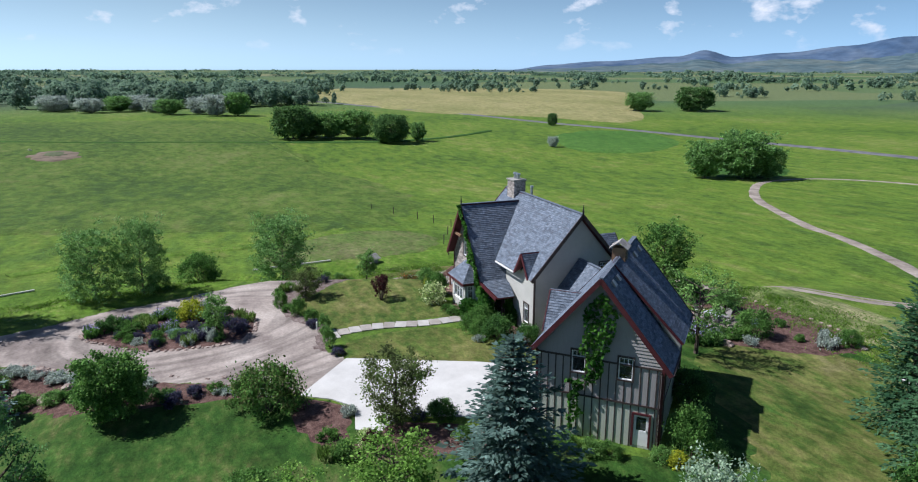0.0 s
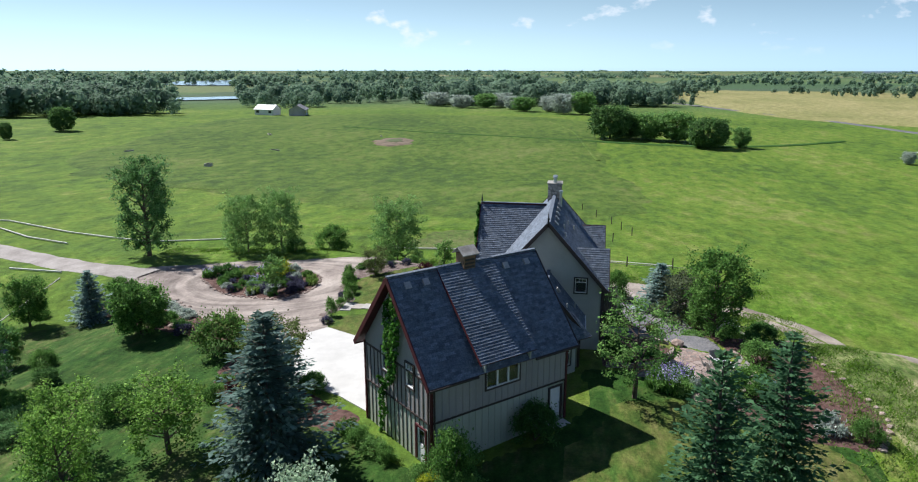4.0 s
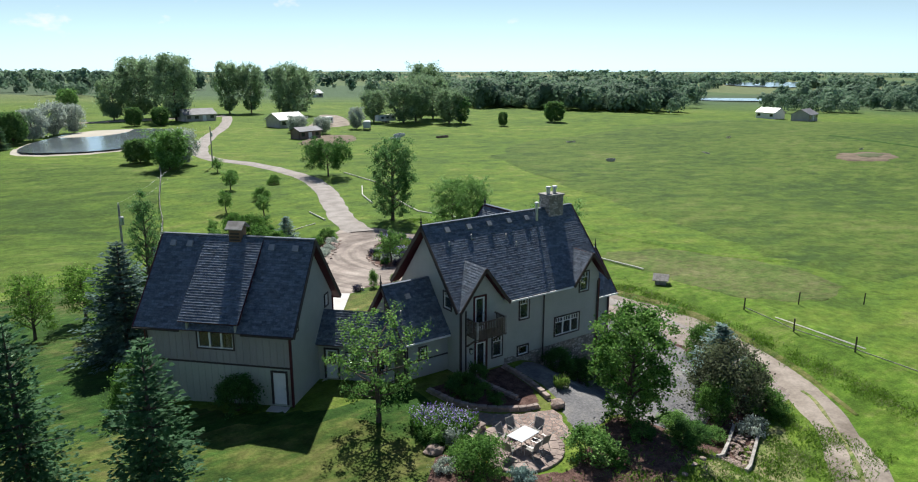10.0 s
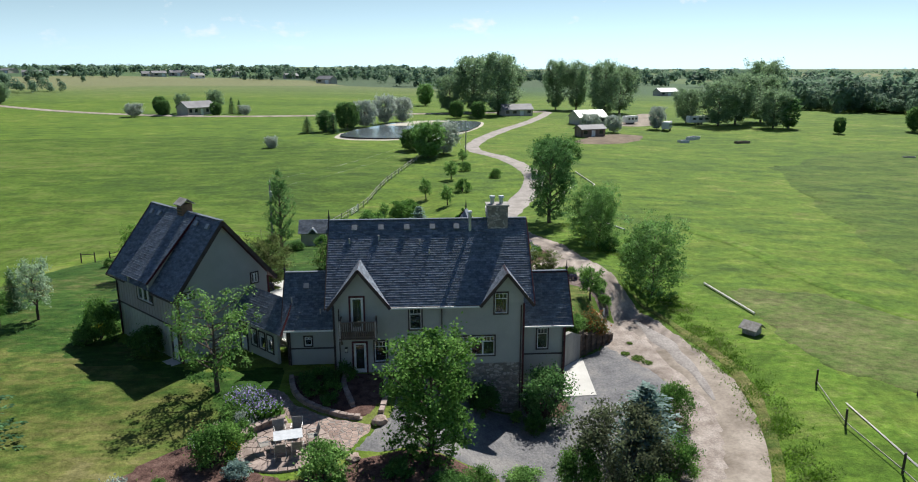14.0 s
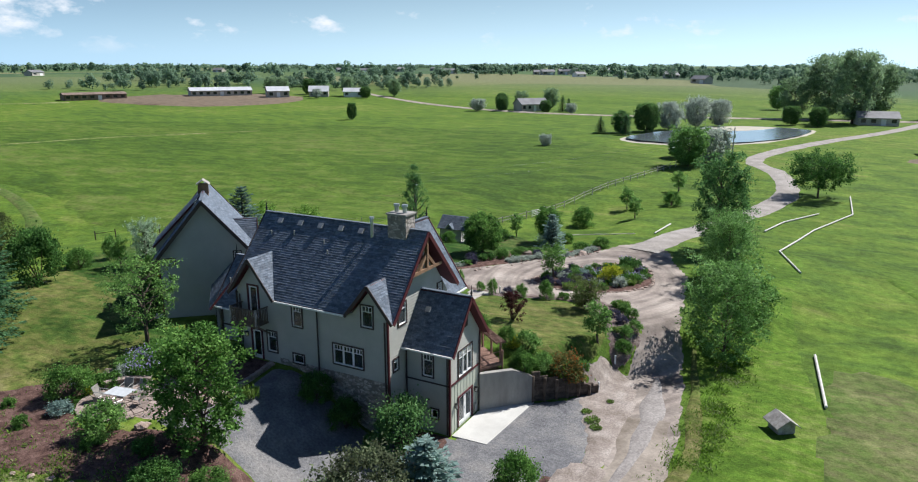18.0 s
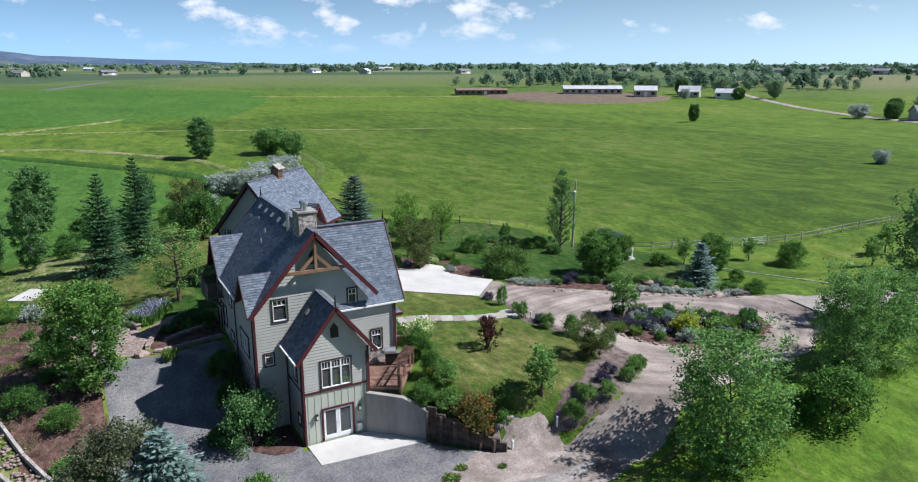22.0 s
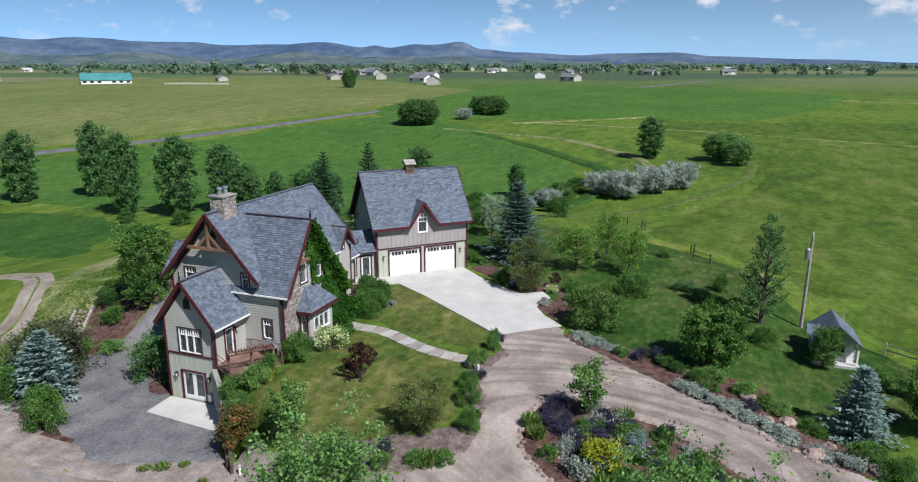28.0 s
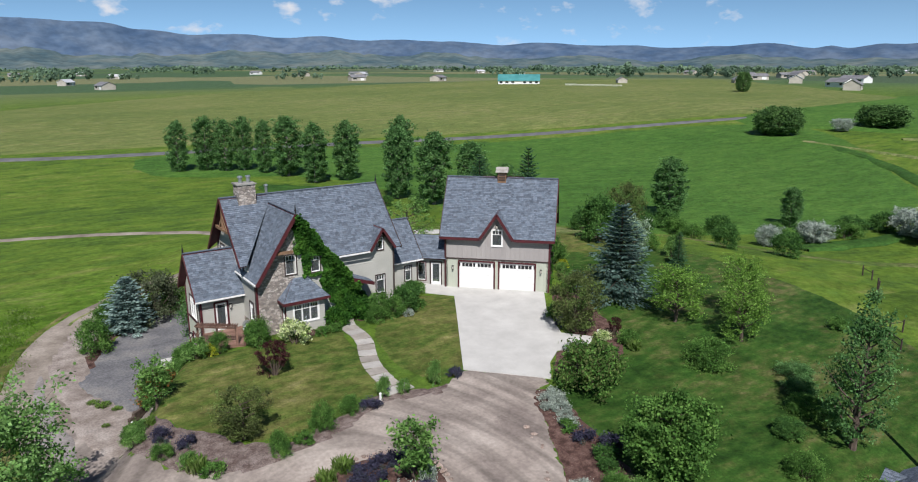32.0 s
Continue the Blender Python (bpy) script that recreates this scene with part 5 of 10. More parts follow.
# shed dormer over the loft window
roof_plane(garage, "dormer_roof", [(-1.95, -4.1, 5.32), (1.75, -4.1, 5.32), (1.75, 0, RZ + 0.1), (-1.95, 0, RZ + 0.1)])
for x in (-1.6, 1.4):
    bm = bmesh.new()
    prism(bm, [(x, -3.88, 4.72), (x, -3.9, 5.3), (x, 0, 9.35)], (0.1, 0, 0))
    part("dormer_cheek", bm, M_SIDING, garage)
# front gable over the loft window
for k in (-1, 1):
    roof_plane(garage, "gable_slope", [(k * 1.45, 4.05, 4.72), (k * 1.45, RV, 4.72), (0, (RZ - 6.9) / SL, 6.9), (0, 4.05, 6.9)], thick=0.1)
bars(garage, "rake_board", M_TRIM, [((k * 1.45, 4.06, 4.62), (0, 4.06, 6.8)) for k in (-1, 1)], 0.06, 0.24)
for x in (-4.97, 4.97):
    bars(garage, "rake_board", M_TRIM if x < 0 else M_DARK, [((x, k * RV, EZ - 0.1), (x, 0, RZ - 0.1)) for k in (-1, 1)], 0.06, 0.26)
bars(garage, "eave_board", M_TRIM, [((-4.95, RV + 0.02, EZ - 0.12), (-1.45, RV + 0.02, EZ - 0.12)), ((1.45, RV + 0.02, EZ - 0.12), (4.95, RV + 0.02, EZ - 0.12))], 0.05, 0.22)
bars(garage, "belt_board", M_DARK, [((-GU, GV + 0.05, 2.72), (GU, GV + 0.05, 2.72)), ((-GU, -GV - 0.05, 2.6), (GU, -GV - 0.05, 2.6))], 0.05, 0.1)
bars(garage, "belt_board", M_DARK, [((-GU - 0.05, -GV, 2.5), (-GU - 0.05, GV, 2.5)), ((-GU - 0.05, -GV, 4.7), (-GU - 0.05, GV, 4.7))], 0.05, 0.1)
bars(garage, "corner_board", M_TRIM, [((a * (GU + 0.02), b * (GV + 0.02), -0.3), (a * (GU + 0.02), b * (GV + 0.02), 4.8)) for a in (-1, 1) for b in (-1, 1)], 0.13)


def overhead_door(u0, u1):
    """A white panelled garage door with a row of small panes along the top."""
    d = place(*GF, u0, 0.05)
    w, h = u1 - u0, 2.4
    bm = bmesh.new()
    for a in ((-0.12, 0, 0, h + 0.12), (w, w + 0.12, 0, h + 0.12), (0, w, h, h + 0.12)):
        box(bm, a[0], a[1], -0.1, 0.08, a[2], a[3])
    root = part("garage_door", bm, M_TRIM, garage, "white panelled overhead door in a dark red frame")
    root.matrix_basis = d
    rows = 4
    for r in range(rows):
        z0, z1 = h * r / rows + 0.006, h * (r + 1) / rows - 0.006
        bm = bmesh.new()
        if r < rows - 1:
            box(bm, 0.01, w - 0.01, -0.08, -0.03, z0, z1)
            for k in range(4):
                x0 = 0.08 + k * (w - 0.1) / 4
                box(bm, x0, x0 + (w - 0.1) / 4 - 0.08, -0.03, -0.018, z0 + 0.09, z1 - 0.09)
        else:
            for a in ((0.01, w - 0.01, z0, z0 + 0.13), (0.01, w - 0.01, z1 - 0.13, z1)):
                box(bm, a[0], a[1], -0.08, -0.03, a[2], a[3])
            xs = [0.01] + [0.18 + (w - 0.36) * k / 8 for k in range(9)] + [w - 0.01]
            for k in range(9):
                wide = 0.17 if k in (0, 8) else (0.22 if k == 4 else 0.05)
                c = xs[k + 1]
                box(bm, max(0.01, c - wide / 2), min(w - 0.01, c + wide / 2), -0.08, -0.03, z0 + 0.13, z1 - 0.13)
        part("door_panel", bm, M_WHITE, root)
    bm = bmesh.new()
    box(bm, 0.1, w - 0.1, -0.065, -0.055, h * 0.75 + 0.13, h - 0.13)
    part("pane", bm, M_BLACK, root, "dark glass strip")


overhead_door(-3.3, -0.25)
overhead_door(0.25, 3.3)


def cupola():
    c = thing("cupola", "", "")
    c.parent = garage
    bm = bmesh.new()
    box(bm, -0.38, 0.38, -0.38, 0.38, 8.85, 9.95)
    part("louvre_box", bm, M_CEDAR, c)
    for k in (-1, 1):
        bm = bmesh.new()
        prism(bm, [(-0.55, k * 0.54, 9.9), (0.55, k * 0.54, 9.9), (0.55, 0, 10.3), (-0.55, 0, 10.3)], (0, 0, 0.05))
        part("cupola_roof", bm, M_GREYWOOD, c)
        for j in range(3):
            bm = bmesh.new()
            box(bm, -0.3, 0.3, k * 0.39 - 0.03, k * 0.39 + 0.03, 9.2 + j * 0.2, 9.3 + j * 0.2)
            part("louvre", bm, M_DARK, c)


cupola()

# ---- breezeway ----
link_root = thing("breezeway", "low glazed breezeway joining garage and house", "breezeway", GM)
H_LB = [(5.0, 5.8, 0.2, 2.15), (6.4, 7.0, 0.85, 2.0), (7.35, 7.95, 0.85, 2.0), (8.3, 8.9, 0.85, 2.0)]
wall(link_root, "back_wall", (0, 0.7), (1, 0), [(4.5, -0.3), (9.4, -0.3), (9.4, 2.7), (4.5, 2.7)], H_LB, M_SIDING)
door(link_root, (0, 0.7), (1, 0), H_LB[0], glazed="half", casing=M_DARK)
for h in H_LB[1:]:
    window(link_root, (0, 0.7), (1, 0), h)
H_LF = [(-8.2, -7.5, 0.5, 2.1), (-7.1, -6.4, 0.5, 2.1), (-5.9, -5.0, 0.1, 2.15)]
wall(link_root, "front_wall", (0, 3.1), (-1, 0), [(-9.4, -0.3), (-4.5, -0.3), (-4.5, 2.7), (-9.4, 2.7)], H_LF, M_SIDING)
for h in H_LF[:2]:
    window(link_root, (0, 3.1), (-1, 0), h, grid=0, casing=M_TRIM)
door(link_root, (0, 3.1), (-1, 0), H_LF[2], casing=M_DARK)
roof_plane(link_root, "roof_slope", [(4.5, 0.25, 2.6), (10.4, 0.25, 2.6), (9.6, 1.9, 4.35), (4.5, 1.9, 4.35)])
roof_plane(link_root, "roof_slope", [(4.5, 3.55, 2.6), (9.0, 3.55, 2.6), (9.6, 1.9, 4.35), (4.5, 1.9, 4.35)])


# ---- plants ----
def unit(v):
    return v / np.maximum(1e-9, np.linalg.norm(v, axis=1))[:, None]


def leaf_mesh(name, pos, size, rng, mat, out=None, tangent=None, flat=0.5, long=1.5):
    """Many small leaves as folded diamonds. out: the way each tends to face; tangent: the way it points."""
    n = len(pos)
    size = (np.full(n, size) * rng.uniform(0.65, 1.35, n))[:, None]
    rand = unit(rng.normal(size=(n, 3)))
    nrm = unit(rand * (1 - flat) + (unit(out) if out is not None else np.array([[0, 0, 1.0]])) * flat)
    tan = unit(np.cross(nrm, unit(rng.normal(size=(n, 3))))) if tangent is None else unit(tangent)
    bit = unit(np.cross(nrm, tan))
    nrm = np.cross(tan, bit)
    v = np.stack([pos - tan * size * long / 2, pos + bit * size / 2 + nrm * size * 0.12, pos + tan * size * long / 2, pos - bit * size / 2 + nrm * size * 0.12], 1).reshape(-1, 3)
    me = bpy.data.meshes.new(name)
    me.vertices.add(4 * n)
    me.vertices.foreach_set("co", v.astype(np.float32).ravel())
    me.loops.add(4 * n)
    me.loops.foreach_set("vertex_index", np.arange(4 * n, dtype=np.int32))
    me.polygons.add(n)
    me.polygons.foreach_set("loop_start", np.arange(0, 4 * n, 4, dtype=np.int32))
    me.update(calc_edges=True)
    me.materials.append(mat)
    return me


def clumps(rng, centres, radii, per):
    """Leaf places gathered in loose sprays round the centres."""
    c = np.repeat(np.array(centres), per, 0)
    r = np.repeat(np.array(radii), per)
    # sprays, drawn out along a way of their own, dense within and loose at the rim
    way = np.repeat(unit(rng.normal(size=(len(radii), 3)) * np.array([1, 1, 0.7])), per, 0)
    g = rng.normal(size=(len(c), 3)) * 0.46
    g += way * (g * way).sum(1)[:, None] * 0.7
    p = c + g * r[:, None] * np.array([1, 1, 0.9])
    d = unit(g)
    return p, d


L_MID = leafy("mid green leaves", [(0.046, 0.083, 0.02), (0.085, 0.136, 0.032), (0.145, 0.195, 0.052)])
L_DARK = leafy("dark green leaves", [(0.035, 0.065, 0.02), (0.06, 0.105, 0.028), (0.095, 0.145, 0.038)])
L_FIELD = leafy("field tree leaves", [(0.045, 0.072, 0.026), (0.078, 0.115, 0.038), (0.12, 0.158, 0.055)], scale=0.4)
L_LIGHT = leafy("light green leaves", [(0.084, 0.132, 0.034), (0.132, 0.186, 0.054), (0.186, 0.228, 0.074)])
L_POPLAR = leafy("poplar leaves", [(0.05, 0.09, 0.032), (0.085, 0.135, 0.047), (0.14, 0.19, 0.078)])
# cottonwoods stand far off; some distance haze is in this pale colour
L_COTTON = leafy("hazed cottonwood leaves", [(0.125, 0.14, 0.09), (0.188, 0.203, 0.125), (0.263, 0.275, 0.175)], scale=0.3, vary=0.3)
L_WILLOW = leafy("grey-green leaves", [(0.084, 0.128, 0.036), (0.128, 0.182, 0.055), (0.185, 0.234, 0.095)])
L_SILVER = leafy("silver leaves", [(0.19, 0.17, 0.162), (0.3, 0.26, 0.25), (0.42, 0.35, 0.34)])
L_SPRUCE = leafy("spruce needles", [(0.026, 0.054, 0.028), (0.052, 0.09, 0.046), (0.09, 0.135, 0.07)], vary=0.3)
L_BLUE = leafy("blue spruce needles", [(0.1, 0.118, 0.118), (0.172, 0.186, 0.188), (0.285, 0.288, 0.288)], vary=0.3)
L_GREYSPR = leafy("grey-green needles", [(0.044, 0.06, 0.053), (0.08, 0.1, 0.093), (0.155, 0.175, 0.168)], vary=0.3)
L_BROWN = leafy("bronze green leaves", [(0.06, 0.06, 0.025), (0.1, 0.095, 0.035), (0.13, 0.15, 0.045)])
L_RED = leafy("dark red leaves", [(0.035, 0.01, 0.013), (0.062, 0.017, 0.02), (0.09, 0.035, 0.03)])
L_ORANGE = leafy("orange red leaves", [(0.09, 0.08, 0.02), (0.24, 0.07, 0.025), (0.36, 0.09, 0.03)])
L_PURPLE = leafy("lavender flowers", [(0.03, 0.024, 0.042), (0.062, 0.045, 0.085), (0.055, 0.065, 0.045)])
L_YELLOW = leafy("yellow green leaves", [(0.19, 0.165, 0.016), (0.3, 0.25, 0.022), (0.38, 0.31, 0.04)])
L_WHITE = leafy("cream flowers", [(0.24, 0.25, 0.07), (0.52, 0.43, 0.26), (0.64, 0.5, 0.36)])
L_IVY = leafy("ivy leaves", [(0.022, 0.056, 0.01), (0.046, 0.098, 0.015), (0.08, 0.14, 0.024)])
L_GRASS = leafy("grass blades", [(0.075, 0.108, 0.02), (0.115, 0.138, 0.034), (0.2, 0.175, 0.09)], vary=0.35)
L_VERGE = leafy("lush grass blades", [(0.07, 0.112, 0.01), (0.092, 0.138, 0.012), (0.125, 0.158, 0.022)], vary=0.2)
# horizon trees: haze is put into the leaf colour, paler and greyer
L_FAR = leafy("hazed distant tree leaves", [(0.088, 0.108, 0.08), (0.128, 0.15, 0.108), (0.178, 0.196, 0.142)], vary=0.06, scale=0.03)
L_PALE = leafy("pale silvery leaves", [(0.16, 0.17, 0.12), (0.27, 0.27, 0.2), (0.38, 0.36, 0.28)])
L_FRESH = leafy("fresh light green leaves", [(0.088, 0.131, 0.025), (0.131, 0.181, 0.035), (0.2, 0.25, 0.062)])
L_BRONZE = leafy("dark bronze leaves", [(0.045, 0.042, 0.027), (0.083, 0.075, 0.045), (0.135, 0.128, 0.075)])
L_IRIS = leafy("iris flowers", [(0.1, 0.045, 0.28), (0.26, 0.13, 0.42), (0.46, 0.32, 0.5), (0.5, 0.4, 0.52)], vary=0.5, scale=2.2)


def limbs(rng, h, base, spread, n, lean=0.12, r0=None, up=0.55):
    """A trunk with limbs; gives the mesh and the limb ends."""
    bm = bmesh.new()
    r0 = r0 or h * 0.022 + 0.03
    pts = [Vector((0, 0, -0.25))]
    for k in range(1, 6):
        pts.append(Vector((rng.normal() * lean * 0.35, rng.normal() * lean * 0.35, h * 0.86 * k / 5)))
    for k in range(5):
        tube(bm, pts[k], pts[k + 1], r0 * (1 - 0.19 * k), r0 * (1 - 0.19 * (k + 1)), 7)
    ends = [pts[-1]]
    for k in range(n):
        z = base + (h * 0.8 - base) * (k + rng.uniform(0, 0.8)) / n
        i = min(4, int(z / (h * 0.86) * 5))
        a = pts[i].lerp(pts[i + 1], z / (h * 0.86) * 5 - i)
        th = k * 2.4 + rng.uniform(-0.4, 0.4)
        ln = spread(z / h) * rng.uniform(0.65, 0.95)
        mid = a + Vector((math.cos(th) * ln * 0.5, math.sin(th) * ln * 0.5, ln * up * 0.4))
        end = a + Vector((math.cos(th) * ln, math.sin(th) * ln, ln * up))
        r = r0 * (0.42 - 0.25 * z / h)
        tube(bm, a, mid, r, r * 0.65, 5)
        tube(bm, mid, end, r * 0.65, r * 0.2, 5)
        ends += [mid.lerp(end, 0.35), end]
    return bm, ends


def tree(seed, h, w, base, mat, bark=None, form="round", n=14, per=60, clump=0.75, extra=40, leaf=0.2, flat=0.15, stem=1.0):
    """A broad-leaved tree: trunk with limbs, and a crown of leaf clumps with gaps."""
    rng = np.random.default_rng(seed)
    R = w / 2
    prof = {"round": lambda k: R * math.sqrt(max(0.04, 1 - ((k - 0.58) / 0.5) ** 2)), "column": lambda k: R * min(1.0, max(0.02, 1.03 - k) * 3.4) ** 0.75 * min(1, 0.42 + k * 2.0),
            "cone": lambda k: R * min(1.0, 0.5 + k * 2.2) * max(0.04, 1.03 - k) ** 0.75 * 1.15, "airy": lambda k: R * (0.45 + 0.75 * math.sin(min(1, k) * 3.0)), "oval": lambda k: R * math.sqrt(max(0.03, 1 - ((k - 0.45) / 0.57) ** 2)), "ball": lambda k: R * math.sqrt(max(0.03, 1 - ((k - 0.52) / 0.5) ** 2))}[form]
    bm, ends = limbs(rng, h, base, prof, n, r0=(h * 0.022 + 0.03) * stem, up=1.0 if form in ("column", "cone", "oval") else 0.5)
    root = thing("tree", "", "")
    part("trunk", bm, bark or M_BARK, root)
    c, r = [], []
    for e in ends:
        c.append(e); r.append(clump * rng.uniform(0.6, 1.15))
    for _ in range(extra):
        k = rng.uniform(base / h * 0.9, 0.99)
        th, q = rng.uniform(0, 6.283), rng.uniform(0.35, 0.92) if form != "ball" else rng.uniform(0.7, 0.9)
        s = prof(k) * q
        c.append((math.cos(th) * s, math.sin(th) * s, k * h)); r.append(clump * rng.uniform(0.45, 1.0))
    p, d = clumps(rng, [tuple(x) for x in c], r, per)
    keep = p[:, 2] > base * 0.6
    p, d = p[keep], d[keep]
    out = d + unit(p - np.array([0, 0, h * 0.5])) * 0.8 + np.array([0, 0, 0.5])
    me = leaf_mesh("crown", p, leaf, rng, mat, out, flat=flat)
    ob = new("crown", me)
    ob.parent = root
    root["h"], root["w"] = h, w
    return root


def conifer(seed, h, w, mat, tiers=24, per=10, base=0.25, droop=0.25, leaf=0.2):
    """A spruce: straight trunk and whorls of boughs, each clothed in sprays of needles."""
    rng = np.random.default_rng(seed)
    root = thing("spruce", "", "")
    bm = bmesh.new()
    tube(bm, (0, 0, -0.3), (0, 0, h * 0.5), h * 0.018 + 0.03, h * 0.011 + 0.02, 7)
    tube(bm, (0, 0, h * 0.5), (0, 0, h * 0.98), h * 0.011 + 0.02, 0.012, 6)
    pos, tan = [], []
    for k in range(tiers):
        f = k / tiers
        z = base + (h - base) * f ** 0.92
        L = w / 2 * (1 - f) ** 0.8 * (0.84 + 0.16 * rng.uniform(-1, 1)) + 0.1
        for j in range(max(5, int(per * (1.1 - 0.5 * f)))):
            th = 6.283 * j / max(5, int(per * (1.1 - 0.5 * f))) + k * 0.7 + rng.uniform(-0.2, 0.2)
            ln = L * rng.uniform(0.55, 1.2)
            d = Vector((math.cos(th), math.sin(th), 0))
            rise = (0.45 * f - droop * (1 - f)) + rng.uniform(-0.08, 0.08)
            if k % 2 == 0 and j % 2 == 0 and ln > 0.6:
                tube(bm, (0, 0, z), Vector((0, 0, z)) + d * ln * 0.85 + Vector((0, 0, rise * ln * 0.85)), 0.03, 0.008, 4)
            m = max(4, int(ln * 9))
            for s in range(m):
                q = (s + rng.uniform(0, 1)) / m
                if q < 0.12:
                    continue
                wide = 0.34 * ln * (1 - q) + 0.12
                for side in (-1, 1):
                    o = rng.uniform(0.1, 1.0) * wide * side
                    pos.append((d.x * ln * q - d.y * o, d.y * ln * q + d.x * o, z + rise * ln * q + 0.12 * ln * q * q - abs(o) * 0.18 + rng.uniform(-0.05, 0.05)))
                    tan.append((d.x - d.y * side * 0.7, d.y + d.x * side * 0.7, rise + rng.uniform(-0.35, 0.2)))
    part("trunk", bm, M_BARK, root)
    pos, tan = np.array(pos), np.array(tan)
    me = leaf_mesh("foliage", pos, leaf, rng, mat, None, tan, flat=0.55, long=2.1)
    ob = new("foliage", me)
    ob.parent = root
    root["h"], root["w"] = h, w
    return root


def shrub(seed, h, w, mat, n=26, per=42, leaf=0.12, form="mound", clump=0.3, stems=9, second=None, second_share=0.3):
    """A bush: several stems from the ground and a broken mound of leaves."""
    rng = np.random.default_rng(seed)
    root = thing("shrub", "", "")
    bm = bmesh.new()
    c, r = [], []
    for k in range(stems):
        th, s = rng.uniform(0, 6.283), rng.uniform(0.25, 0.85)
        e = Vector((math.cos(th) * w / 2 * s, math.sin(th) * w / 2 * s, h * (0.9 if form == "spiky" else 0.7) * (1.05 - s * s * 0.5)))
        tube(bm, (math.cos(th) * 0.06, math.sin(th) * 0.06, -0.1), e, 0.02 + 0.006 * h, 0.006, 5)
        c.append(tuple(e)); r.append(clump * w * 0.5)
        if form == "spiky":
            c += [tuple(e * q) for q in (0.6, 0.8, 1.08)]
            r += [clump * w * 0.28] * 3
    for k in range(n):
        th, z = rng.uniform(0, 6.283), rng.uniform(0.08, 0.95)
        s = math.sqrt(max(0.05, 1 - z * z)) * rng.uniform(0.5, 0.95) * w / 2
        c.append((math.cos(th) * s, math.sin(th) * s, z * h * 0.88)); r.append(clump * w * 0.5 * rng.uniform(0.55, 1.05))
    part("stem", bm, M_BARK, root)
    p, d = clumps(rng, c, r, per)
    keep = p[:, 2] > 0.02
    p, d = p[keep], d[keep]
    out = d + np.array([0, 0, 0.6])
    pick = rng.uniform(size=len(p)) < (second_share if second else 0)
    for nm, m, sel in (("foliage", mat, ~pick), ("blossom", second, pick)):
        if m and sel.any():
            ob = new(nm, leaf_mesh(nm, p[sel], leaf, rng, m, out[sel], flat=0.15))
            ob.parent = root
    root["h"], root["w"] = h, w
    return root


def blades(seed, h, w, mat, n=260, second=None):
    """A tuft: upright narrow leaves, with flower heads where there are any."""
    rng = np.random.default_rng(seed)
    root = thing("tuft", "", "")
    th, s = rng.uniform(0, 6.283, n), rng.uniform(0, 1, n) ** 0.6 * w / 2
    z = rng.uniform(0.15, 0.75, n) * h
    p = np.stack([np.cos(th) * s, np.sin(th) * s, z], 1)
    tan = np.stack([np.cos(th) * 0.35, np.sin(th) * 0.35, np.ones(n)], 1) + rng.normal(size=(n, 3)) * 0.2
    ob = new("foliage", leaf_mesh("foliage", p, h * 0.1 + 0.015, rng, mat, rng.normal(size=(n, 3)), tan, flat=0.6, long=4.5))
    ob.parent = root
    if second:
        p2 = np.stack([np.cos(th) * s * 1.1, np.sin(th) * s * 1.1, h * rng.uniform(0.7, 1.05, n)], 1)[: n // 2]
        ob = new("blossom", leaf_mesh("blossom", p2, 0.07, rng, second, None, flat=0.1, long=1.2))
        ob.parent = root
    root["h"], root["w"] = h, w
    return root


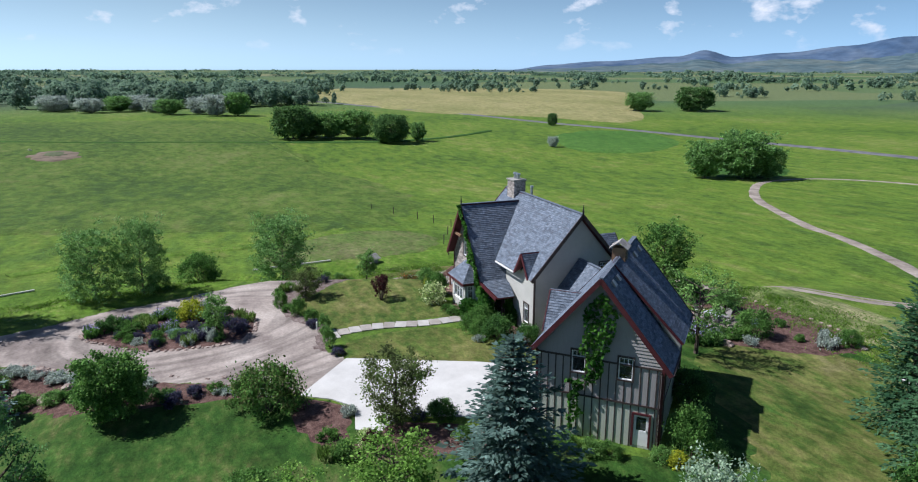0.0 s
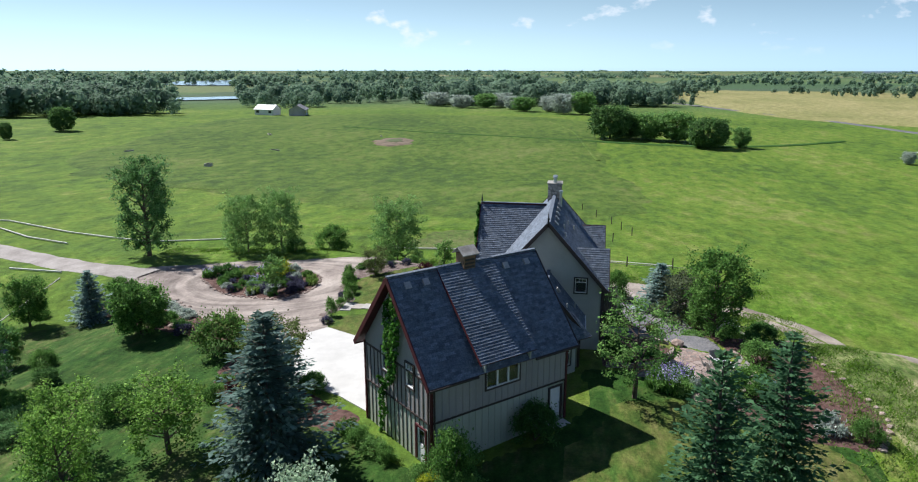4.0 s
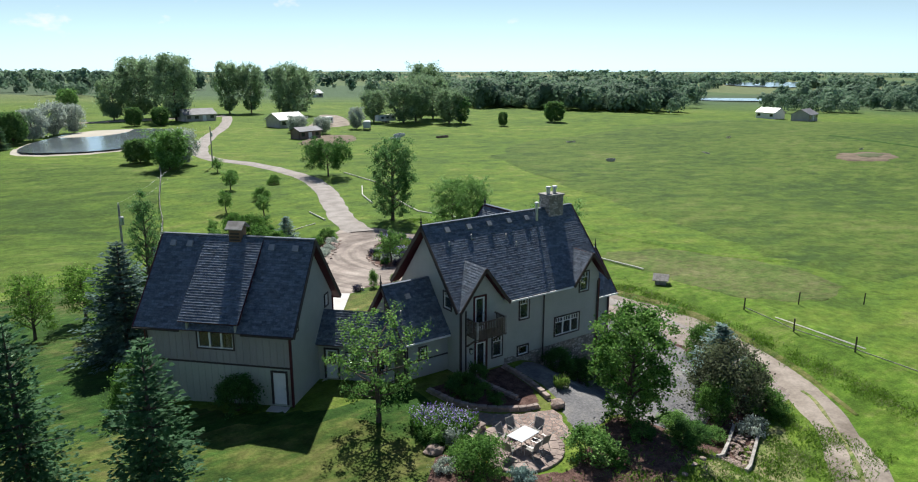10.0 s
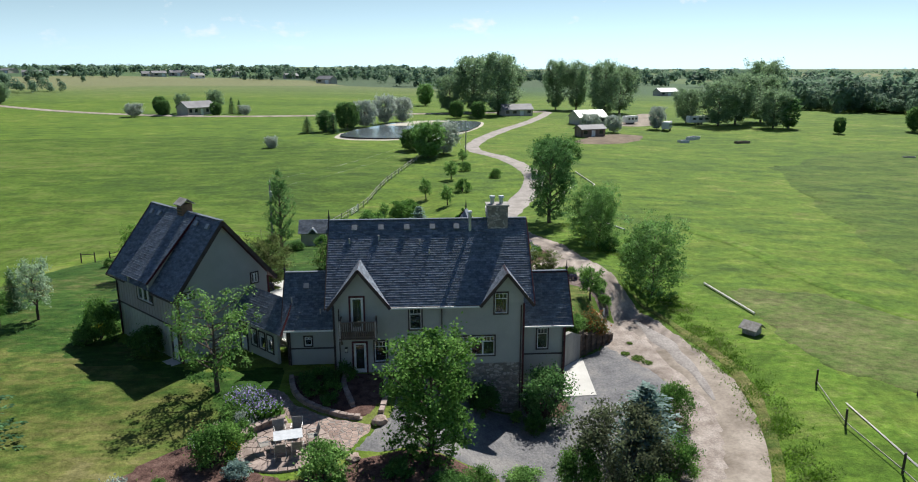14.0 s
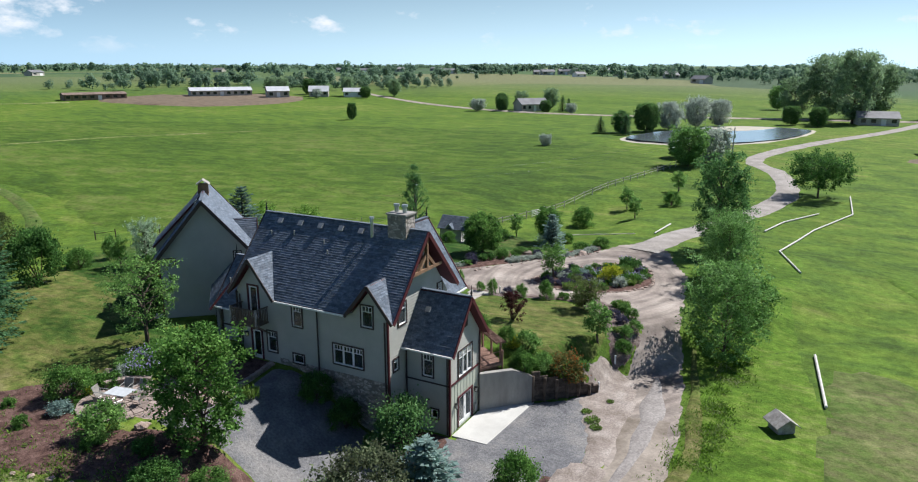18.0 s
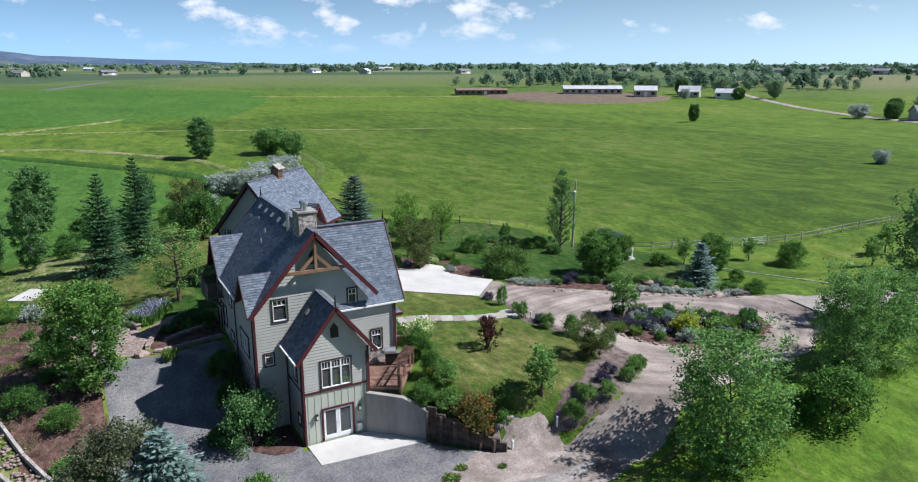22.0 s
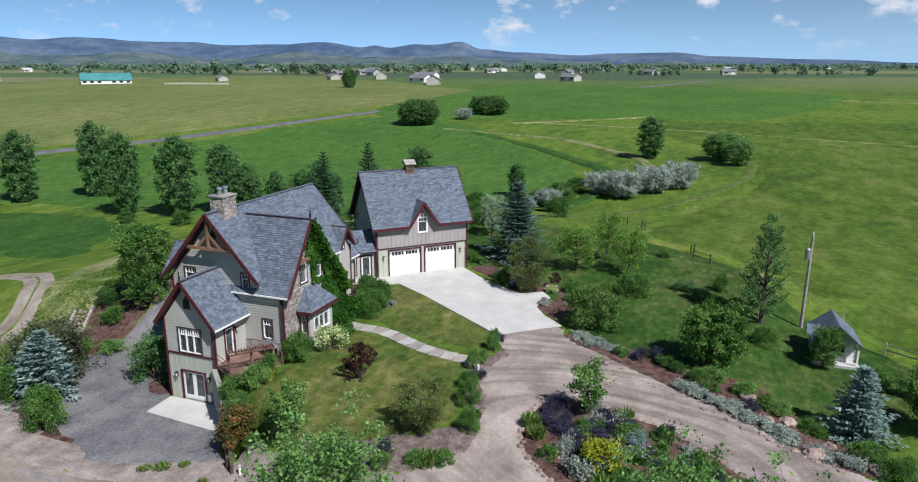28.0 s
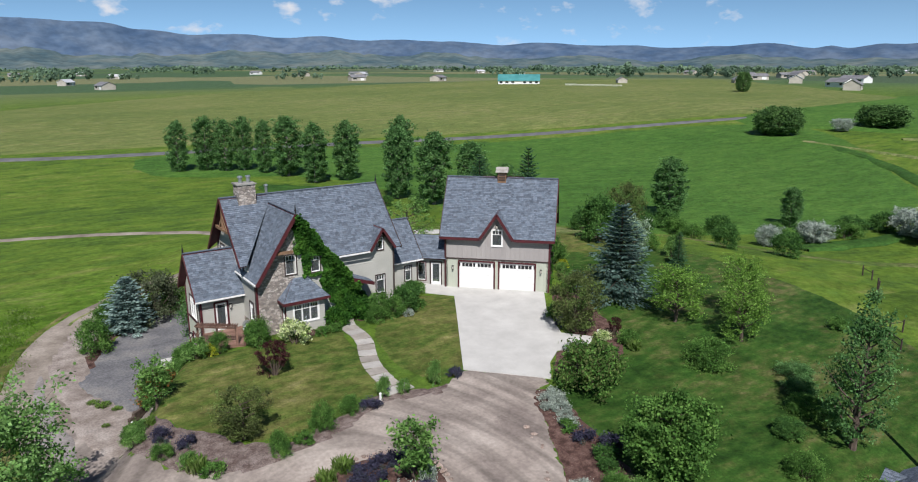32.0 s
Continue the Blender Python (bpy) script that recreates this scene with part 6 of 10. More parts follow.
KINDS = {
    "maple": lambda s: tree(s, 7.4, 5.0, 0.3, L_MID, form="oval", n=32, per=100, clump=0.52, extra=80, leaf=0.12),
    "small": lambda s: tree(s, 5.0, 4.2, 0.7, L_MID, form="round", n=18, per=110, clump=0.48, extra=90, leaf=0.105),
    "linden": lambda s: tree(s, 4.4, 4.1, 0.75, L_MID, form="ball", n=12, per=190, clump=0.55, extra=80, leaf=0.115),
    "bronze": lambda s: tree(s, 4.6, 4.1, 0.5, L_BROWN, form="round", n=18, per=120, clump=0.5, extra=46, leaf=0.085),
    "locust": lambda s: tree(s, 6.5, 5.0, 1.3, L_LIGHT, form="airy", n=22, per=64, clump=0.46, extra=22, leaf=0.1, flat=0.6),
    "poplar": lambda s: tree(s, 13.0, 5.4, 0.7, L_POPLAR, bark=M_PALEBARK, form="column", n=26, per=56, clump=0.62, extra=215, leaf=0.2),
    "upright": lambda s: tree(s, 9.4, 4.8, 0.5, L_POPLAR, form="cone", n=34, per=56, clump=0.44, extra=64, leaf=0.105),
    "road_tree": lambda s: tree(s, 11.3, 6.8, 1.0, L_POPLAR, form="oval", n=32, per=84, clump=0.64, extra=150, leaf=0.14),
    "wispy": lambda s: tree(s, 7.0, 5.4, 0.35, L_WILLOW, form="oval", n=34, per=62, clump=0.46, extra=180, leaf=0.098, stem=0.45),
    "sapling": lambda s: tree(s, 3.2, 2.0, 0.8, L_LIGHT, form="round", n=10, per=58, clump=0.34, extra=18, leaf=0.101),
    "cottonwood": lambda s: tree(s, 20.0, 17.0, 2.0, L_COTTON, form="round", n=30, per=92, clump=1.75, extra=110, leaf=0.38),
    "silver_young": lambda s: tree(s, 4.6, 3.1, 1.1, L_PALE, form="oval", n=22, per=46, clump=0.36, extra=30, leaf=0.1),
    "light_tree": lambda s: tree(s, 5.0, 3.4, 0.8, L_FRESH, form="oval", n=24, per=60, clump=0.45, extra=40, leaf=0.095),
    "apple": lambda s: tree(s, 6.7, 10.0, 1.9, L_DARK, form="round", n=26, per=120, clump=0.85, extra=60, leaf=0.17),
    "field_tree": lambda s: tree(s, 8.0, 9.5, 0.6, L_FIELD, form="ball", n=22, per=56, clump=0.85, extra=190, leaf=0.28),
    "olive": lambda s: tree(s, 6.5, 8.0, 0.6, L_SILVER, form="round", n=20, per=56, clump=0.75, extra=150, leaf=0.2),
    "grey_willow": lambda s: tree(s, 9.0, 10.0, 0.8, L_WILLOW, form="round", n=22, per=58, clump=0.95, extra=175, leaf=0.26),
    "spruce": lambda s: conifer(s, 10.0, 6.4, L_SPRUCE, tiers=24, per=17, leaf=0.135),
    "grey_spruce": lambda s: conifer(s, 8.3, 6.0, L_GREYSPR, tiers=24, per=18, leaf=0.125),
    "blue_spruce": lambda s: conifer(s, 4.8, 4.1, L_BLUE, tiers=22, per=14, leaf=0.13, droop=0.1),
    "green_bush": lambda s: shrub(s, 2.6, 3.0, L_MID, n=38, per=150, leaf=0.08),
    "grey_bush": lambda s: shrub(s, 3.2, 3.4, L_POPLAR, n=40, per=130, leaf=0.09),
    "ivy_bush": lambda s: shrub(s, 1.8, 2.4, L_IVY, n=34, per=100, leaf=0.12),
    "bronze_bush": lambda s: shrub(s, 4.0, 4.6, L_BRONZE, n=52, per=124, leaf=0.09, clump=0.22),
    "dark_bush": lambda s: shrub(s, 4.0, 4.6, L_DARK, n=46, per=144, leaf=0.125, clump=0.26),
    "light_bush": lambda s: shrub(s, 2.0, 2.4, L_LIGHT, n=30, per=88, leaf=0.0858),
    "spreading": lambda s: shrub(s, 2.6, 4.8, L_BROWN, n=48, per=119, leaf=0.109, clump=0.24, second=L_MID, second_share=0.6),
    "red_bush": lambda s: shrub(s, 2.0, 2.4, L_RED, n=16, per=34, leaf=0.07, form="spiky", clump=0.17, stems=18),
    "orange_bush": lambda s: shrub(s, 2.4, 3.0, L_BROWN, n=36, per=94, leaf=0.0936, second=L_ORANGE, second_share=0.45),
    "yellow_bush": lambda s: shrub(s, 1.5, 1.9, L_YELLOW, n=24, per=78, leaf=0.078),
    "cream_bush": lambda s: shrub(s, 1.5, 1.8, L_MID, n=26, per=88, leaf=0.078, second=L_WHITE, second_share=0.8),
    "lavender": lambda s: shrub(s, 0.7, 1.3, L_PURPLE, n=20, per=75, leaf=0.0546, stems=6),
    "silver_mound": lambda s: shrub(s, 0.45, 1.2, L_SILVER, n=18, per=71, leaf=0.0546, stems=4),
    "green_mound": lambda s: shrub(s, 0.7, 1.2, L_MID, n=18, per=71, leaf=0.0624, stems=5),
    "dark_mound": lambda s: shrub(s, 0.8, 1.3, L_DARK, n=18, per=71, leaf=0.0624, stems=5),
    "blue_mound": lambda s: shrub(s, 0.8, 1.2, L_BLUE, n=22, per=85, leaf=0.0624, stems=5),
    "tuft": lambda s: blades(s, 0.8, 1.1, L_GRASS),
    "iris": lambda s: blades(s, 1.1, 1.3, L_MID, n=240, second=L_IRIS),
}
PROTO = {}
WORDS = {
    "maple": ("maple_tree", "tree", "leafy green maple with a broken rounded crown"), "small": ("garden_tree", "tree", "small leafy green tree on the lawn"),
    "linden": ("linden_tree", "tree", "dense round linden with bright green leaves"), "bronze": ("crabapple_tree", "tree", "bronze-leaved crabapple beside the concrete drive"),
    "locust": ("locust_tree", "tree", "airy yellow-green locust tree on the back lawn"), "poplar": ("poplar_tree", "tree", "tall dark green poplar in a row behind the house"),
    "wispy": ("willow_tree", "tree", "wispy grey-green willow with thin open branches"), "road_tree": ("road_tree", "tree", "tall leafy tree beside the dirt road"), "upright": ("upright_tree", "tree", "tall thin grey-green tree with open branches"), "sapling": ("young_tree", "tree", "thin young tree with light green leaves"),
    "cottonwood": ("cottonwood_tree", "tree", "huge old cottonwood far across the meadow"), "silver_young": ("young_tree", "tree", "slender young tree with pale silvery leaves"), "light_tree": ("light_tree", "tree", "thin light green tree on the open lawn"), "apple": ("apple_tree", "tree", "round dark apple tree beside the road"), "field_tree": ("field_tree", "tree", "broad dark green tree standing alone in the field"),
    "olive": ("olive_tree", "tree", "silver-leaved olive tree with a loose crown"), "grey_willow": ("willow_tree", "tree", "wide grey-green willow in the meadow"),
    "spruce": ("spruce_tree", "tree", "tall green spruce with layered boughs"), "grey_spruce": ("spruce_tree", "tree", "grey-green spruce standing on the lawn beside the garage"),
    "blue_spruce": ("blue_spruce", "tree", "pale blue spruce with dense boughs"), "green_bush": ("green_shrub", "shrub", "rounded leafy green shrub"),
    "dark_bush": ("dark_shrub", "shrub", "large dark green shrub beside the gravel"), "light_bush": ("light_shrub", "shrub", "fresh light green shrub in the bed"),
    "ivy_bush": ("ivy_mound", "shrub", "mound of ivy spilling over the bed by the porch"), "grey_bush": ("grey_shrub", "shrub", "leafy grey-green shrub at the wall corner"), "spreading": ("spreading_shrub", "shrub", "wide spreading shrub with bronze and green leaves"), "bronze_bush": ("bronze_shrub", "shrub", "large dark bronze-leaved shrub beside the gravel court"), "red_bush": ("red_shrub", "shrub", "spiky dark red shrub on the front lawn"),
    "orange_bush": ("flowering_shrub", "shrub", "bronze shrub with orange-red blossom by the timber wall"), "yellow_bush": ("golden_shrub", "shrub", "bright yellow-green shrub in the flower bed"),
    "cream_bush": ("flowering_shrub", "shrub", "green shrub covered in cream blossom by the house"), "lavender": ("lavender", "plant", "dark purple lavender mound in the bed"),
    "silver_mound": ("silver_plant", "plant", "low silver-grey plant along the drive's edge"), "green_mound": ("low_plant", "plant", "low green plant in the mulch bed"),
    "dark_mound": ("low_plant", "plant", "low dark green plant in the mulch bed"), "blue_mound": ("dwarf_spruce", "plant", "round pale blue dwarf spruce on bark mulch"),
    "tuft": ("grass_tuft", "plant", "upright tuft of green ornamental grass"), "iris": ("iris_clump", "plant", "clump of purple and white irises in bloom"),
}
GROUPS = {"poplar": "poplars behind the house", "silver_mound": "silver plants along the drive", "lavender": "lavender in the beds", "cottonwood": "old trees by the far farm"}
PICK = random.Random(7)


def plant(kind, x, y, w=None, h=None, label="", variant=None, z=None):
    many = {"poplar": 4, "spruce": 2, "small": 3, "cottonwood": 3, "olive": 3, "green_bush": 3, "upright": 2, "field_tree": 2, "dark_bush": 2}.get(kind, 2)
    v = PICK.randrange(many) if variant is None else variant
    key = (kind, v)
    turn = PICK.uniform(0, 360)
    first = key not in PROTO
    if first:
        PROTO[key] = KINDS[kind](len(kind) * 31 + v * 7 + 3)
        nm, cat, lab = WORDS[kind]
        PROTO[key].name = nm
        tagged(PROTO[key], lab, cat, GROUPS.get(kind, ""))
    ob = PROTO[key]
    sw = (w or ob["w"] * PICK.uniform(0.9, 1.1)) / ob["w"]
    sh = (h or ob["h"] * PICK.uniform(0.9, 1.1)) / ob["h"]
    m = pose(x, y, (ground(x, y) if z is None else z) + 0.02, 0, 0, turn)
    if first:
        ob.matrix_basis = m @ Matrix.Diagonal((sw, sw, sh, 1))
    else:
        s = ob.scale
        ob = copy_thing(ob, m @ Matrix.Diagonal((sw / s.x, sw / s.y, sh / s.z, 1)))
        ob.name = WORDS[kind][0]
    if label:
        ob["label"] = label
    return ob


def drop_notes():
    for o in bpy.data.objects:
        for k in ("h", "w"):
            if k in o:
                del o[k]


# trees round the house
plant("spruce", -27.5, -13.3, 6.2, 10.4, variant=0)
plant("spruce", -23.3, -16.8, 6.5, 9.9, variant=1)
plant("grey_spruce", -20.4, 7.2, 8.6, 8.2)
plant("blue_spruce", 1.9, 34.8, 4.7, 4.7, "pale blue spruce at the end of the planting bed", variant=0)
plant("blue_spruce", 14.4, -16.2, 5.6, 4.8, "pale blue spruce beside the gravel court", variant=1)
plant("spruce", -31.6, 4.6, 2.6, 3.6, "small young spruce at the edge of the lawn")
plant("maple", 1.9, -18.8, 5.2, 6.7, "leafy green maple standing beside the patio")
plant("locust", -10.9, -12.0, 5.0, 6.4)
plant("linden", -3.3, 26.3, 4.2, 4.4)
plant("bronze", -12.0, 10.6, 4.3, 4.7)
plant("light_tree", -20.4, 13.2, 4.2, 4.4, "loose leafy green tree on the open lawn"); plant("light_tree", -21.8, 18.2, 3.6, 4.6, "thin light green tree on the open lawn"); plant("green_bush", -16.2, 19.4, 3.2, 2.1)
plant("upright", -14.6, 30.0, 4.3, 9.2); plant("small", -0.4, 39.2, 3.6, 4.4); plant("green_bush", -6.0, 37.4, 2.4, 1.6); plant("green_bush", -21.2, 26.7, 1.5, 1.8)
plant("small", -8.4, 34.1, 2.3, 3.2, "small leafy tree in front of the garden shed"); plant("silver_young", -28.4, 1.9, 2.9, 4.6); plant("light_tree", -25.6, 15.4, 3.4, 5.0, "thin light green tree on the open lawn")
plant("green_bush", -21.8, -2.6, 2.6, 3.2, "rounded leafy lilac at the garage corner"); plant("dark_bush", -17.0, -6.3, 2.8, 2.3, "dark shrub in the shade behind the garage")
plant("spreading", -6.6, 17.4, 5.0, 3.2)
plant("bronze_bush", 12.4, -18.2, 6.2, 5.3); plant("green_bush", 10.0, -19.0, 2.6, 2.8); plant("grey_bush", 9.7, -10.9, 3.7, 3.9, "leafy green shrub against the corner of the wing")
plant("green_bush", 17.6, -12.4, 2.6, 3.2, "loose green shrub at the edge of the gravel"); plant("dark_bush", -32.3, -6.5, 5.0, 5.6, "large dark shrub at the edge of the lawn"); plant("green_bush", -34.0, -1.5, 2.8, 2.2)
plant("light_bush", -34.0, 2.0, 1.6, 2.6); plant("sapling", -30.6, 0.5, 1.6, 3.0); plant("bronze", -37.0, -7.2, 4.6, 6.0, "round olive-brown tree at the edge of the lawn")
# along the lane and the road
plant("road_tree", 19.8, 40.7, 6.8, 11.3, "tall leafy tree beside the dirt road"); plant("wispy", 22.6, 29.8, 6.0, 6.7); plant("wispy", 22.8, 25.6, 5.0, 7.2)
plant("green_bush", 25.8, 20.4, 4.2, 3.3, "bright green shrub at the foot of the verge willows"); plant("wispy", 24.6, 12.2, 7.0, 7.7, "loose grey-green willow on the grassy verge"); plant("dark_bush", 23.8, 24.4, 2.6, 1.8, "dark shrub at the foot of the verge willows")
plant("apple", 29.4, 83.6, 10.5, 6.7, "round dark apple tree beside the road")
for x, y, w, h in ((-16, -126, 5.4, 12), (-22, -124.2, 6.2, 13), (-25.5, -121, 5.0, 12.2), (-29.5, -119.4, 5, 12.8), (-32.2, -113.2, 4.4, 12.4), (-35.6, -107.2, 7.2, 13.4), (-36.8, -94.5, 6, 12.8), (-44.2, -94.1, 6.2, 13), (-53, -85.4, 6, 14.2), (-40.9, -66.1, 5.6, 13.2),
                   (-42.8, -56.5, 6.6, 12.6), (-46.6, -50.5, 5.6, 11.1), (-42.5, -43, 4.2, 8.6), (-40, -40, 3.6, 7.4), (-42.6, -33, 3.6, 7.6), (-42.8, -27.6, 3.2, 6.6)):
    plant("poplar", x, y, w, h)
plant("poplar", -32.0, -23.1, 3.3, 8.0); plant("poplar", -37.6, -34.0, 3.2, 7.6)
for x, y, w, h in ((-36, -20, 2.8, 2.2), (-33, -27, 2.4, 2.0), (-39, -16, 3.4, 2.6), (-43, -20, 3.0, 2.6), (-38, -40, 3.6, 2.2), (-36, -50, 3.2, 2.4), (-35, -60, 3.0, 2.0), (-41, -8, 3.0, 3.4), (-46, 0, 3.4, 3.0), (-52, 4, 4, 3.2), (-44, -13, 2.6, 4.2)):
    plant("dark_bush", x, y, w, h, "dark thicket shrub along the ditch behind the lawn")
# silver olives and lone trees in the west field
for x, y, w, h in ((-86, 14, 7.6, 4.6), (-79, 9.6, 7.4, 4.6), (-82, 5.4, 7, 3.8), (-91, 18.4, 7, 4.8), (-67.5, -0.9, 5, 2.8), (-60, -3, 3.6, 2.6)):
    plant("olive", x, y, w, h)
plant("poplar", -129.4, 8.9, 6.5, 9.8, "tall poplar standing alone in the west field"); plant("poplar", -66, -24, 5.7, 9.6, "tall poplar behind the garage"); plant("poplar", -75, -8.8, 3.3, 6.2, "narrow poplar by the ditch")
plant("grey_willow", -129, 25.4, 10, 6.4); plant("grey_willow", -122, 29, 7, 5.6)
plant("field_tree", -183.4, -76.9, 15.2, 8.6); plant("field_tree", -220, -62.7, 16.7, 7.0); plant("olive", -203, -67, 7, 3.8); plant("field_tree", -338, -192, 9, 10.8); plant("field_tree", -137, 183, 4, 6.2)
for x, y, w, h, k in ((-62, -12, 4.4, 3.0, "dark_bush"), (-66, -6, 4.0, 2.4, "green_bush"), (-70, -3, 4.6, 2.8, "dark_bush"), (-74, 0, 4.2, 2.6, "green_bush"), (-78, -1.5, 5.0, 2.8, "dark_bush"), (-84, 0.5, 5.0, 3.0, "dark_bush"), (-55, -14, 3.6, 2.8, "green_bush"), (-58, -18, 4.2, 3.4, "dark_bush"), (-90, 8, 5.0, 3.2, "dark_bush"), (-51, -8, 3.2, 2.2, "green_bush")):
    plant(k, x, y, w, h, "dense thicket shrub along the ditch in the west field")
# the wet hollow in the south-east field
for x, y, w, h, k in ((234.5, -19.7, 18, 12.5, "field_tree"), (235, -35, 15, 10, "grey_willow"), (232, -45, 16, 11, "grey_willow"), (215, -54, 15, 10.4, "field_tree"), (218, -66, 7.4, 7.2, "grey_willow"), (240, -28, 12, 9, "field_tree"),
                      (93.4, -114.6, 16, 12.1, "grey_willow"), (99, -107, 12, 9.5, "grey_willow"), (90, -120, 9, 8, "grey_willow"), (185, -109, 4.8, 3.7, "olive"), (269, -155, 5.5, 6, "field_tree"), (329, -294, 26, 15, "field_tree"), (345, -262, 20, 12, "grey_willow"),
                      (436, 92, 20, 9, "olive"), (418, 71, 18, 8, "olive"), (426, 56, 18, 9, "grey_willow"), (437, 46, 18, 9, "olive"), (412, 36, 14, 8, "olive"), (390, 27, 17, 8.5, "grey_willow"), (392, 11, 16, 9, "olive"), (374, 2, 18, 11, "olive"), (372, -9, 16, 12.5, "grey_willow")):
    plant(k, x, y, w, h, "round tree in the far meadow" if k == "field_tree" else "")
# old trees by the pond and the far farm
for x, y, w, h in ((28, 253, 20, 22.7), (36, 233, 16.7, 23.7), (44, 262, 16, 20), (67, 269, 13, 21.6), (76, 267, 13, 20.8), (78.5, 228, 16, 20.8), (90, 246, 15, 19), (109, 190, 16, 15.5), (118, 196, 15, 17.5), (126, 184, 12, 13), (132, 205, 16, 17), (101, 199, 11, 12), (150, 240, 17, 22), (17, 246, 12, 15)):
    plant("cottonwood", x, y, w, h)
for x, y, w, h, k in ((131, 183, 6.8, 10.6, "poplar"), (171, 173, 9, 8, "field_tree"), (140, 168, 4, 5, "field_tree"), (4.8, 106, 9, 7.9, "grey_willow"), (8.5, 112, 8, 7, "olive"), (1.5, 118, 7, 5, "field_tree"), (-34, 126, 3.6, 2.8, "olive"), (-19, 170, 8, 8, "field_tree"), (-25, 164, 6, 6.4, "poplar"), (-30, 160, 5, 5, "spruce"),
                      (-14, 178, 9, 8, "olive"), (-8, 190, 9, 9, "olive"), (-2, 197, 8, 8, "olive"), (-22, 158, 5, 6, "spruce"), (58, 170, 7, 5, "olive"), (64, 164, 6, 5, "olive"), (82, 176, 6, 7, "olive"), (8, 300, 9, 10, "grey_willow"), (18, 214, 6, 6, "field_tree"), (26, 212, 6, 6, "field_tree")):
    plant(k, x, y, w, h, "tree beside the far pond" if k in ("field_tree", "grey_willow", "poplar", "spruce") else "")

for x, y, w, h, k in ((-100, 244, 6, 6, "field_tree"), (-96, 256, 7, 8, "cottonwood"), (-104, 252, 6, 7, "field_tree"), (-78, 240, 5, 5, "field_tree"), (-74, 250, 5, 7, "spruce"), (-70, 246, 4, 6, "spruce"), (-110, 240, 8, 5, "olive"), (-84, 262, 8, 9, "cottonwood"), (-66, 238, 5, 4, "olive"),
                      (-262, 284, 9, 10, "cottonwood"), (-226, 300, 9, 11, "cottonwood"), (-252, 296, 8, 9, "field_tree"), (-208, 292, 7, 6, "field_tree"), (-275, 288, 9, 10, "cottonwood"), (-230, 276, 6, 5, "olive"), (-200, 310, 9, 10, "cottonwood")):
    plant(k, x, y, w, h, "tree beside the far farm buildings")


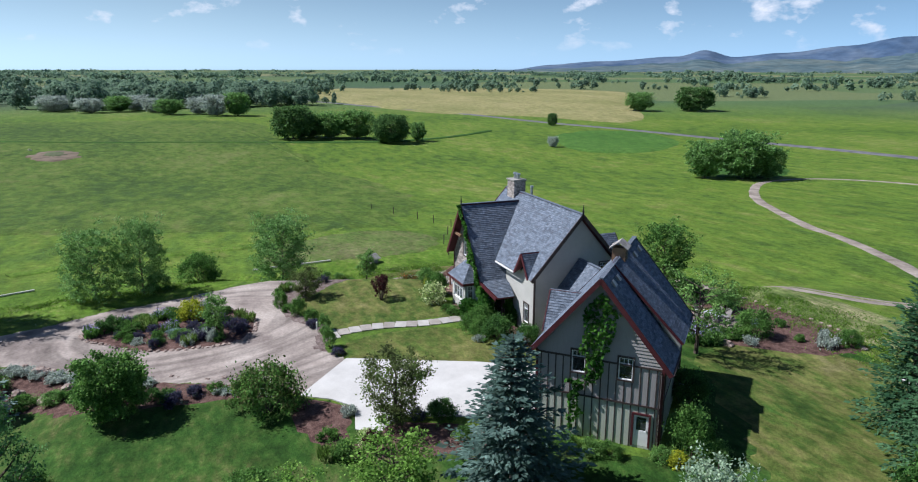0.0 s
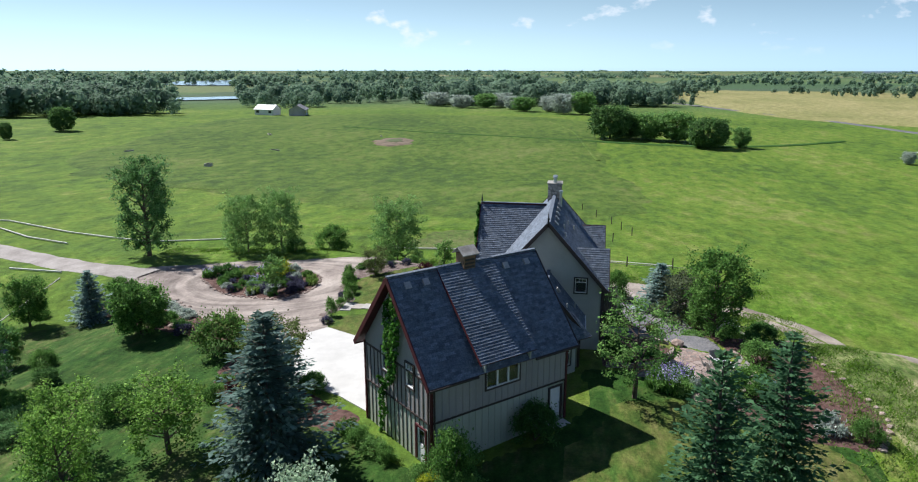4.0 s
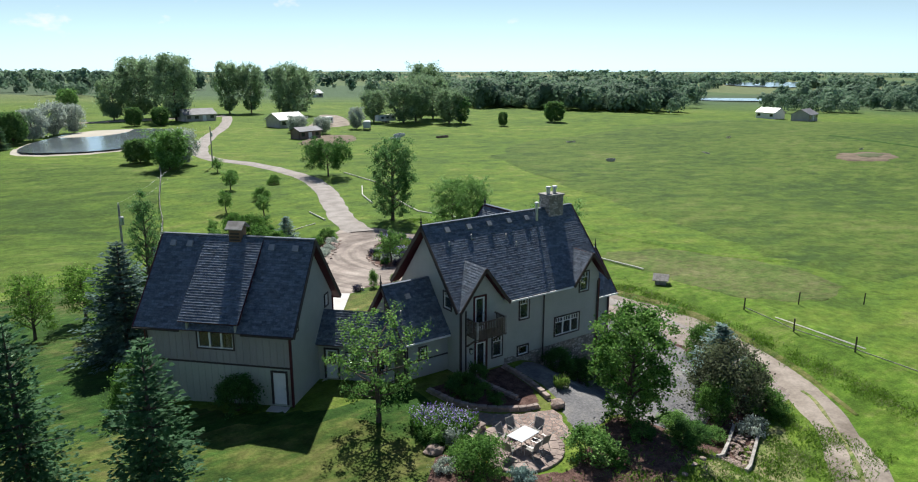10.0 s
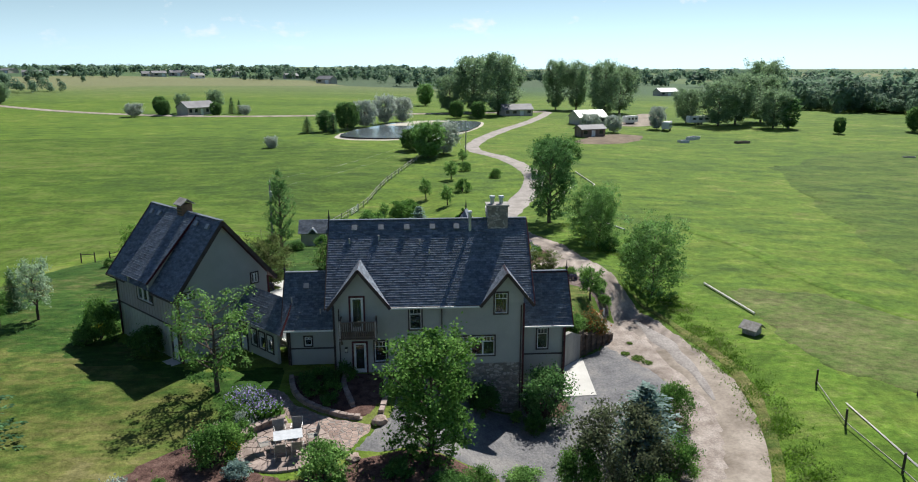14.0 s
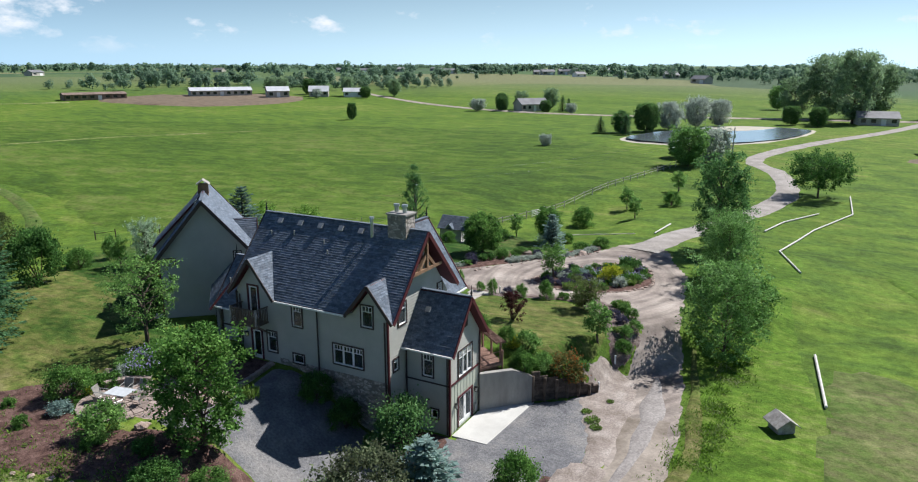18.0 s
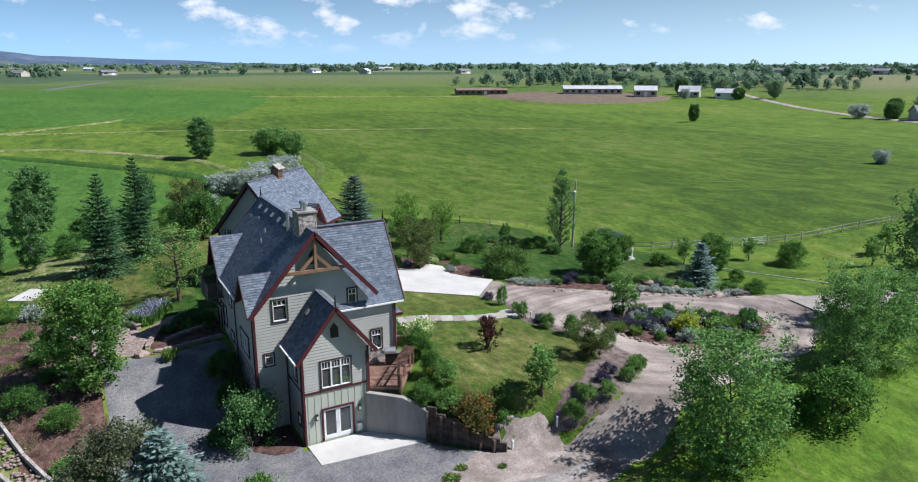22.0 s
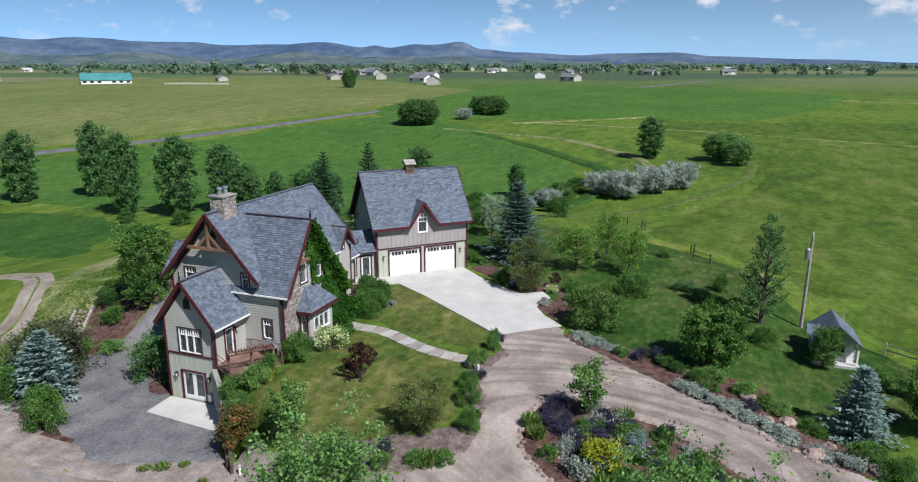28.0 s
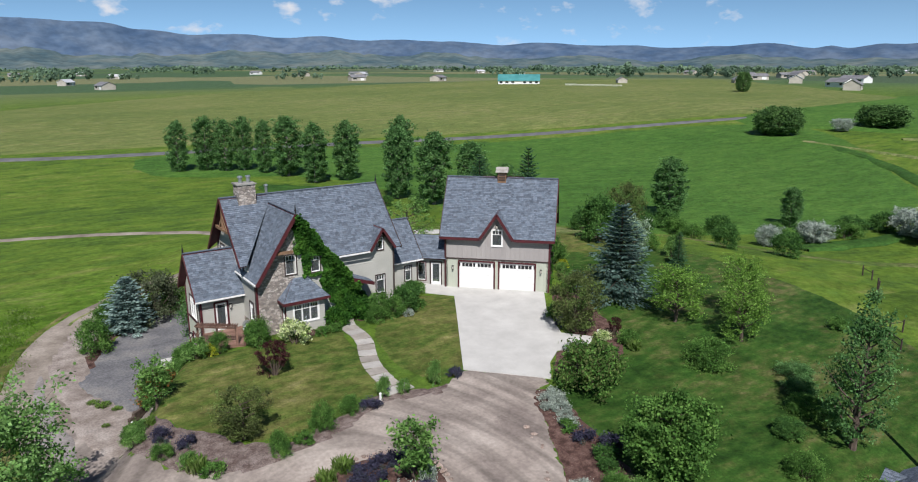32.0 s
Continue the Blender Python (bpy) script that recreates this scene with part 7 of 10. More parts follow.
def woods():
    """Far trees along the horizon, too many to count: crowns of coarse leaves on short trunks."""
    rng = np.random.default_rng(5)
    # bearing from, to (degrees), nearest, farthest (m), how many, height from, to
    belts = [(-9, 25, 470, 900, 300, 9, 17), (-45, -9, 700, 2600, 330, 8, 15), (24, 40, 380, 1500, 230, 9, 16), (38, 56, 330, 470, 330, 13, 18), (-5, 40, 900, 3000, 420, 10, 18), (40, 92, 500, 2600, 380, 12, 22),
             (84, 118, 700, 2600, 380, 9, 16), (100, 152, 800, 2600, 330, 9, 15), (118, 146, 430, 640, 70, 7, 13), (146, 215, 900, 3300, 340, 9, 15), (160, 206, 620, 1300, 70, 7, 12), (205, 300, 700, 3300, 520, 8, 16), (-60, -40, 600, 3000, 160, 9, 15), (0, 360, 1700, 4100, 2600, 7, 13), (119, 149, 430, 500, 40, 8, 13), (-6.5, 13, 455, 600, 240, 11, 18)]
    P, S, N = [], [], []
    for a0, a1, r0, r1, n, h0, h1 in belts:
        # groves: loose rows of touching crowns, reaching to the ground
        while n > 0:
            a, r = math.radians(rng.uniform(a0, a1)), r0 + (r1 - r0) * rng.uniform() ** 1.2
            count = int(rng.integers(3, 9) * (1.0 if r < 900 else 1.8))
            n -= count * 0.62
            th = a + 1.57 + rng.normal() * 0.35
            for q in range(count):
                s = (q - count / 2) * rng.uniform(5, 9)
                x, y = r * math.cos(a) + s * math.cos(th) + rng.normal() * 4, r * math.sin(a) + s * math.sin(th) + rng.normal() * 4
                h = rng.uniform(h0, h1) * rng.uniform(0.4, 1.15)
                w = h * (rng.uniform(0.75, 1.3) if r < 1500 else rng.uniform(1.8, 3.6))
                m = 340 if r < 560 else (170 if r < 800 else (64 if r < 1500 else 18))
                if 28.5 < math.degrees(math.atan2(y + 22, x + 47)) < 33.6 and 330 < r < 1150:
                    continue
                # several rounded lobes make up one crown
                lobes = unit(rng.normal(size=(7, 3))) * rng.uniform(0.25, 0.62, 7)[:, None]
                pick = rng.integers(0, 7, m)
                d = unit(rng.normal(size=(m, 3)) + np.array([0, 0, 0.35]))
                k = rng.uniform(0.36, 0.5, m)[:, None]
                P.append(np.array([x, y, ground(x, y) + h * 0.48]) + (lobes[pick] + d * k) * np.array([w / 2, w / 2, h * 0.52]))
                N.append(d)
                S.append(np.full(m, h * (0.078 if r < 560 else (0.12 if r < 800 else (0.2 if r < 1500 else 0.38)))))
    P, S = np.concatenate(P), np.concatenate(S)
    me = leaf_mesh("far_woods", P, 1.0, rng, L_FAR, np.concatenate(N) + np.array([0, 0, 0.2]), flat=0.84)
    v = np.zeros(len(me.vertices) * 3, np.float32)
    me.vertices.foreach_get("co", v)
    v = v.reshape(-1, 4, 3)
    c = P[:, None, :]
    v = c + (v - c) * S[:, None, None]
    me.vertices.foreach_set("co", v.astype(np.float32).ravel())
    me.update()
    tagged(new("far_woods", me), "belts of grey-green trees along the horizon, pale with haze", "woods", kind="stuff")


woods()


# ---- beds ----
def scatter(spots):
    for kind, x, y, *size in spots:
        plant(kind, x, y, *size)


scatter([
    # weeds on the bare dirt
    ("tuft", 18.6, -2.2, 1.0, 0.25), ("tuft", 19.1, -3.0, 0.8, 0.2), ("tuft", 17.9, -1.2, 0.7, 0.2), ("tuft", 18.9, 0.9, 0.5, 0.2),
    # front lawn and its bed
    ("red_bush", 9.5, 5.6, 2.4, 2.2), ("cream_bush", 6.6, 1.7, 2.3, 1.9), ("green_bush", 8.8, 0.6, 1.9, 2.2), ("sapling", 16.6, 5.2, 2.1, 3.1), ("bronze", 13.5, 11.6, 3.2, 2.8, "low bronze-green shrub tree at the edge of the front lawn"), ("green_bush", 9.5, 12.9, 1.4, 1.7),
    ("green_bush", 12.4, 14.0, 1.2, 1.5), ("light_bush", 1.4, 11.9, 1.0, 1.8), ("light_bush", 4.9, 11.6, 1.0, 1.5), ("green_bush", 7.4, 12.2, 1.3, 1.2), ("green_bush", 18.2, 6.5, 1.4, 1.2), ("light_bush", 18.4, 8.8, 1.2, 1.0),
    ("green_bush", 17.6, 11.2, 1.2, 0.9), ("lavender", 17.2, 9.4, 1.2, 0.7), ("light_bush", 16.6, 12.6, 1.1, 0.9), ("lavender", 6.2, 12.4), ("light_bush", 3.6, 11.8, 0.9, 1.0), ("green_mound", 15.8, 13.8), ("light_bush", 18.0, 7.6, 1.2, 1.0), ("lavender", 16.2, 10.8, 1.1, 0.7),
    ("lavender", -0.3, 11.6, 1.1, 0.6), ("green_mound", 10.9, 13.6), ("tuft", 17.4, 7.4, 0.7, 0.5), ("tuft", 16.4, 13.2),
    # terrace above the timber wall
    ("orange_bush", 15.6, 1.0, 2.8, 2.2), ("green_bush", 13.3, -1.2, 1.9, 1.6), ("light_bush", 12.9, 0.3, 1.9, 1.5), ("yellow_bush", 12.0, 0.3, 1.1, 0.9), ("light_bush", 14.2, 0.0, 1.7, 1.3), ("green_mound", 16.4, 2.5, 1.1, 0.7), ("green_bush", 11.4, 0.2, 1.4, 1.7), ("dark_bush", 8.9, 0.3, 1.6, 1.9),
    # along the house front
    ("ivy_bush", 0.4, -0.3, 2.2, 1.9), ("ivy_bush", 2.6, 0.1, 2.0, 1.5),
    ("dark_bush", -3.4, 0.2, 2.6, 2.2), ("green_bush", -0.9, 0.4, 2.2, 2.2), ("green_bush", -1.9, 0.9, 1.8, 1.7), ("dark_bush", -5.0, -1.6, 2.0, 1.9), ("green_bush", -0.2, 1.2, 1.6, 1.5), ("silver_mound", -3.0, 1.5, 1.0, 0.5), ("light_bush", -6.6, -2.8, 1.0, 1.2), ("green_mound", -4.6, 0.2), ("green_mound", 4.2, 1.3), ("green_mound", 3.2, 1.2),
    # island bed
    ("sapling", 7.6, 19.6, 2.3, 3.5), ("yellow_bush", 13.0, 21.4, 2.5, 2.0), ("lavender", 7.6, 18.2), ("lavender", 8.6, 17.6), ("lavender", 9.8, 17.9), ("lavender", 9.2, 18.8), ("lavender", 10.4, 18.8), ("lavender", 11.0, 19.6), ("lavender", 8.8, 20.4), ("lavender", 9.8, 20.6), ("lavender", 10.6, 21.4),
    ("silver_mound", 8.0, 21.2, 1.6, 0.7), ("light_bush", 9.0, 22.4, 1.8, 0.9), ("blue_mound", 9.6, 22.8, 1.5, 0.8), ("lavender", 12.2, 20.2), ("silver_mound", 14.0, 20.4, 1.7, 1.0), ("green_mound", 13.0, 18.6), ("tuft", 11.4, 17.6), ("tuft", 10.2, 17.0), ("tuft", 12.6, 24.8, 1.4, 0.9), ("tuft", 13.4, 25.4, 1.5, 1.0), ("green_mound", 12.2, 26.0, 1.6, 0.9),
    ("lavender", 11.4, 24.4), ("lavender", 14.4, 26.6), ("dark_mound", 13.6, 27.6, 1.8, 1.2), ("dark_mound", 12.8, 28.4, 1.6, 1.2), ("green_mound", 14.8, 23.2, 1.8, 0.9), ("dark_mound", 14.0, 22.8, 1.5, 0.8), ("silver_mound", 15.2, 25.0), ("green_mound", 11.0, 26.8), ("iris", 12.4, 29.0), ("green_mound", 7.0, 19.6), ("tuft", 7.4, 21.8), ("green_mound", 10.0, 26.2), ("dark_mound", 8.4, 24.2), ("silver_mound", 9.4, 25.6), ("iris", 11.2, 23.2, 1.4, 0.8),
    # bed along the drive
    ("silver_mound", -3.4, 17.2), ("silver_mound", -2.8, 18.0), ("lavender", -2.9, 22.8, 1.6, 0.9), ("lavender", -2.2, 21.6, 1.4, 0.8), ("silver_mound", 1.4, 24.8), ("silver_mound", 2.2, 26.2), ("silver_mound", 3.0, 27.4), ("green_mound", 0.6, 26.4), ("green_bush", -0.4, 25.6, 1.5, 1.0), ("light_bush", 0.6, 28.4, 1.5, 0.9), ("silver_mound", 3.8, 28.6),
    ("silver_mound", 5.0, 30.6), ("silver_mound", 6.2, 32.2), ("silver_mound", 7.0, 33.6), ("green_mound", 1.2, 29.6), ("green_bush", 5.6, 34.8, 2.2, 1.2), ("green_bush", 7.6, 36.0, 2.2, 1.3), ("dark_mound", -1.4, 24.2), ("lavender", 2.4, 28.8), ("green_mound", -2.2, 20.2),
    # bed beside the concrete
    ("dark_bush", -12.6, 8.0, 2.0, 1.4), ("lavender", -11.9, 9.2, 1.0, 0.8), ("cream_bush", -12.9, 12.6, 1.2, 0.8), ("red_bush", -14.2, 12.6, 1.2, 1.4), ("green_bush", -14.0, 14.0, 1.7, 1.1), ("light_bush", -15.4, 7.6, 1.4, 1.0), ("silver_mound", -9.4, 12.8, 1.2, 0.6), ("green_mound", -11.6, 14.6), ("tuft", -13.6, 15.0),
    # patio surroundings
    ("green_bush", -9.0, -19.2, 3.0, 2.3), ("blue_mound", -7.7, -20.6, 1.4, 0.8), ("light_bush", -3.5, -21.0, 2.9, 1.9), ("green_mound", -11.2, -21.6, 0.9, 0.6), ("green_mound", -8.2, -22.6, 1.0, 0.7), ("iris", -9.0, -13.5), ("iris", -8.5, -13.9), ("iris", -8.0, -14.2), ("iris", -7.6, -14.6), ("iris", -7.1, -15.0), ("iris", -8.4, -14.8), ("iris", -7.7, -15.3), ("iris", -9.2, -14.3), ("light_bush", -9.2, -15.0, 1.8, 1.1), ("silver_mound", -8.5, -15.8, 1.5, 0.8), ("green_mound", -8.4, -16.8, 1.6, 0.9), ("green_mound", -9.0, -17.4, 1.5, 0.9), ("silver_mound", -10.2, -17.6, 1.2, 0.6), ("dark_mound", -5.6, -11.6, 1.5, 0.9), ("dark_mound", -5.0, -12.6, 1.4, 0.9), ("green_mound", -4.8, -11.0, 1.4, 1.0), ("dark_mound", -3.9, -13.8, 1.3, 0.7),
    ("yellow_bush", -8.4, -18.3, 0.7, 0.6), ("green_bush", 4.2, -20.6, 2.2, 1.4), ("dark_bush", 2.6, -22.6, 2.6, 1.6), ("light_bush", 7.1, -18.3, 2.3, 0.9), ("light_bush", 7.6, -20.6, 1.8, 0.9), ("silver_mound", -12.6, -22.6, 1.8, 1.1), ("green_mound", -2.6, -22.2, 1.2, 0.8), ("dark_mound", 0.4, -21.2, 1.6, 1.0), ("green_bush", -13.2, -24.4, 1.8, 1.4),
    ("dark_mound", -4.2, -11.2), ("green_mound", -4.0, -12.4), ("dark_mound", -3.3, -11.0, 1.4, 1.2), ("dark_bush", 3.4, -11.2, 2.4, 2.0), ("dark_bush", 5.6, -11.2, 2.2, 2.2), ("dark_bush", 8.6, -12.6, 1.6, 1.2), ("light_bush", 7.6, -11.4, 0.9, 0.9), ("tuft", 0.9, -14.2), ("green_bush", 15.8, -18.0, 2.4, 2.6), ("green_bush", 13.6, -20.6, 2.6, 1.8), ("silver_mound", 10.4, -21.6, 1.8, 1.0),
    # foot of the garage
    ("green_bush", -18.6, 3.0, 1.5, 1.0), ("light_bush", -19.4, 2.0, 1.6, 0.9), ("green_bush", -20.1, 1.2, 1.3, 0.9), ("green_mound", -17.6, 4.0, 1.4, 0.8), ("light_bush", -21.4, -1.0, 1.2, 0.9), ("yellow_bush", -22.2, -1.6, 1.2, 0.9), ("light_bush", -22.6, -3.4, 1.8, 1.4),
    # lawn towards the field
    ("grey_bush", -19.8, 23.6, 2.6, 1.1), ("grey_bush", -18.0, 25.0, 2.4, 1.2), ("green_bush", -15.9, 26.4, 2.2, 1.2), ("dark_bush", -12.4, 27.4, 2.0, 1.1), ("green_bush", -30.6, 20.7, 1.6, 1.0),
    ("green_bush", -9.6, 30.0, 2.0, 1.6), ("green_bush", -16.0, 28.0, 2.2, 1.2), ("sapling", -5.0, 40.0, 1.8, 3.0), ("sapling", -3.0, 48.2, 1.7, 2.6), ("green_bush", 0.6, 50.8, 3.3, 3.1), ("green_bush", 2.0, 40.2, 1.6, 1.4), ("sapling", 6.6, 56.0, 2.2, 3.0), ("green_bush", 9.8, 66.0, 2.8, 2.4), ("sapling", 8.4, 78, 2.6, 3.6), ("green_bush", 11.8, 88, 2.6, 2.0), ("sapling", 12, 98, 2.2, 3.0), ("green_bush", 17.0, 80, 2.4, 1.8), ("sapling", 3.4, 64.0, 2.2, 3.4)])


BR = random.Random(31)
for k in range(34):
    # dense purple planting in the island, greens and silver between
    a, r = BR.uniform(0, 6.283), BR.uniform(0.1, 1.0) ** 0.5
    x, y = 11.0 + 3.9 * r * math.cos(a) + 0.35 * (5.2 * r * math.sin(a)), 22.6 + 5.2 * r * math.sin(a)
    kind = BR.choice(("lavender", "lavender", "green_mound", "silver_mound", "dark_mound", "lavender")) if x < 12.0 else BR.choice(("green_mound", "iris", "tuft", "dark_mound", "silver_mound"))
    plant(kind, x, y, BR.uniform(0.9, 1.5), BR.uniform(0.5, 0.9))
for x, y in curve([(1.4, 24.2), (2.9, 26.6), (4.6, 29.1), (5.6, 30.6)], False, 3) + [(7.3, 33.0), (7.8, 33.6)]:
    plant("silver_mound", x - 0.4 + BR.uniform(-0.2, 0.2), y + 0.2 + BR.uniform(-0.2, 0.2), BR.uniform(1.3, 1.9), BR.uniform(0.35, 0.55))
for x, y in curve([(-4.2, 16.8), (-3.4, 18.4), (-2.6, 20.0)], False, 3):
    plant("silver_mound", x, y, BR.uniform(1.0, 1.5), BR.uniform(0.3, 0.45))
for x, y in ((0.2, 28.6), (1.6, 30.4), (-1.0, 26.6), (2.6, 32.4), (-2.0, 23.4)):
    plant(BR.choice(("green_bush", "light_bush", "dark_mound")), x, y, BR.uniform(1.3, 1.9), BR.uniform(0.7, 1.1))


def verge_grass():
    """Tall loose grass along the lane, joined: no one could count it."""
    rng = np.random.default_rng(11)
    P, kind = [], []
    while len(P) < 52000:
        q = rng.uniform()
        if q < 0.4:
            y = rng.uniform(-28, 40)
            mid = 25.3 + 0.3 * math.sin(y * 0.2) - max(0.0, y - 14) * 0.12 - max(0.0, -y - 8) * 0.22
            x = mid + rng.normal() * 0.75
        else:
            x = rng.uniform(-36, 15)
            mid = -27.6 + 0.12 * max(0.0, x + 8) - 0.05 * max(0.0, -x - 14)
            y = mid + rng.normal() * 2.3
            if x > -4 and y < mid - 3.4:
                continue
        # tufts: thick in some places, thin in others
        tuft = noise.noise(Vector((x * 0.55, y * 0.55, 4.0)))
        if tuft < rng.uniform(-0.5, 0.35):
            continue
        P.append((x, y, ground(x, y) + rng.uniform(0.02, 0.1) + 0.1 * max(0.0, tuft)))
        kind.append(rng.uniform() < (0.5 if q < 0.4 else 0.55))
    P, kind = np.array(P), np.array(kind)
    for sel, mat, label in ((~kind, L_VERGE, "tall bright green grass along the lane"), (kind, L_GRASS, "pale seed heads in the rough grass along the lane")):
        Q = P[sel]
        tan = np.stack([rng.normal(size=len(Q)) * 0.75, rng.normal(size=len(Q)) * 0.75, np.full(len(Q), 0.8)], 1)
        me = leaf_mesh("tall_grass", Q, 0.055, rng, mat, rng.normal(size=(len(Q), 3)) + np.array([0, 0, 1.5]), tan, flat=0.85, long=5.0)
        tagged(new("tall_grass", me), label, "grass", kind="stuff")


verge_grass()


# ---- house details ----
def shape_box(name, parent, mat, *dims, label=""):
    bm = bmesh.new()
    box(bm, *dims)
    return part(name, bm, mat, parent, label)


# bay window under its own hipped roof
wall(house, "bay_wall", (0, 0.0), (-1, 0), [(-6.37, -0.7), (-3.46, -0.7), (-3.46, 2.5), (-6.37, 2.5)], [(-5.85, -3.98, 0.85, 2.2)], M_SIDING)
wall(house, "bay_wall", (3.46, 0), (0, -1), [(0.0, -0.7), (0.9, -0.7), (0.9, 2.5), (0.0, 2.5)], [(0.22, 0.68, 0.85, 2.2)], M_SIDING)
wall(house, "bay_wall", (6.37, 0), (0, 1), [(-0.9, -0.7), (0.0, -0.7), (0.0, 2.5), (-0.9, 2.5)], [(-0.68, -0.22, 0.85, 2.2)], M_SIDING)
window(house, (0, 0.0), (-1, 0), (-5.85, -3.98, 0.85, 2.2), sashes=3, casing=M_WHITE)
window(house, (3.46, 0), (0, -1), (0.22, 0.68, 0.85, 2.2), grid=2, casing=M_WHITE)
window(house, (6.37, 0), (0, 1), (-0.68, -0.22, 0.85, 2.2), grid=2, casing=M_TRIM)
roof_plane(house, "bay_roof", [(3.15, 0.32, 2.55), (6.68, 0.32, 2.55), (5.45, -0.86, 3.97), (4.4, -0.86, 3.97)], thick=0.1)
roof_plane(house, "bay_roof", [(3.15, -0.86, 2.55), (3.15, 0.32, 2.55), (4.4, -0.86, 3.97)], thick=0.1)
roof_plane(house, "bay_roof", [(6.68, -0.86, 2.55), (6.68, 0.32, 2.55), (5.45, -0.86, 3.97)], thick=0.1)
bars(house, "eave_board", M_TRIM, [((3.1, 0.35, 2.45), (6.73, 0.35, 2.45)), ((3.12, -0.85, 2.45), (3.12, 0.33, 2.45)), ((6.71, -0.85, 2.45), (6.71, 0.33, 2.45))], 0.05, 0.2)
# stone at the foot of the end wall by the deck
wall(house, "stone_base", (8.15, 0), (0, 1), [(-4.05, -1.0), (-0.9, -1.0), (-0.9, 0.72), (-4.05, 0.72)], [], M_VENEER, style="flat", proud=0.07, thick=0.05)
# corner boards, belt boards and gutters
bars(house, "corner_board", M_TRIM, [((8.18, -10.03, -1.5), (8.18, -10.03, 4.7)), ((8.18, -0.87, -1), (8.18, -0.87, 4.2)), ((11.33, -8.13, BZ), (11.33, -8.13, 2.7)), ((11.33, -4.07, BZ), (11.33, -4.07, 2.7))], 0.12)
bars(house, "corner_board", M_DARK, [((-3.93, -10.03, -0.5), (-3.93, -10.03, 4.8)), ((-3.93, -2.57, -0.4), (-3.93, -2.57, 4.7)), ((-7.13, -8.53, -0.4), (-7.13, -8.53, 2.9)), ((-7.13, -4.07, -0.4), (-7.13, -4.07, 2.9))], 0.12)
bars(house, "belt_board", M_DARK, [((-7.1, -8.54, 1.35), (-3.9, -8.54, 1.35)), ((8.2, -8.14, 0.36), (11.3, -8.14, 0.36))], 0.05, 0.09)
bars(house, "gutter", M_WHITE, [((-0.35, -10.42, 4.66), (5.3, -10.42, 4.66)), ((8.2, -8.62, 2.5), (11.8, -8.62, 2.5)), ((8.2, -3.58, 2.5), (11.8, -3.58, 2.5)), ((-7.5, -8.96, 2.72), (-4.0, -8.96, 2.72)), ((-7.5, -3.64, 2.72), (-4.0, -3.64, 2.72)), ((-1.5, -1.97, 4.67), (1.8, -1.97, 4.67)), ((8.42, -5.0, 4.03), (8.42, -0.3, 4.03))], 0.1, 0.1)
bars(house, "downspout", M_DARK, [((2.9, -10.12, -0.4), (2.9, -10.12, 4.6)), ((-3.6, -10.12, -0.2), (-3.6, -10.12, 4.6)), ((8.0, -10.12, -2.6), (8.0, -10.12, 4.6)), ((8.3, -8.22, -2.9), (8.3, -8.22, 2.5)), ((11.2, -8.22, -2.9), (11.2, -8.22, 2.5)), ((-7.0, -8.62, -0.2), (-7.0, -8.62, 2.7)), ((8.26, -1.0, -0.5), (8.26, -1.0, 4.0)), ((11.42, -4.2, -2.9), (11.42, -4.2, 2.4))], 0.07, 0.07)


def on_slope(parent, x, y, z, slope, towards, wide, high, name, mat):
    """A low box vent lying on a roof slope that falls towards +y or -y."""
    bm = bmesh.new()
    a = math.atan(slope)
    box(bm, -wide / 2, wide / 2, -wide / 2, wide / 2, -0.04, high * 0.6)
    box(bm, -wide * 0.6, wide * 0.6, -wide * 0.6, wide * 0.62, high * 0.6, high)
    ob = part(name, bm, mat, parent)
    ob.matrix_basis = Matrix.Translation((x, y, z)) @ Matrix.Rotation(-a * towards, 4, "X")


M_VENT = material("dull grey vent", [(0.3, 0.3, 0.3), (0.42, 0.42, 0.42)], scale=5, rough=0.5, metal=0.4)
for x in (-2.7, -0.95, 0.75, 2.45, 4.05):
    on_slope(house, x, -6.62, 8.98, 1.13, -1, 0.3, 0.15, "roof_vent", M_VENT)
for x, d in ((-3.0, 1.15), (-1.1, 1.0), (1.6, 1.25), (2.2, 1.7)):
    bm = bmesh.new()
    tube(bm, (x, -6.2 - d, 9.43 - 1.13 * d - 0.05), (x, -6.2 - d, 9.43 - 1.13 * d + 0.32), 0.05, 0.05, 8)
    part("vent_pipe", bm, M_VENT, house)
bm = bmesh.new()
tube(bm, (4.95, -6.75, 8.6), (4.95, -6.75, 9.95), 0.11, 0.11, 10)
tube(bm, (4.95, -6.75, 9.95), (4.95, -6.75, 10.08), 0.17, 0.15, 10)
part("stove_flue", bm, M_METAL, house, "tall galvanised stove flue")
for x, y, z in ((9.2, -6.95, 4.62), (-6.0, -7.0, 5.15)):
    on_slope(house, x, y, z, 1.25, -1, 0.28, 0.14, "roof_vent", M_VENT)
for x, y, z in ((-6.9, -7.7, 4.3), (-5.0, -8.2, 3.65)):
    bm = bmesh.new()
    tube(bm, (x, y, z - 0.1), (x, y, z + 0.3), 0.05, 0.05, 8)
    part("vent_pipe", bm, M_VENT, house)
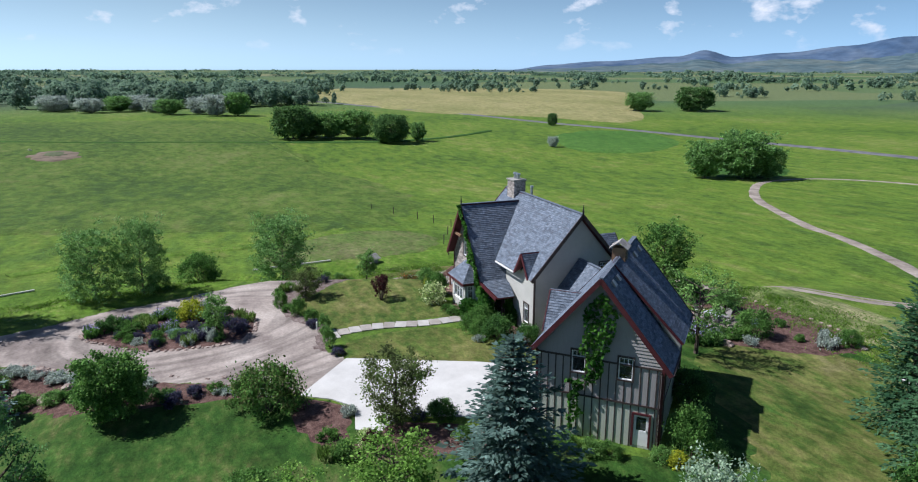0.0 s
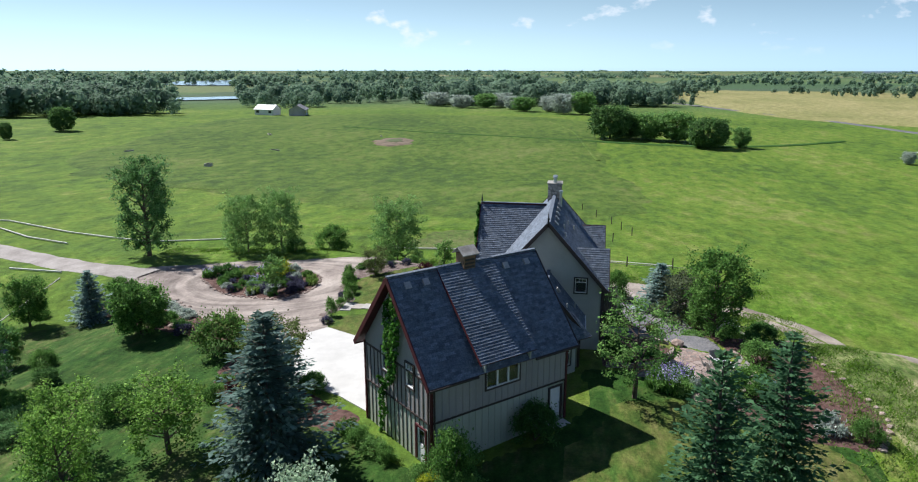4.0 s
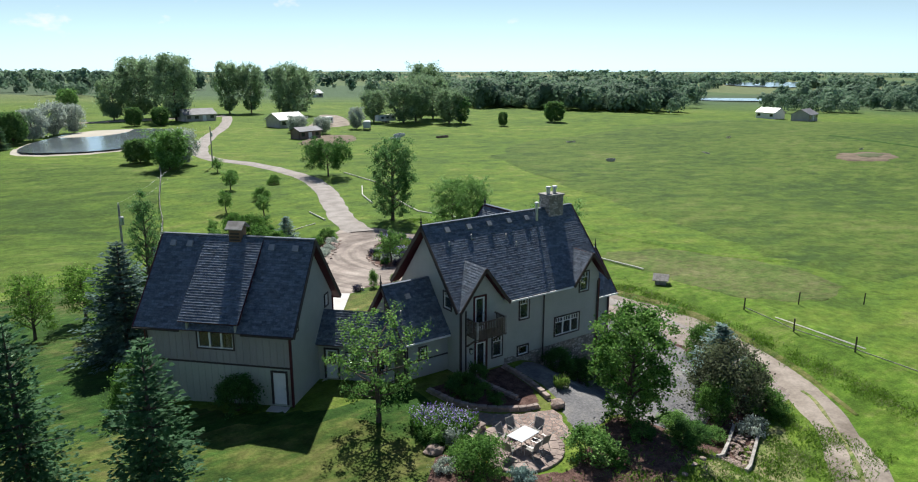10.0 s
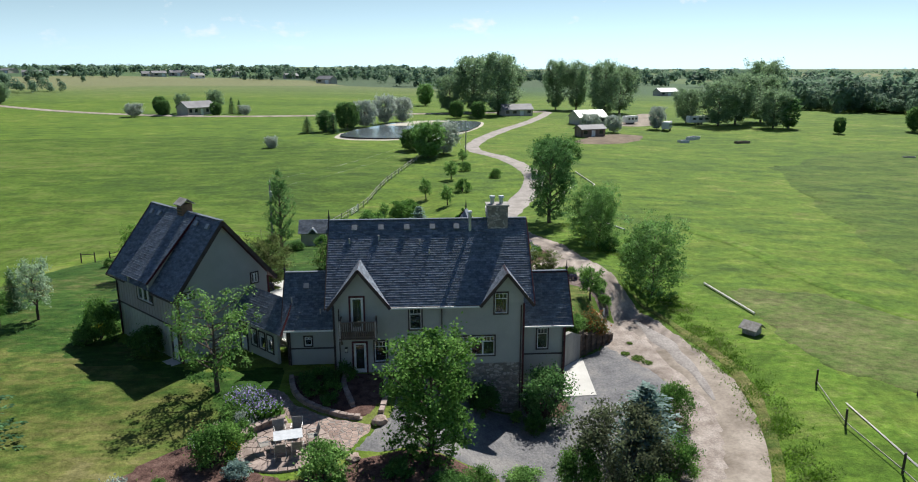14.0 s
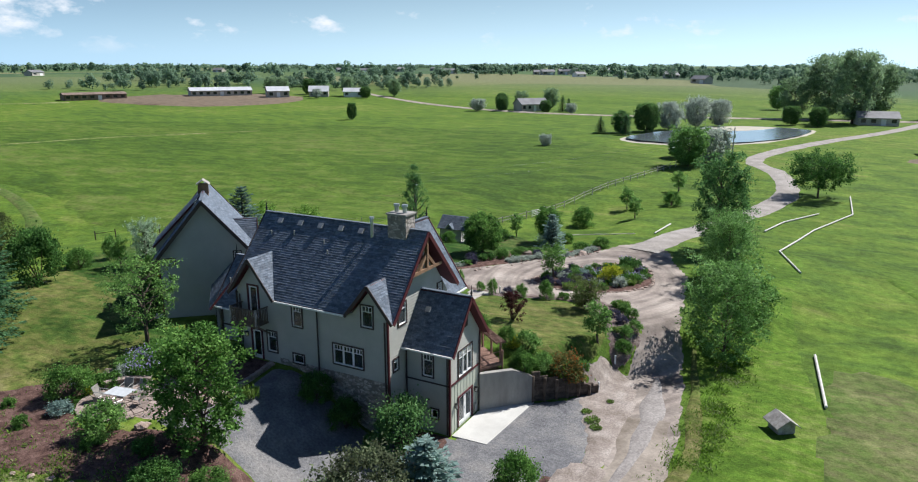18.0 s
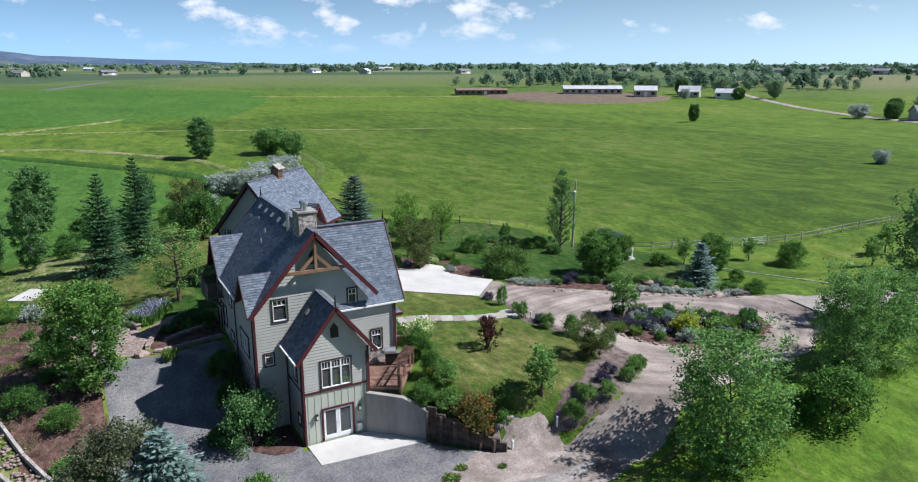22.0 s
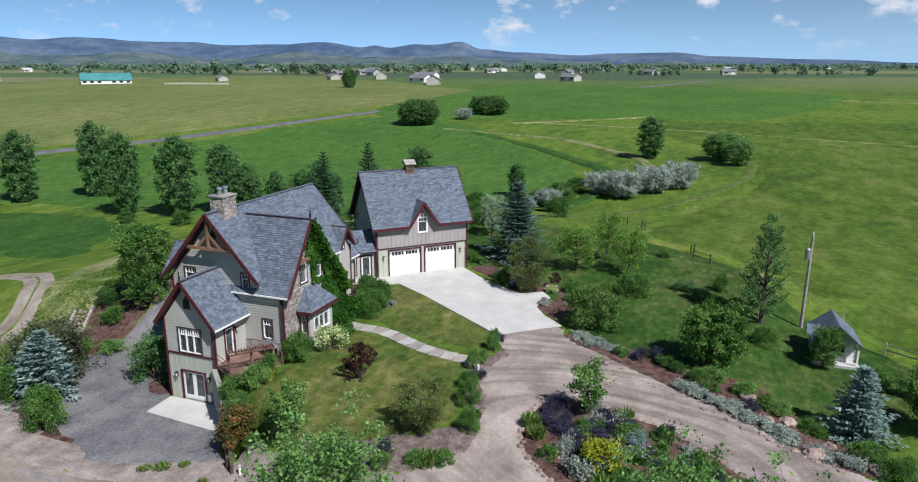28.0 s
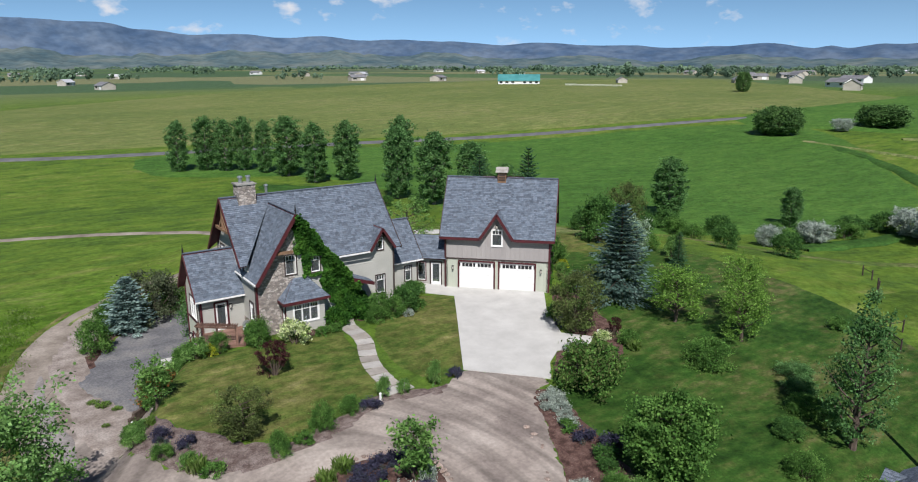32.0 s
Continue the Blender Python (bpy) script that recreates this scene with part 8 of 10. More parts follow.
for u, v in ((-4.0, -0.45), (-2.9, -0.45), (2.4, -0.45), (3.9, -0.45)):
    on_slope(garage, u, v, RZ - SL * 0.45 + 0.04, SL, -1, 0.3, 0.14, "roof_vent", M_VENT)
for x, y, z in ((-4.4, -6.2, 9.43), (5.18, -0.3, 8.86), (-7.5, -6.3, 5.92), (11.75, -6.1, 5.62)):
    bm = bmesh.new()
    tube(bm, (x, y, z - 0.1), (x, y, z + 0.22), 0.07, 0.05, 8)
    tube(bm, (x, y, z + 0.22), (x, y, z + 0.3), 0.09, 0.08, 8)
    tube(bm, (x, y, z + 0.3), (x, y, z + 0.75), 0.05, 0.012, 8)
    part("finial", bm, M_BLACK, house)
# pointed dark louvres high in the gables
for o, al, u, z in (((8.15, 0), (0, 1), -6.2, 7.3), ((11.3, 0), (0, 1), -6.1, 3.6), ((-7.1, 0), (0, -1), 6.3, 4.2)):
    m = place(o, al, u, z)
    bm = bmesh.new()
    prism(bm, [(-0.24, 0.02, 0), (0.24, 0.02, 0), (0.24, 0.02, 0.6), (0, 0.02, 0.92), (-0.24, 0.02, 0.6)], (0, 0.06, 0))
    g = part("gable_louvre", bm, M_DARK, house)
    g.matrix_basis = m
    for k in range(5):
        bm = bmesh.new()
        box(bm, -0.2, 0.2, 0.07, 0.11, 0.06 + k * 0.12, 0.12 + k * 0.12)
        part("slat", bm, M_BLACK, g)
bars(house, "ridge_cap", M_ROOF, [((-4.4, -6.2, 9.47), (8.8, -6.2, 9.47)), ((5.18, -5.6, 8.9), (5.18, -0.25, 8.9)), ((8.2, -6.1, 5.66), (11.8, -6.1, 5.66)), ((-7.5, -6.3, 5.96), (-3.95, -6.3, 5.96))], 0.26, 0.05)
bars(garage, "ridge_cap", M_ROOF, [((-4.95, 0, RZ + 0.04), (-0.4, 0, RZ + 0.04)), ((0.4, 0, RZ + 0.04), (4.95, 0, RZ + 0.04))], 0.26, 0.05)
bars(garage, "gutter", M_DARK, [((-4.95, -3.95, 4.66), (-2.0, -3.95, 4.66)), ((1.8, -3.95, 4.66), (4.95, -3.95, 4.66))], 0.1, 0.1)
bars(garage, "downspout", M_DARK, [((-4.62, -3.3, 0), (-4.62, -3.3, 4.6)), ((4.45, 3.52, 0), (4.45, 3.52, 4.6)), ((-4.4, -3.52, 0), (-4.4, -3.52, 4.6))], 0.07, 0.07)

M_LAMPGLASS = material("frosted lamp glass", [(0.5, 0.47, 0.4), (0.6, 0.57, 0.5)], scale=3, rough=0.3)


def wall_lamp(parent, o, al, u, z):
    m = place(o, al, u, z)
    bm = bmesh.new()
    box(bm, -0.06, 0.06, 0.02, 0.06, 0.0, 0.3)
    box(bm, -0.09, 0.09, 0.06, 0.24, 0.26, 0.31)
    box(bm, -0.07, 0.07, 0.08, 0.22, -0.04, 0.0)
    lamp = part("wall_lamp", bm, M_BLACK, parent)
    lamp.matrix_basis = m
    bm = bmesh.new()
    tube(bm, (0, 0.15, 0.0), (0, 0.15, 0.26), 0.055, 0.07, 8)
    part("lamp_glass", bm, M_LAMPGLASS, lamp)


for u in (-3.85, 3.85):
    wall_lamp(garage, *GF, u, 1.75)
wall_lamp(garage, (0, GV + 0.06), (-1, 0), 0.0, 5.55)
for u in (-7.45, -4.75):
    wall_lamp(house, *WE, u, -1.35)
wall_lamp(house, *WF, -9.2, 1.6)
wall_lamp(house, *BK, -3.2, 1.7)
shape_box("meter_box", house, M_METAL, 11.33, 11.48, -4.95, -4.65, -2.75, -2.25)


# ---- balcony ----
def balcony():
    bm = bmesh.new()
    for k in range(8):
        y = -10.05 - 0.15 * k
        box(bm, -3.5, -1.2, y - 0.14, y, 2.95, 3.02)
    bmesh.ops.remove_doubles(bm, verts=bm.verts[:], dist=0.012)
    b = part("balcony", bm, M_OLDWOOD, house, "small timber balcony with slatted rail")
    for a, c in (((-3.45, -11.15, 4.05), (-1.25, -11.15, 4.05)), ((-3.45, -10.05, 4.05), (-3.45, -11.15, 4.05)), ((-1.25, -10.05, 4.05), (-1.25, -11.15, 4.05)), ((-3.45, -11.15, 3.12), (-1.25, -11.15, 3.12))):
        bm = bmesh.new(); beam(bm, a, c, 0.09, 0.07); part("rail", bm, M_OLDWOOD, b)
    for x in (-3.45, -1.25):
        bm = bmesh.new(); box(bm, x - 0.05, x + 0.05, -11.2, -11.1, 2.85, 4.15); part("post", bm, M_GREYWOOD, b)
        bm = bmesh.new(); beam(bm, (x, -10.05, 2.2), (x, -11.0, 2.92), 0.09, 0.1); part("bracket", bm, M_OLDWOOD, b)
    for k in range(16):
        x = -3.33 + k * 0.13
        bm = bmesh.new(); box(bm, x, x + 0.075, -11.19, -11.16, 2.98, 4.0); part("slat", bm, M_OLDWOOD, b)
    for x in (-3.49, -1.22):
        for k in range(7):
            bm = bmesh.new(); box(bm, x, x + 0.03, -10.2 - k * 0.14, -10.13 - k * 0.14, 2.98, 4.0); part("slat", bm, M_OLDWOOD, b)


balcony()


# ---- ivy ----
def ivy(name, label, spots, seed, size=0.17, reach=None):
    rng = np.random.default_rng(seed)
    P, N = [], []
    for o, al, inside, u0, u1, z0, z1, count in spots:
        m = place(o, al, 0, 0)
        n = Vector((m[0][1], m[1][1], 0))
        for _ in range(count):
            u, z = rng.uniform(u0, u1), rng.uniform(z0, z1)
            edge = 0.35 * noise.noise(Vector((u * 1.7, z * 1.7, seed))) + 0.15 * noise.noise(Vector((u * 5, z * 5, seed)))
            if inside(u + edge, z + edge * 0.8):
                lump = 0.16 + 0.16 * noise.noise(Vector((u * 1.3, z * 1.3, seed + 4))) + 0.1 * noise.noise(Vector((u * 3.7, z * 3.7, seed + 9)))
                over = reach(u, z) if reach else 0.0
                P.append(m @ Vector((u, 0.05 + over + max(0.03, lump) * rng.uniform(0.4, 1.2), z)))
                N.append(n + Vector((0, 0, 0.7)))
    me = leaf_mesh(name, np.array(P), size, rng, L_IVY, np.array(N), flat=0.45, long=1.25)
    tagged(new(name, me), label, "climbing plant")


rake = lambda x: 8.86 - (5.18 - x) * 1.314
ivy("ivy", "thick green ivy covering the front gable of the house", [
    ((0, -0.9), (-1, 0), lambda u, z: -5.25 < u < -0.35 and z < min(rake(-u) + 0.3, 8.8) and not (-4.08 < u < -3.2 and 4.1 < z < 5.5) and (u > -4.55 + max(0, 5.6 - z) * 0.5 or (z > 3.9 and u > -4.7) or z > 5.7) and not (u < -3.3 and z < 3.9), -5.3, -0.3, -0.6, 8.9, 26000),
    ((0.55, 0), (0, -1), lambda u, z: 0.85 < u < 2.5 and z < 2.7 and not (1.15 < u < 2.15 and z < 2.2), 0.8, 2.6, -0.4, 2.8, 2200),
    ((0, -2.6), (-1, 0), lambda u, z: -0.5 < u < 1.4 and z < 2.2 - u * 0.9, -0.6, 1.5, -0.3, 2.6, 2200)], 3, reach=lambda u, z: 0.62 * max(0.0, min(1.0, 1.3 - (rake(-u) - z) / 0.8)) if z > 2.4 else 0.0)
gm = lambda o: tuple((GM @ Vector((o[0], o[1], 0)))[:2])
gv = lambda d: tuple((GM.to_3x3() @ Vector((d[0], d[1], 0)))[:2])
ivy("ivy", "ivy climbing the end wall of the garage up to its gable", [
    (gm((-GU - 0.05, 0)), gv((0, -1)), lambda u, z: abs(u + 0.3 - (z - 4.5) * 0.12 + (0.6 if z < 3.5 else 0)) < 0.12 + 0.11 * z + 0.35 * noise.noise(Vector((u * 0.9, z * 0.9, 2.0))) and z < 8.6 - abs(u) * 1.25 and not (-1.6 < u < -0.6 and 3.7 < z < 5.2) and not (1.0 < u < 1.95 and 3.75 < z < 5.2), -3, 3, 0, 9, 6500)], 8)


# ---- the deck and its trellis ----
def deck():
    outline = [(8.2, -4.05), (11.3, -4.05), (12.2, -2.3), (9.5, -0.2), (8.2, -0.6)]
    root = thing("deck", "brown-red plank deck with lattice skirt beside the wing", "deck")
    k = -4.2
    while k < -0.2:
        strip = clip(clip(outline, 1, k, True), 1, k + 0.135, False)
        k += 0.145
        if len(strip) > 2 and area(strip) > 0.02:
            bm = bmesh.new()
            prism(bm, [(p[0], p[1], -0.1) for p in (strip if sum(a[0] * b[1] - b[0] * a[1] for a, b in zip(strip, strip[1:] + strip[:1])) > 0 else strip[::-1])], (0, 0, 0.04))
            part("plank", bm, M_DECK, root)
    edge = [Vector((11.3, -4.05, 0)), Vector((12.2, -2.3, 0)), Vector((9.5, -0.2, 0))]
    for a, b in zip(edge, edge[1:]):
        for z, h in ((0.72, 0.035), (0.4, 0.025), (-0.2, 0.16)):
            if z > 0 and a is edge[1]:
                continue
            bm = bmesh.new(); beam(bm, a + Vector((0, 0, z)), b + Vector((0, 0, z)), 0.06 if z < 0 else 0.035, h); part("rail", bm, M_DECK, root)
        n = int((b - a).length / 0.15)
        d = (b - a).normalized()
        for j in range(n + 1):
            p = a + d * 0.15 * j
            for s in (-1, 1):
                q = p + d * 0.55 * s
                if 0 <= (q - a).dot(d) <= (b - a).length:
                    bm = bmesh.new(); beam(bm, p + Vector((0, 0, -0.25)), q + Vector((0, 0, -0.82)), 0.03, 0.012, up=d.cross(Vector((0, 0, 1)))); part("lattice_strip", bm, M_DECK, root)
    for p in edge:
        bm = bmesh.new(); box(bm, p.x - 0.05, p.x + 0.05, p.y - 0.05, p.y + 0.05, -1.1, 0.76); part("post", bm, M_DECK, root)
    t = thing("trellis", "slatted brown timber trellis along the edge of the deck", "trellis")
    a, b = Vector((12.1, -2.4, 0)), Vector((9.9, -0.6, 0))
    for k in range(3):
        p = a.lerp(b, k / 2)
        bm = bmesh.new(); box(bm, p.x - 0.06, p.x + 0.06, p.y - 0.06, p.y + 0.06, -0.06, 1.3); part("post", bm, M_DECK, t)
    d = (b - a).normalized()
    for s in (-0.24, 0.24):
        o = Vector((-d.y, d.x, 0)) * s
        bm = bmesh.new(); beam(bm, a + o + Vector((0, 0, 1.26)), b + o + Vector((0, 0, 1.26)), 0.05, 0.12); part("beam", bm, M_DECK, t)
    for k in range(17):
        p = a.lerp(b, k / 16)
        o = Vector((-d.y, d.x, 0)) * 0.36
        bm = bmesh.new(); beam(bm, p - o + Vector((0, 0, 1.35)), p + o + Vector((0, 0, 1.35)), 0.05, 0.09); part("slat", bm, M_DECK, t)


M_DECK = material("brown-red deck stain", [(0.15, 0.085, 0.062), (0.25, 0.15, 0.115)], scale=2.5, fine=0.15, vary=0.2, rough=0.75, bump=0.2, stretch=(0.4, 1, 1))
deck()


def grill():
    g = thing("gas_grill", "black and steel gas grill standing on the deck", "grill", pose(8.85, -1.55, -0.06, 0, 0, 70))
    shape_box("cabinet", g, M_BLACK, -0.32, 0.32, -0.25, 0.25, 0.12, 0.8)
    bm = bmesh.new()
    prism(bm, [(-0.36, -0.28, 0.84), (-0.36, 0.28, 0.84), (-0.36, 0.28, 1.0), (-0.36, 0.12, 1.18), (-0.36, -0.14, 1.18), (-0.36, -0.28, 1.02)], (0.72, 0, 0))
    part("hood", bm, M_METAL, g)
    for s in (-1, 1):
        shape_box("side_shelf", g, M_METAL, min(s * 0.37, s * 0.72), max(s * 0.37, s * 0.72), -0.25, 0.25, 0.82, 0.86)
    bm = bmesh.new(); tube(bm, (-0.28, -0.34, 1.0), (0.28, -0.34, 1.0), 0.018, 0.018, 7); part("handle", bm, M_METAL, g)
    for x in (-0.26, 0.26):
        for y in (-0.2, 0.2):
            bm = bmesh.new(); tube(bm, (x - 0.02, y, 0.06), (x + 0.02, y, 0.06), 0.06, 0.06, 10); part("wheel", bm, M_BLACK, g)


grill()
M_FABRIC = material("grey sling fabric", [(0.2, 0.19, 0.17), (0.27, 0.255, 0.235)], scale=6, rough=0.85, fine=0.1)
M_CHROME = material("pale aluminium", [(0.45, 0.44, 0.42), (0.55, 0.54, 0.52)], scale=5, rough=0.4, metal=0.6)


def sling_chair():
    c = thing("patio_chair", "pale aluminium patio chair with a grey sling seat", "chair", group="chairs round the patio table")
    bm = bmesh.new(); prism(bm, [(-0.26, -0.24, 0.41), (0.26, -0.24, 0.41), (0.26, 0.24, 0.38), (-0.26, 0.24, 0.38)], (0, 0, 0.02)); part("seat", bm, M_FABRIC, c)
    bm = bmesh.new(); prism(bm, [(-0.26, 0.23, 0.4), (0.26, 0.23, 0.4), (0.26, 0.42, 0.95), (-0.26, 0.42, 0.95)], (0, 0.02, 0.005)); part("backrest", bm, M_FABRIC, c)
    for x in (-0.29, 0.29):
        bm = bmesh.new(); tube(bm, (x, -0.28, 0), (x, -0.24, 0.62), 0.016, 0.016, 6); part("leg", bm, M_CHROME, c)
        bm = bmesh.new(); tube(bm, (x, 0.36, 0), (x, 0.18, 0.42), 0.016, 0.016, 6); part("leg", bm, M_CHROME, c)
        bm = bmesh.new(); tube(bm, (x, -0.27, 0.63), (x, 0.3, 0.66), 0.02, 0.02, 6); part("armrest", bm, M_CHROME, c)
        bm = bmesh.new(); tube(bm, (x, 0.2, 0.36), (x, 0.43, 0.97), 0.016, 0.016, 6); part("back_rail", bm, M_CHROME, c)
    return c


PZ = -0.22


def patio():
    """Round patio of flags, a low seat wall of stones round part of it."""
    rnd = random.Random(4)
    root = thing("patio", "round flagstone patio with a low curved stone wall", "patio", kind="structure")
    cx, cy = -5.8, -17.9
    bed = bmesh.new()
    prism(bed, [(cx + 2.35 * math.cos(k * 0.19635), cy + 2.35 * math.sin(k * 0.19635), PZ - 0.35) for k in range(32)], (0, 0, 0.33))
    part("bedding", bed, M_DIRT, root)

    def flag(pts, z, h=0.05):
        m = Vector((sum(p[0] for p in pts) / len(pts), sum(p[1] for p in pts) / len(pts)))
        q = [(m + (Vector(p) - m) * (1 - 0.035 / max(0.12, (Vector(p) - m).length))) for p in pts]
        bm = bmesh.new()
        prism(bm, [(*p, z - 0.08) for p in q], (0, 0, 0.08 + h * rnd.uniform(0.7, 1.0)))
        part("flagstone", bm, M_STONE, root)

    for ring, (r0, r1, n) in enumerate(((0, 0.55, 5), (0.55, 1.15, 10), (1.15, 1.75, 15), (1.75, 2.3, 20))):
        off = rnd.uniform(0, 1)
        cut = [k + off + rnd.uniform(-0.18, 0.18) for k in range(n)]
        cut.append(cut[0] + n)
        for a, b in zip(cut, cut[1:]):
            a, b = a * 6.2832 / n, b * 6.2832 / n
            mid = (a + b) / 2
            P = lambda r, th: (cx + r * math.cos(th), cy + r * math.sin(th))
            flag(([P(r0, a), P(r1, a), P(r1, mid), P(r1, b), P(r0, b)] if r0 else [P(0.0, a), P(r1, a), P(r1, mid), P(r1, b)]), PZ)
    w = thing("seat_wall", "low curved seat wall of tan stones round the patio", "stone wall")
    for a0, a1, courses in ((96, 168, 4), (170, 335, 1)):
        for c in range(courses):
            th = a0 + rnd.uniform(0, 6)
            while th < a1:
                step = rnd.uniform(8, 13)
                r = 2.42
                A, B = math.radians(th), math.radians(min(a1, th + step - 0.6))
                wd = 0.17 + (0.05 if c == 3 else 0) + rnd.uniform(-0.02, 0.02)
                z0 = PZ - 0.1 + c * 0.15
                bm = bmesh.new()
                prism(bm, [(cx + (r - wd) * math.cos(A), cy + (r - wd) * math.sin(A), z0), (cx + (r + wd) * math.cos(A), cy + (r + wd) * math.sin(A), z0), (cx + (r + wd) * math.cos(B), cy + (r + wd) * math.sin(B), z0), (cx + (r - wd) * math.cos(B), cy + (r - wd) * math.sin(B), z0)], (0, 0, 0.145 if c < 3 else 0.09))
                bmesh.ops.bevel(bm, geom=bm.edges[:], offset=0.02, segments=1, affect="EDGES")
                part("stone", bm, M_STONE, w)
                th += step
    t = thing("patio_table", "pale rectangular patio table on thin metal legs", "table", pose(-5.6, -18.2, PZ + 0.05, 0, 0, 12))
    shape_box("tabletop", t, material("pale table top", [(0.42, 0.44, 0.46), (0.52, 0.54, 0.56)], scale=3, rough=0.35, fine=0.05), -0.75, 0.75, -0.5, 0.5, 0.69, 0.72)
    for x in (-0.65, 0.65):
        for y in (-0.4, 0.4):
            bm = bmesh.new(); tube(bm, (x, y, 0), (x, y, 0.69), 0.02, 0.02, 7); part("leg", bm, M_CHROME, t)
    proto = sling_chair()
    spots = [(-0.45, -0.95, 180), (0.45, -0.9, 172), (-0.4, 0.95, 8), (0.5, 1.0, -10), (1.25, 0.1, -85), (-1.25, -0.1, 100)]
    for k, (x, y, a) in enumerate(spots):
        m = pose(-5.6, -18.2, PZ + 0.05, 0, 0, 12) @ pose(x, y, 0, 0, 0, a)
        if k == 0:
            proto.matrix_basis = m
        else:
            copy_thing(proto, m)


patio()


def back_steps():
    rnd = random.Random(6)
    s = thing("back_steps", "broad stone steps falling from the back door", "steps", kind="structure")
    for k in range(6):
        f = k / 5
        x, y, z = -2.35 + 0.75 * f, -10.75 - 4.1 * f, 0.16 - 0.075 * k
        bm = bmesh.new()
        box(bm, x - 0.72, x + 0.72, y - 0.36, y + 0.36, z - 0.4, z)
        bmesh.ops.bevel(bm, geom=bm.edges[:], offset=0.025, segments=1, affect="EDGES")
        part("step", bm, M_STONE, s)
    for name, pts in (("terrace_wall", [(-3.25, -10.3), (-3.3, -11.6), (-2.9, -13.0), (-2.5, -14.2)]), ("terrace_wall", [(-0.8, -10.3), (-0.65, -11.8), (-0.65, -13.4), (-0.9, -15.2)]), ("terrace_wall", [(-6.7, -10.4), (-6.4, -11.8), (-5.8, -13.1), (-4.6, -14.2), (-3.0, -15.1), (-1.9, -15.35)])):
        w = thing(name, "low terrace wall of rough tan stones by the back steps", "stone wall")
        line = curve(pts, False, 6)
        for c in range(2):
            L = [Vector(p) for p in line]
            for a, b in zip(L[c::2], L[c + 2::2]):
                z = ground(*((a + b) / 2)) - 0.1 + c * 0.19
                bm = bmesh.new()
                beam(bm, (*a, z + 0.09), (*a.lerp(b, 0.96), z + 0.09), 0.3 + rnd.uniform(-0.04, 0.04), 0.18)
                bmesh.ops.bevel(bm, geom=bm.edges[:], offset=0.025, segments=1, affect="EDGES")
                part("stone", bm, M_STONE, w)


back_steps()


# ---- retaining walls ----
def retaining():
    bm = bmesh.new()
    a, b = Vector((11.42, -4.25)), Vector((14.0, -1.45))
    n = Vector((b.y - a.y, a.x - b.x)).normalized() * 0.17
    pts = [(*(a - n * 0), -3.2), (*b, -3.2), (*b, -1.02), (*a.lerp(b, 0.62), -0.36), (*a, -0.3)]
    prism(bm, [(p[0] - n.x, p[1] - n.y, p[2]) for p in pts], (2 * n.x, 2 * n.y, 0))
    bmesh.ops.bevel(bm, geom=bm.edges[:], offset=0.015, segments=1, affect="EDGES")
    tagged(obj("retaining_wall", bm, M_WALLCONC), "weathered concrete retaining wall with a stepped-down top", "retaining wall", kind="structure")
    w = thing("timber_wall", "dark timber retaining wall of stacked sleepers and posts", "retaining wall")
    rnd = random.Random(2)
    line = [(14.0, -1.4), (15.9, 0.35), (17.7, 1.95)]
    for (p, q), (h0, h1) in zip(zip(line, line[1:]), ((2.0, 1.35), (1.3, 0.65))):
        p, q = Vector(p), Vector(q)
        L = (q - p).length
        d = (q - p).normalized()
        base = lambda s: min(ground(*(p + d * s + Vector((d.y, -d.x)) * 0.9)), -2.0 if s < 2 and p.x < 15 else 9)
        z0 = min(ground(*(p + d * s + Vector((d.y, -d.x)) * 1.0)) for s in (0, L / 2, L)) - 0.1
        rows = int(max(h0, h1) / 0.19) + 2
        for k in range(rows):
            reach = L if k * 0.19 < h1 else max(0.6, L * (h0 - k * 0.19) / max(0.05, h0 - h1))
            bm = bmesh.new()
            e = p + d * min(L, reach)
            beam(bm, (*p, z0 + 0.1 + k * 0.19), (*e, z0 + 0.1 + k * 0.19), 0.17 + rnd.uniform(-0.02, 0.02), 0.18)
            part("sleeper", bm, M_TIMBER, w)
        for s in (0.05, L * 0.36, L * 0.7):
            o = p + d * s + Vector((d.y, -d.x)) * 0.16
            bm = bmesh.new()
            box(bm, o.x - 0.09, o.x + 0.09, o.y - 0.09, o.y + 0.09, z0 - 0.1, z0 + 0.06 + (h0 + (h1 - h0) * s / L))
            part("post", bm, M_TIMBER, w)


M_TIMBER = material("old dark sleeper", [(0.06, 0.045, 0.035), (0.13, 0.1, 0.08)], scale=3, fine=0.2, vary=0.2, rough=0.95, bump=0.4)
retaining()


# ---- stones ----
def rock_mesh(seed):
    bm = bmesh.new()
    bmesh.ops.create_icosphere(bm, subdivisions=2, radius=0.5)
    for v in bm.verts:
        k = 1 + 0.42 * noise.noise(v.co * 2.3 + Vector((seed * 7.1, 0, 0))) + 0.16 * noise.noise(v.co * 6 + Vector((0, seed * 3.3, 0)))
        v.co *= k
        v.co.z *= 0.62
    me = bpy.data.meshes.new("boulder")
    bm.to_mesh(me); bm.free()
    me.materials.append(M_ROCK)
    return me


ROCKS = [rock_mesh(k) for k in range(6)]
RR = random.Random(9)


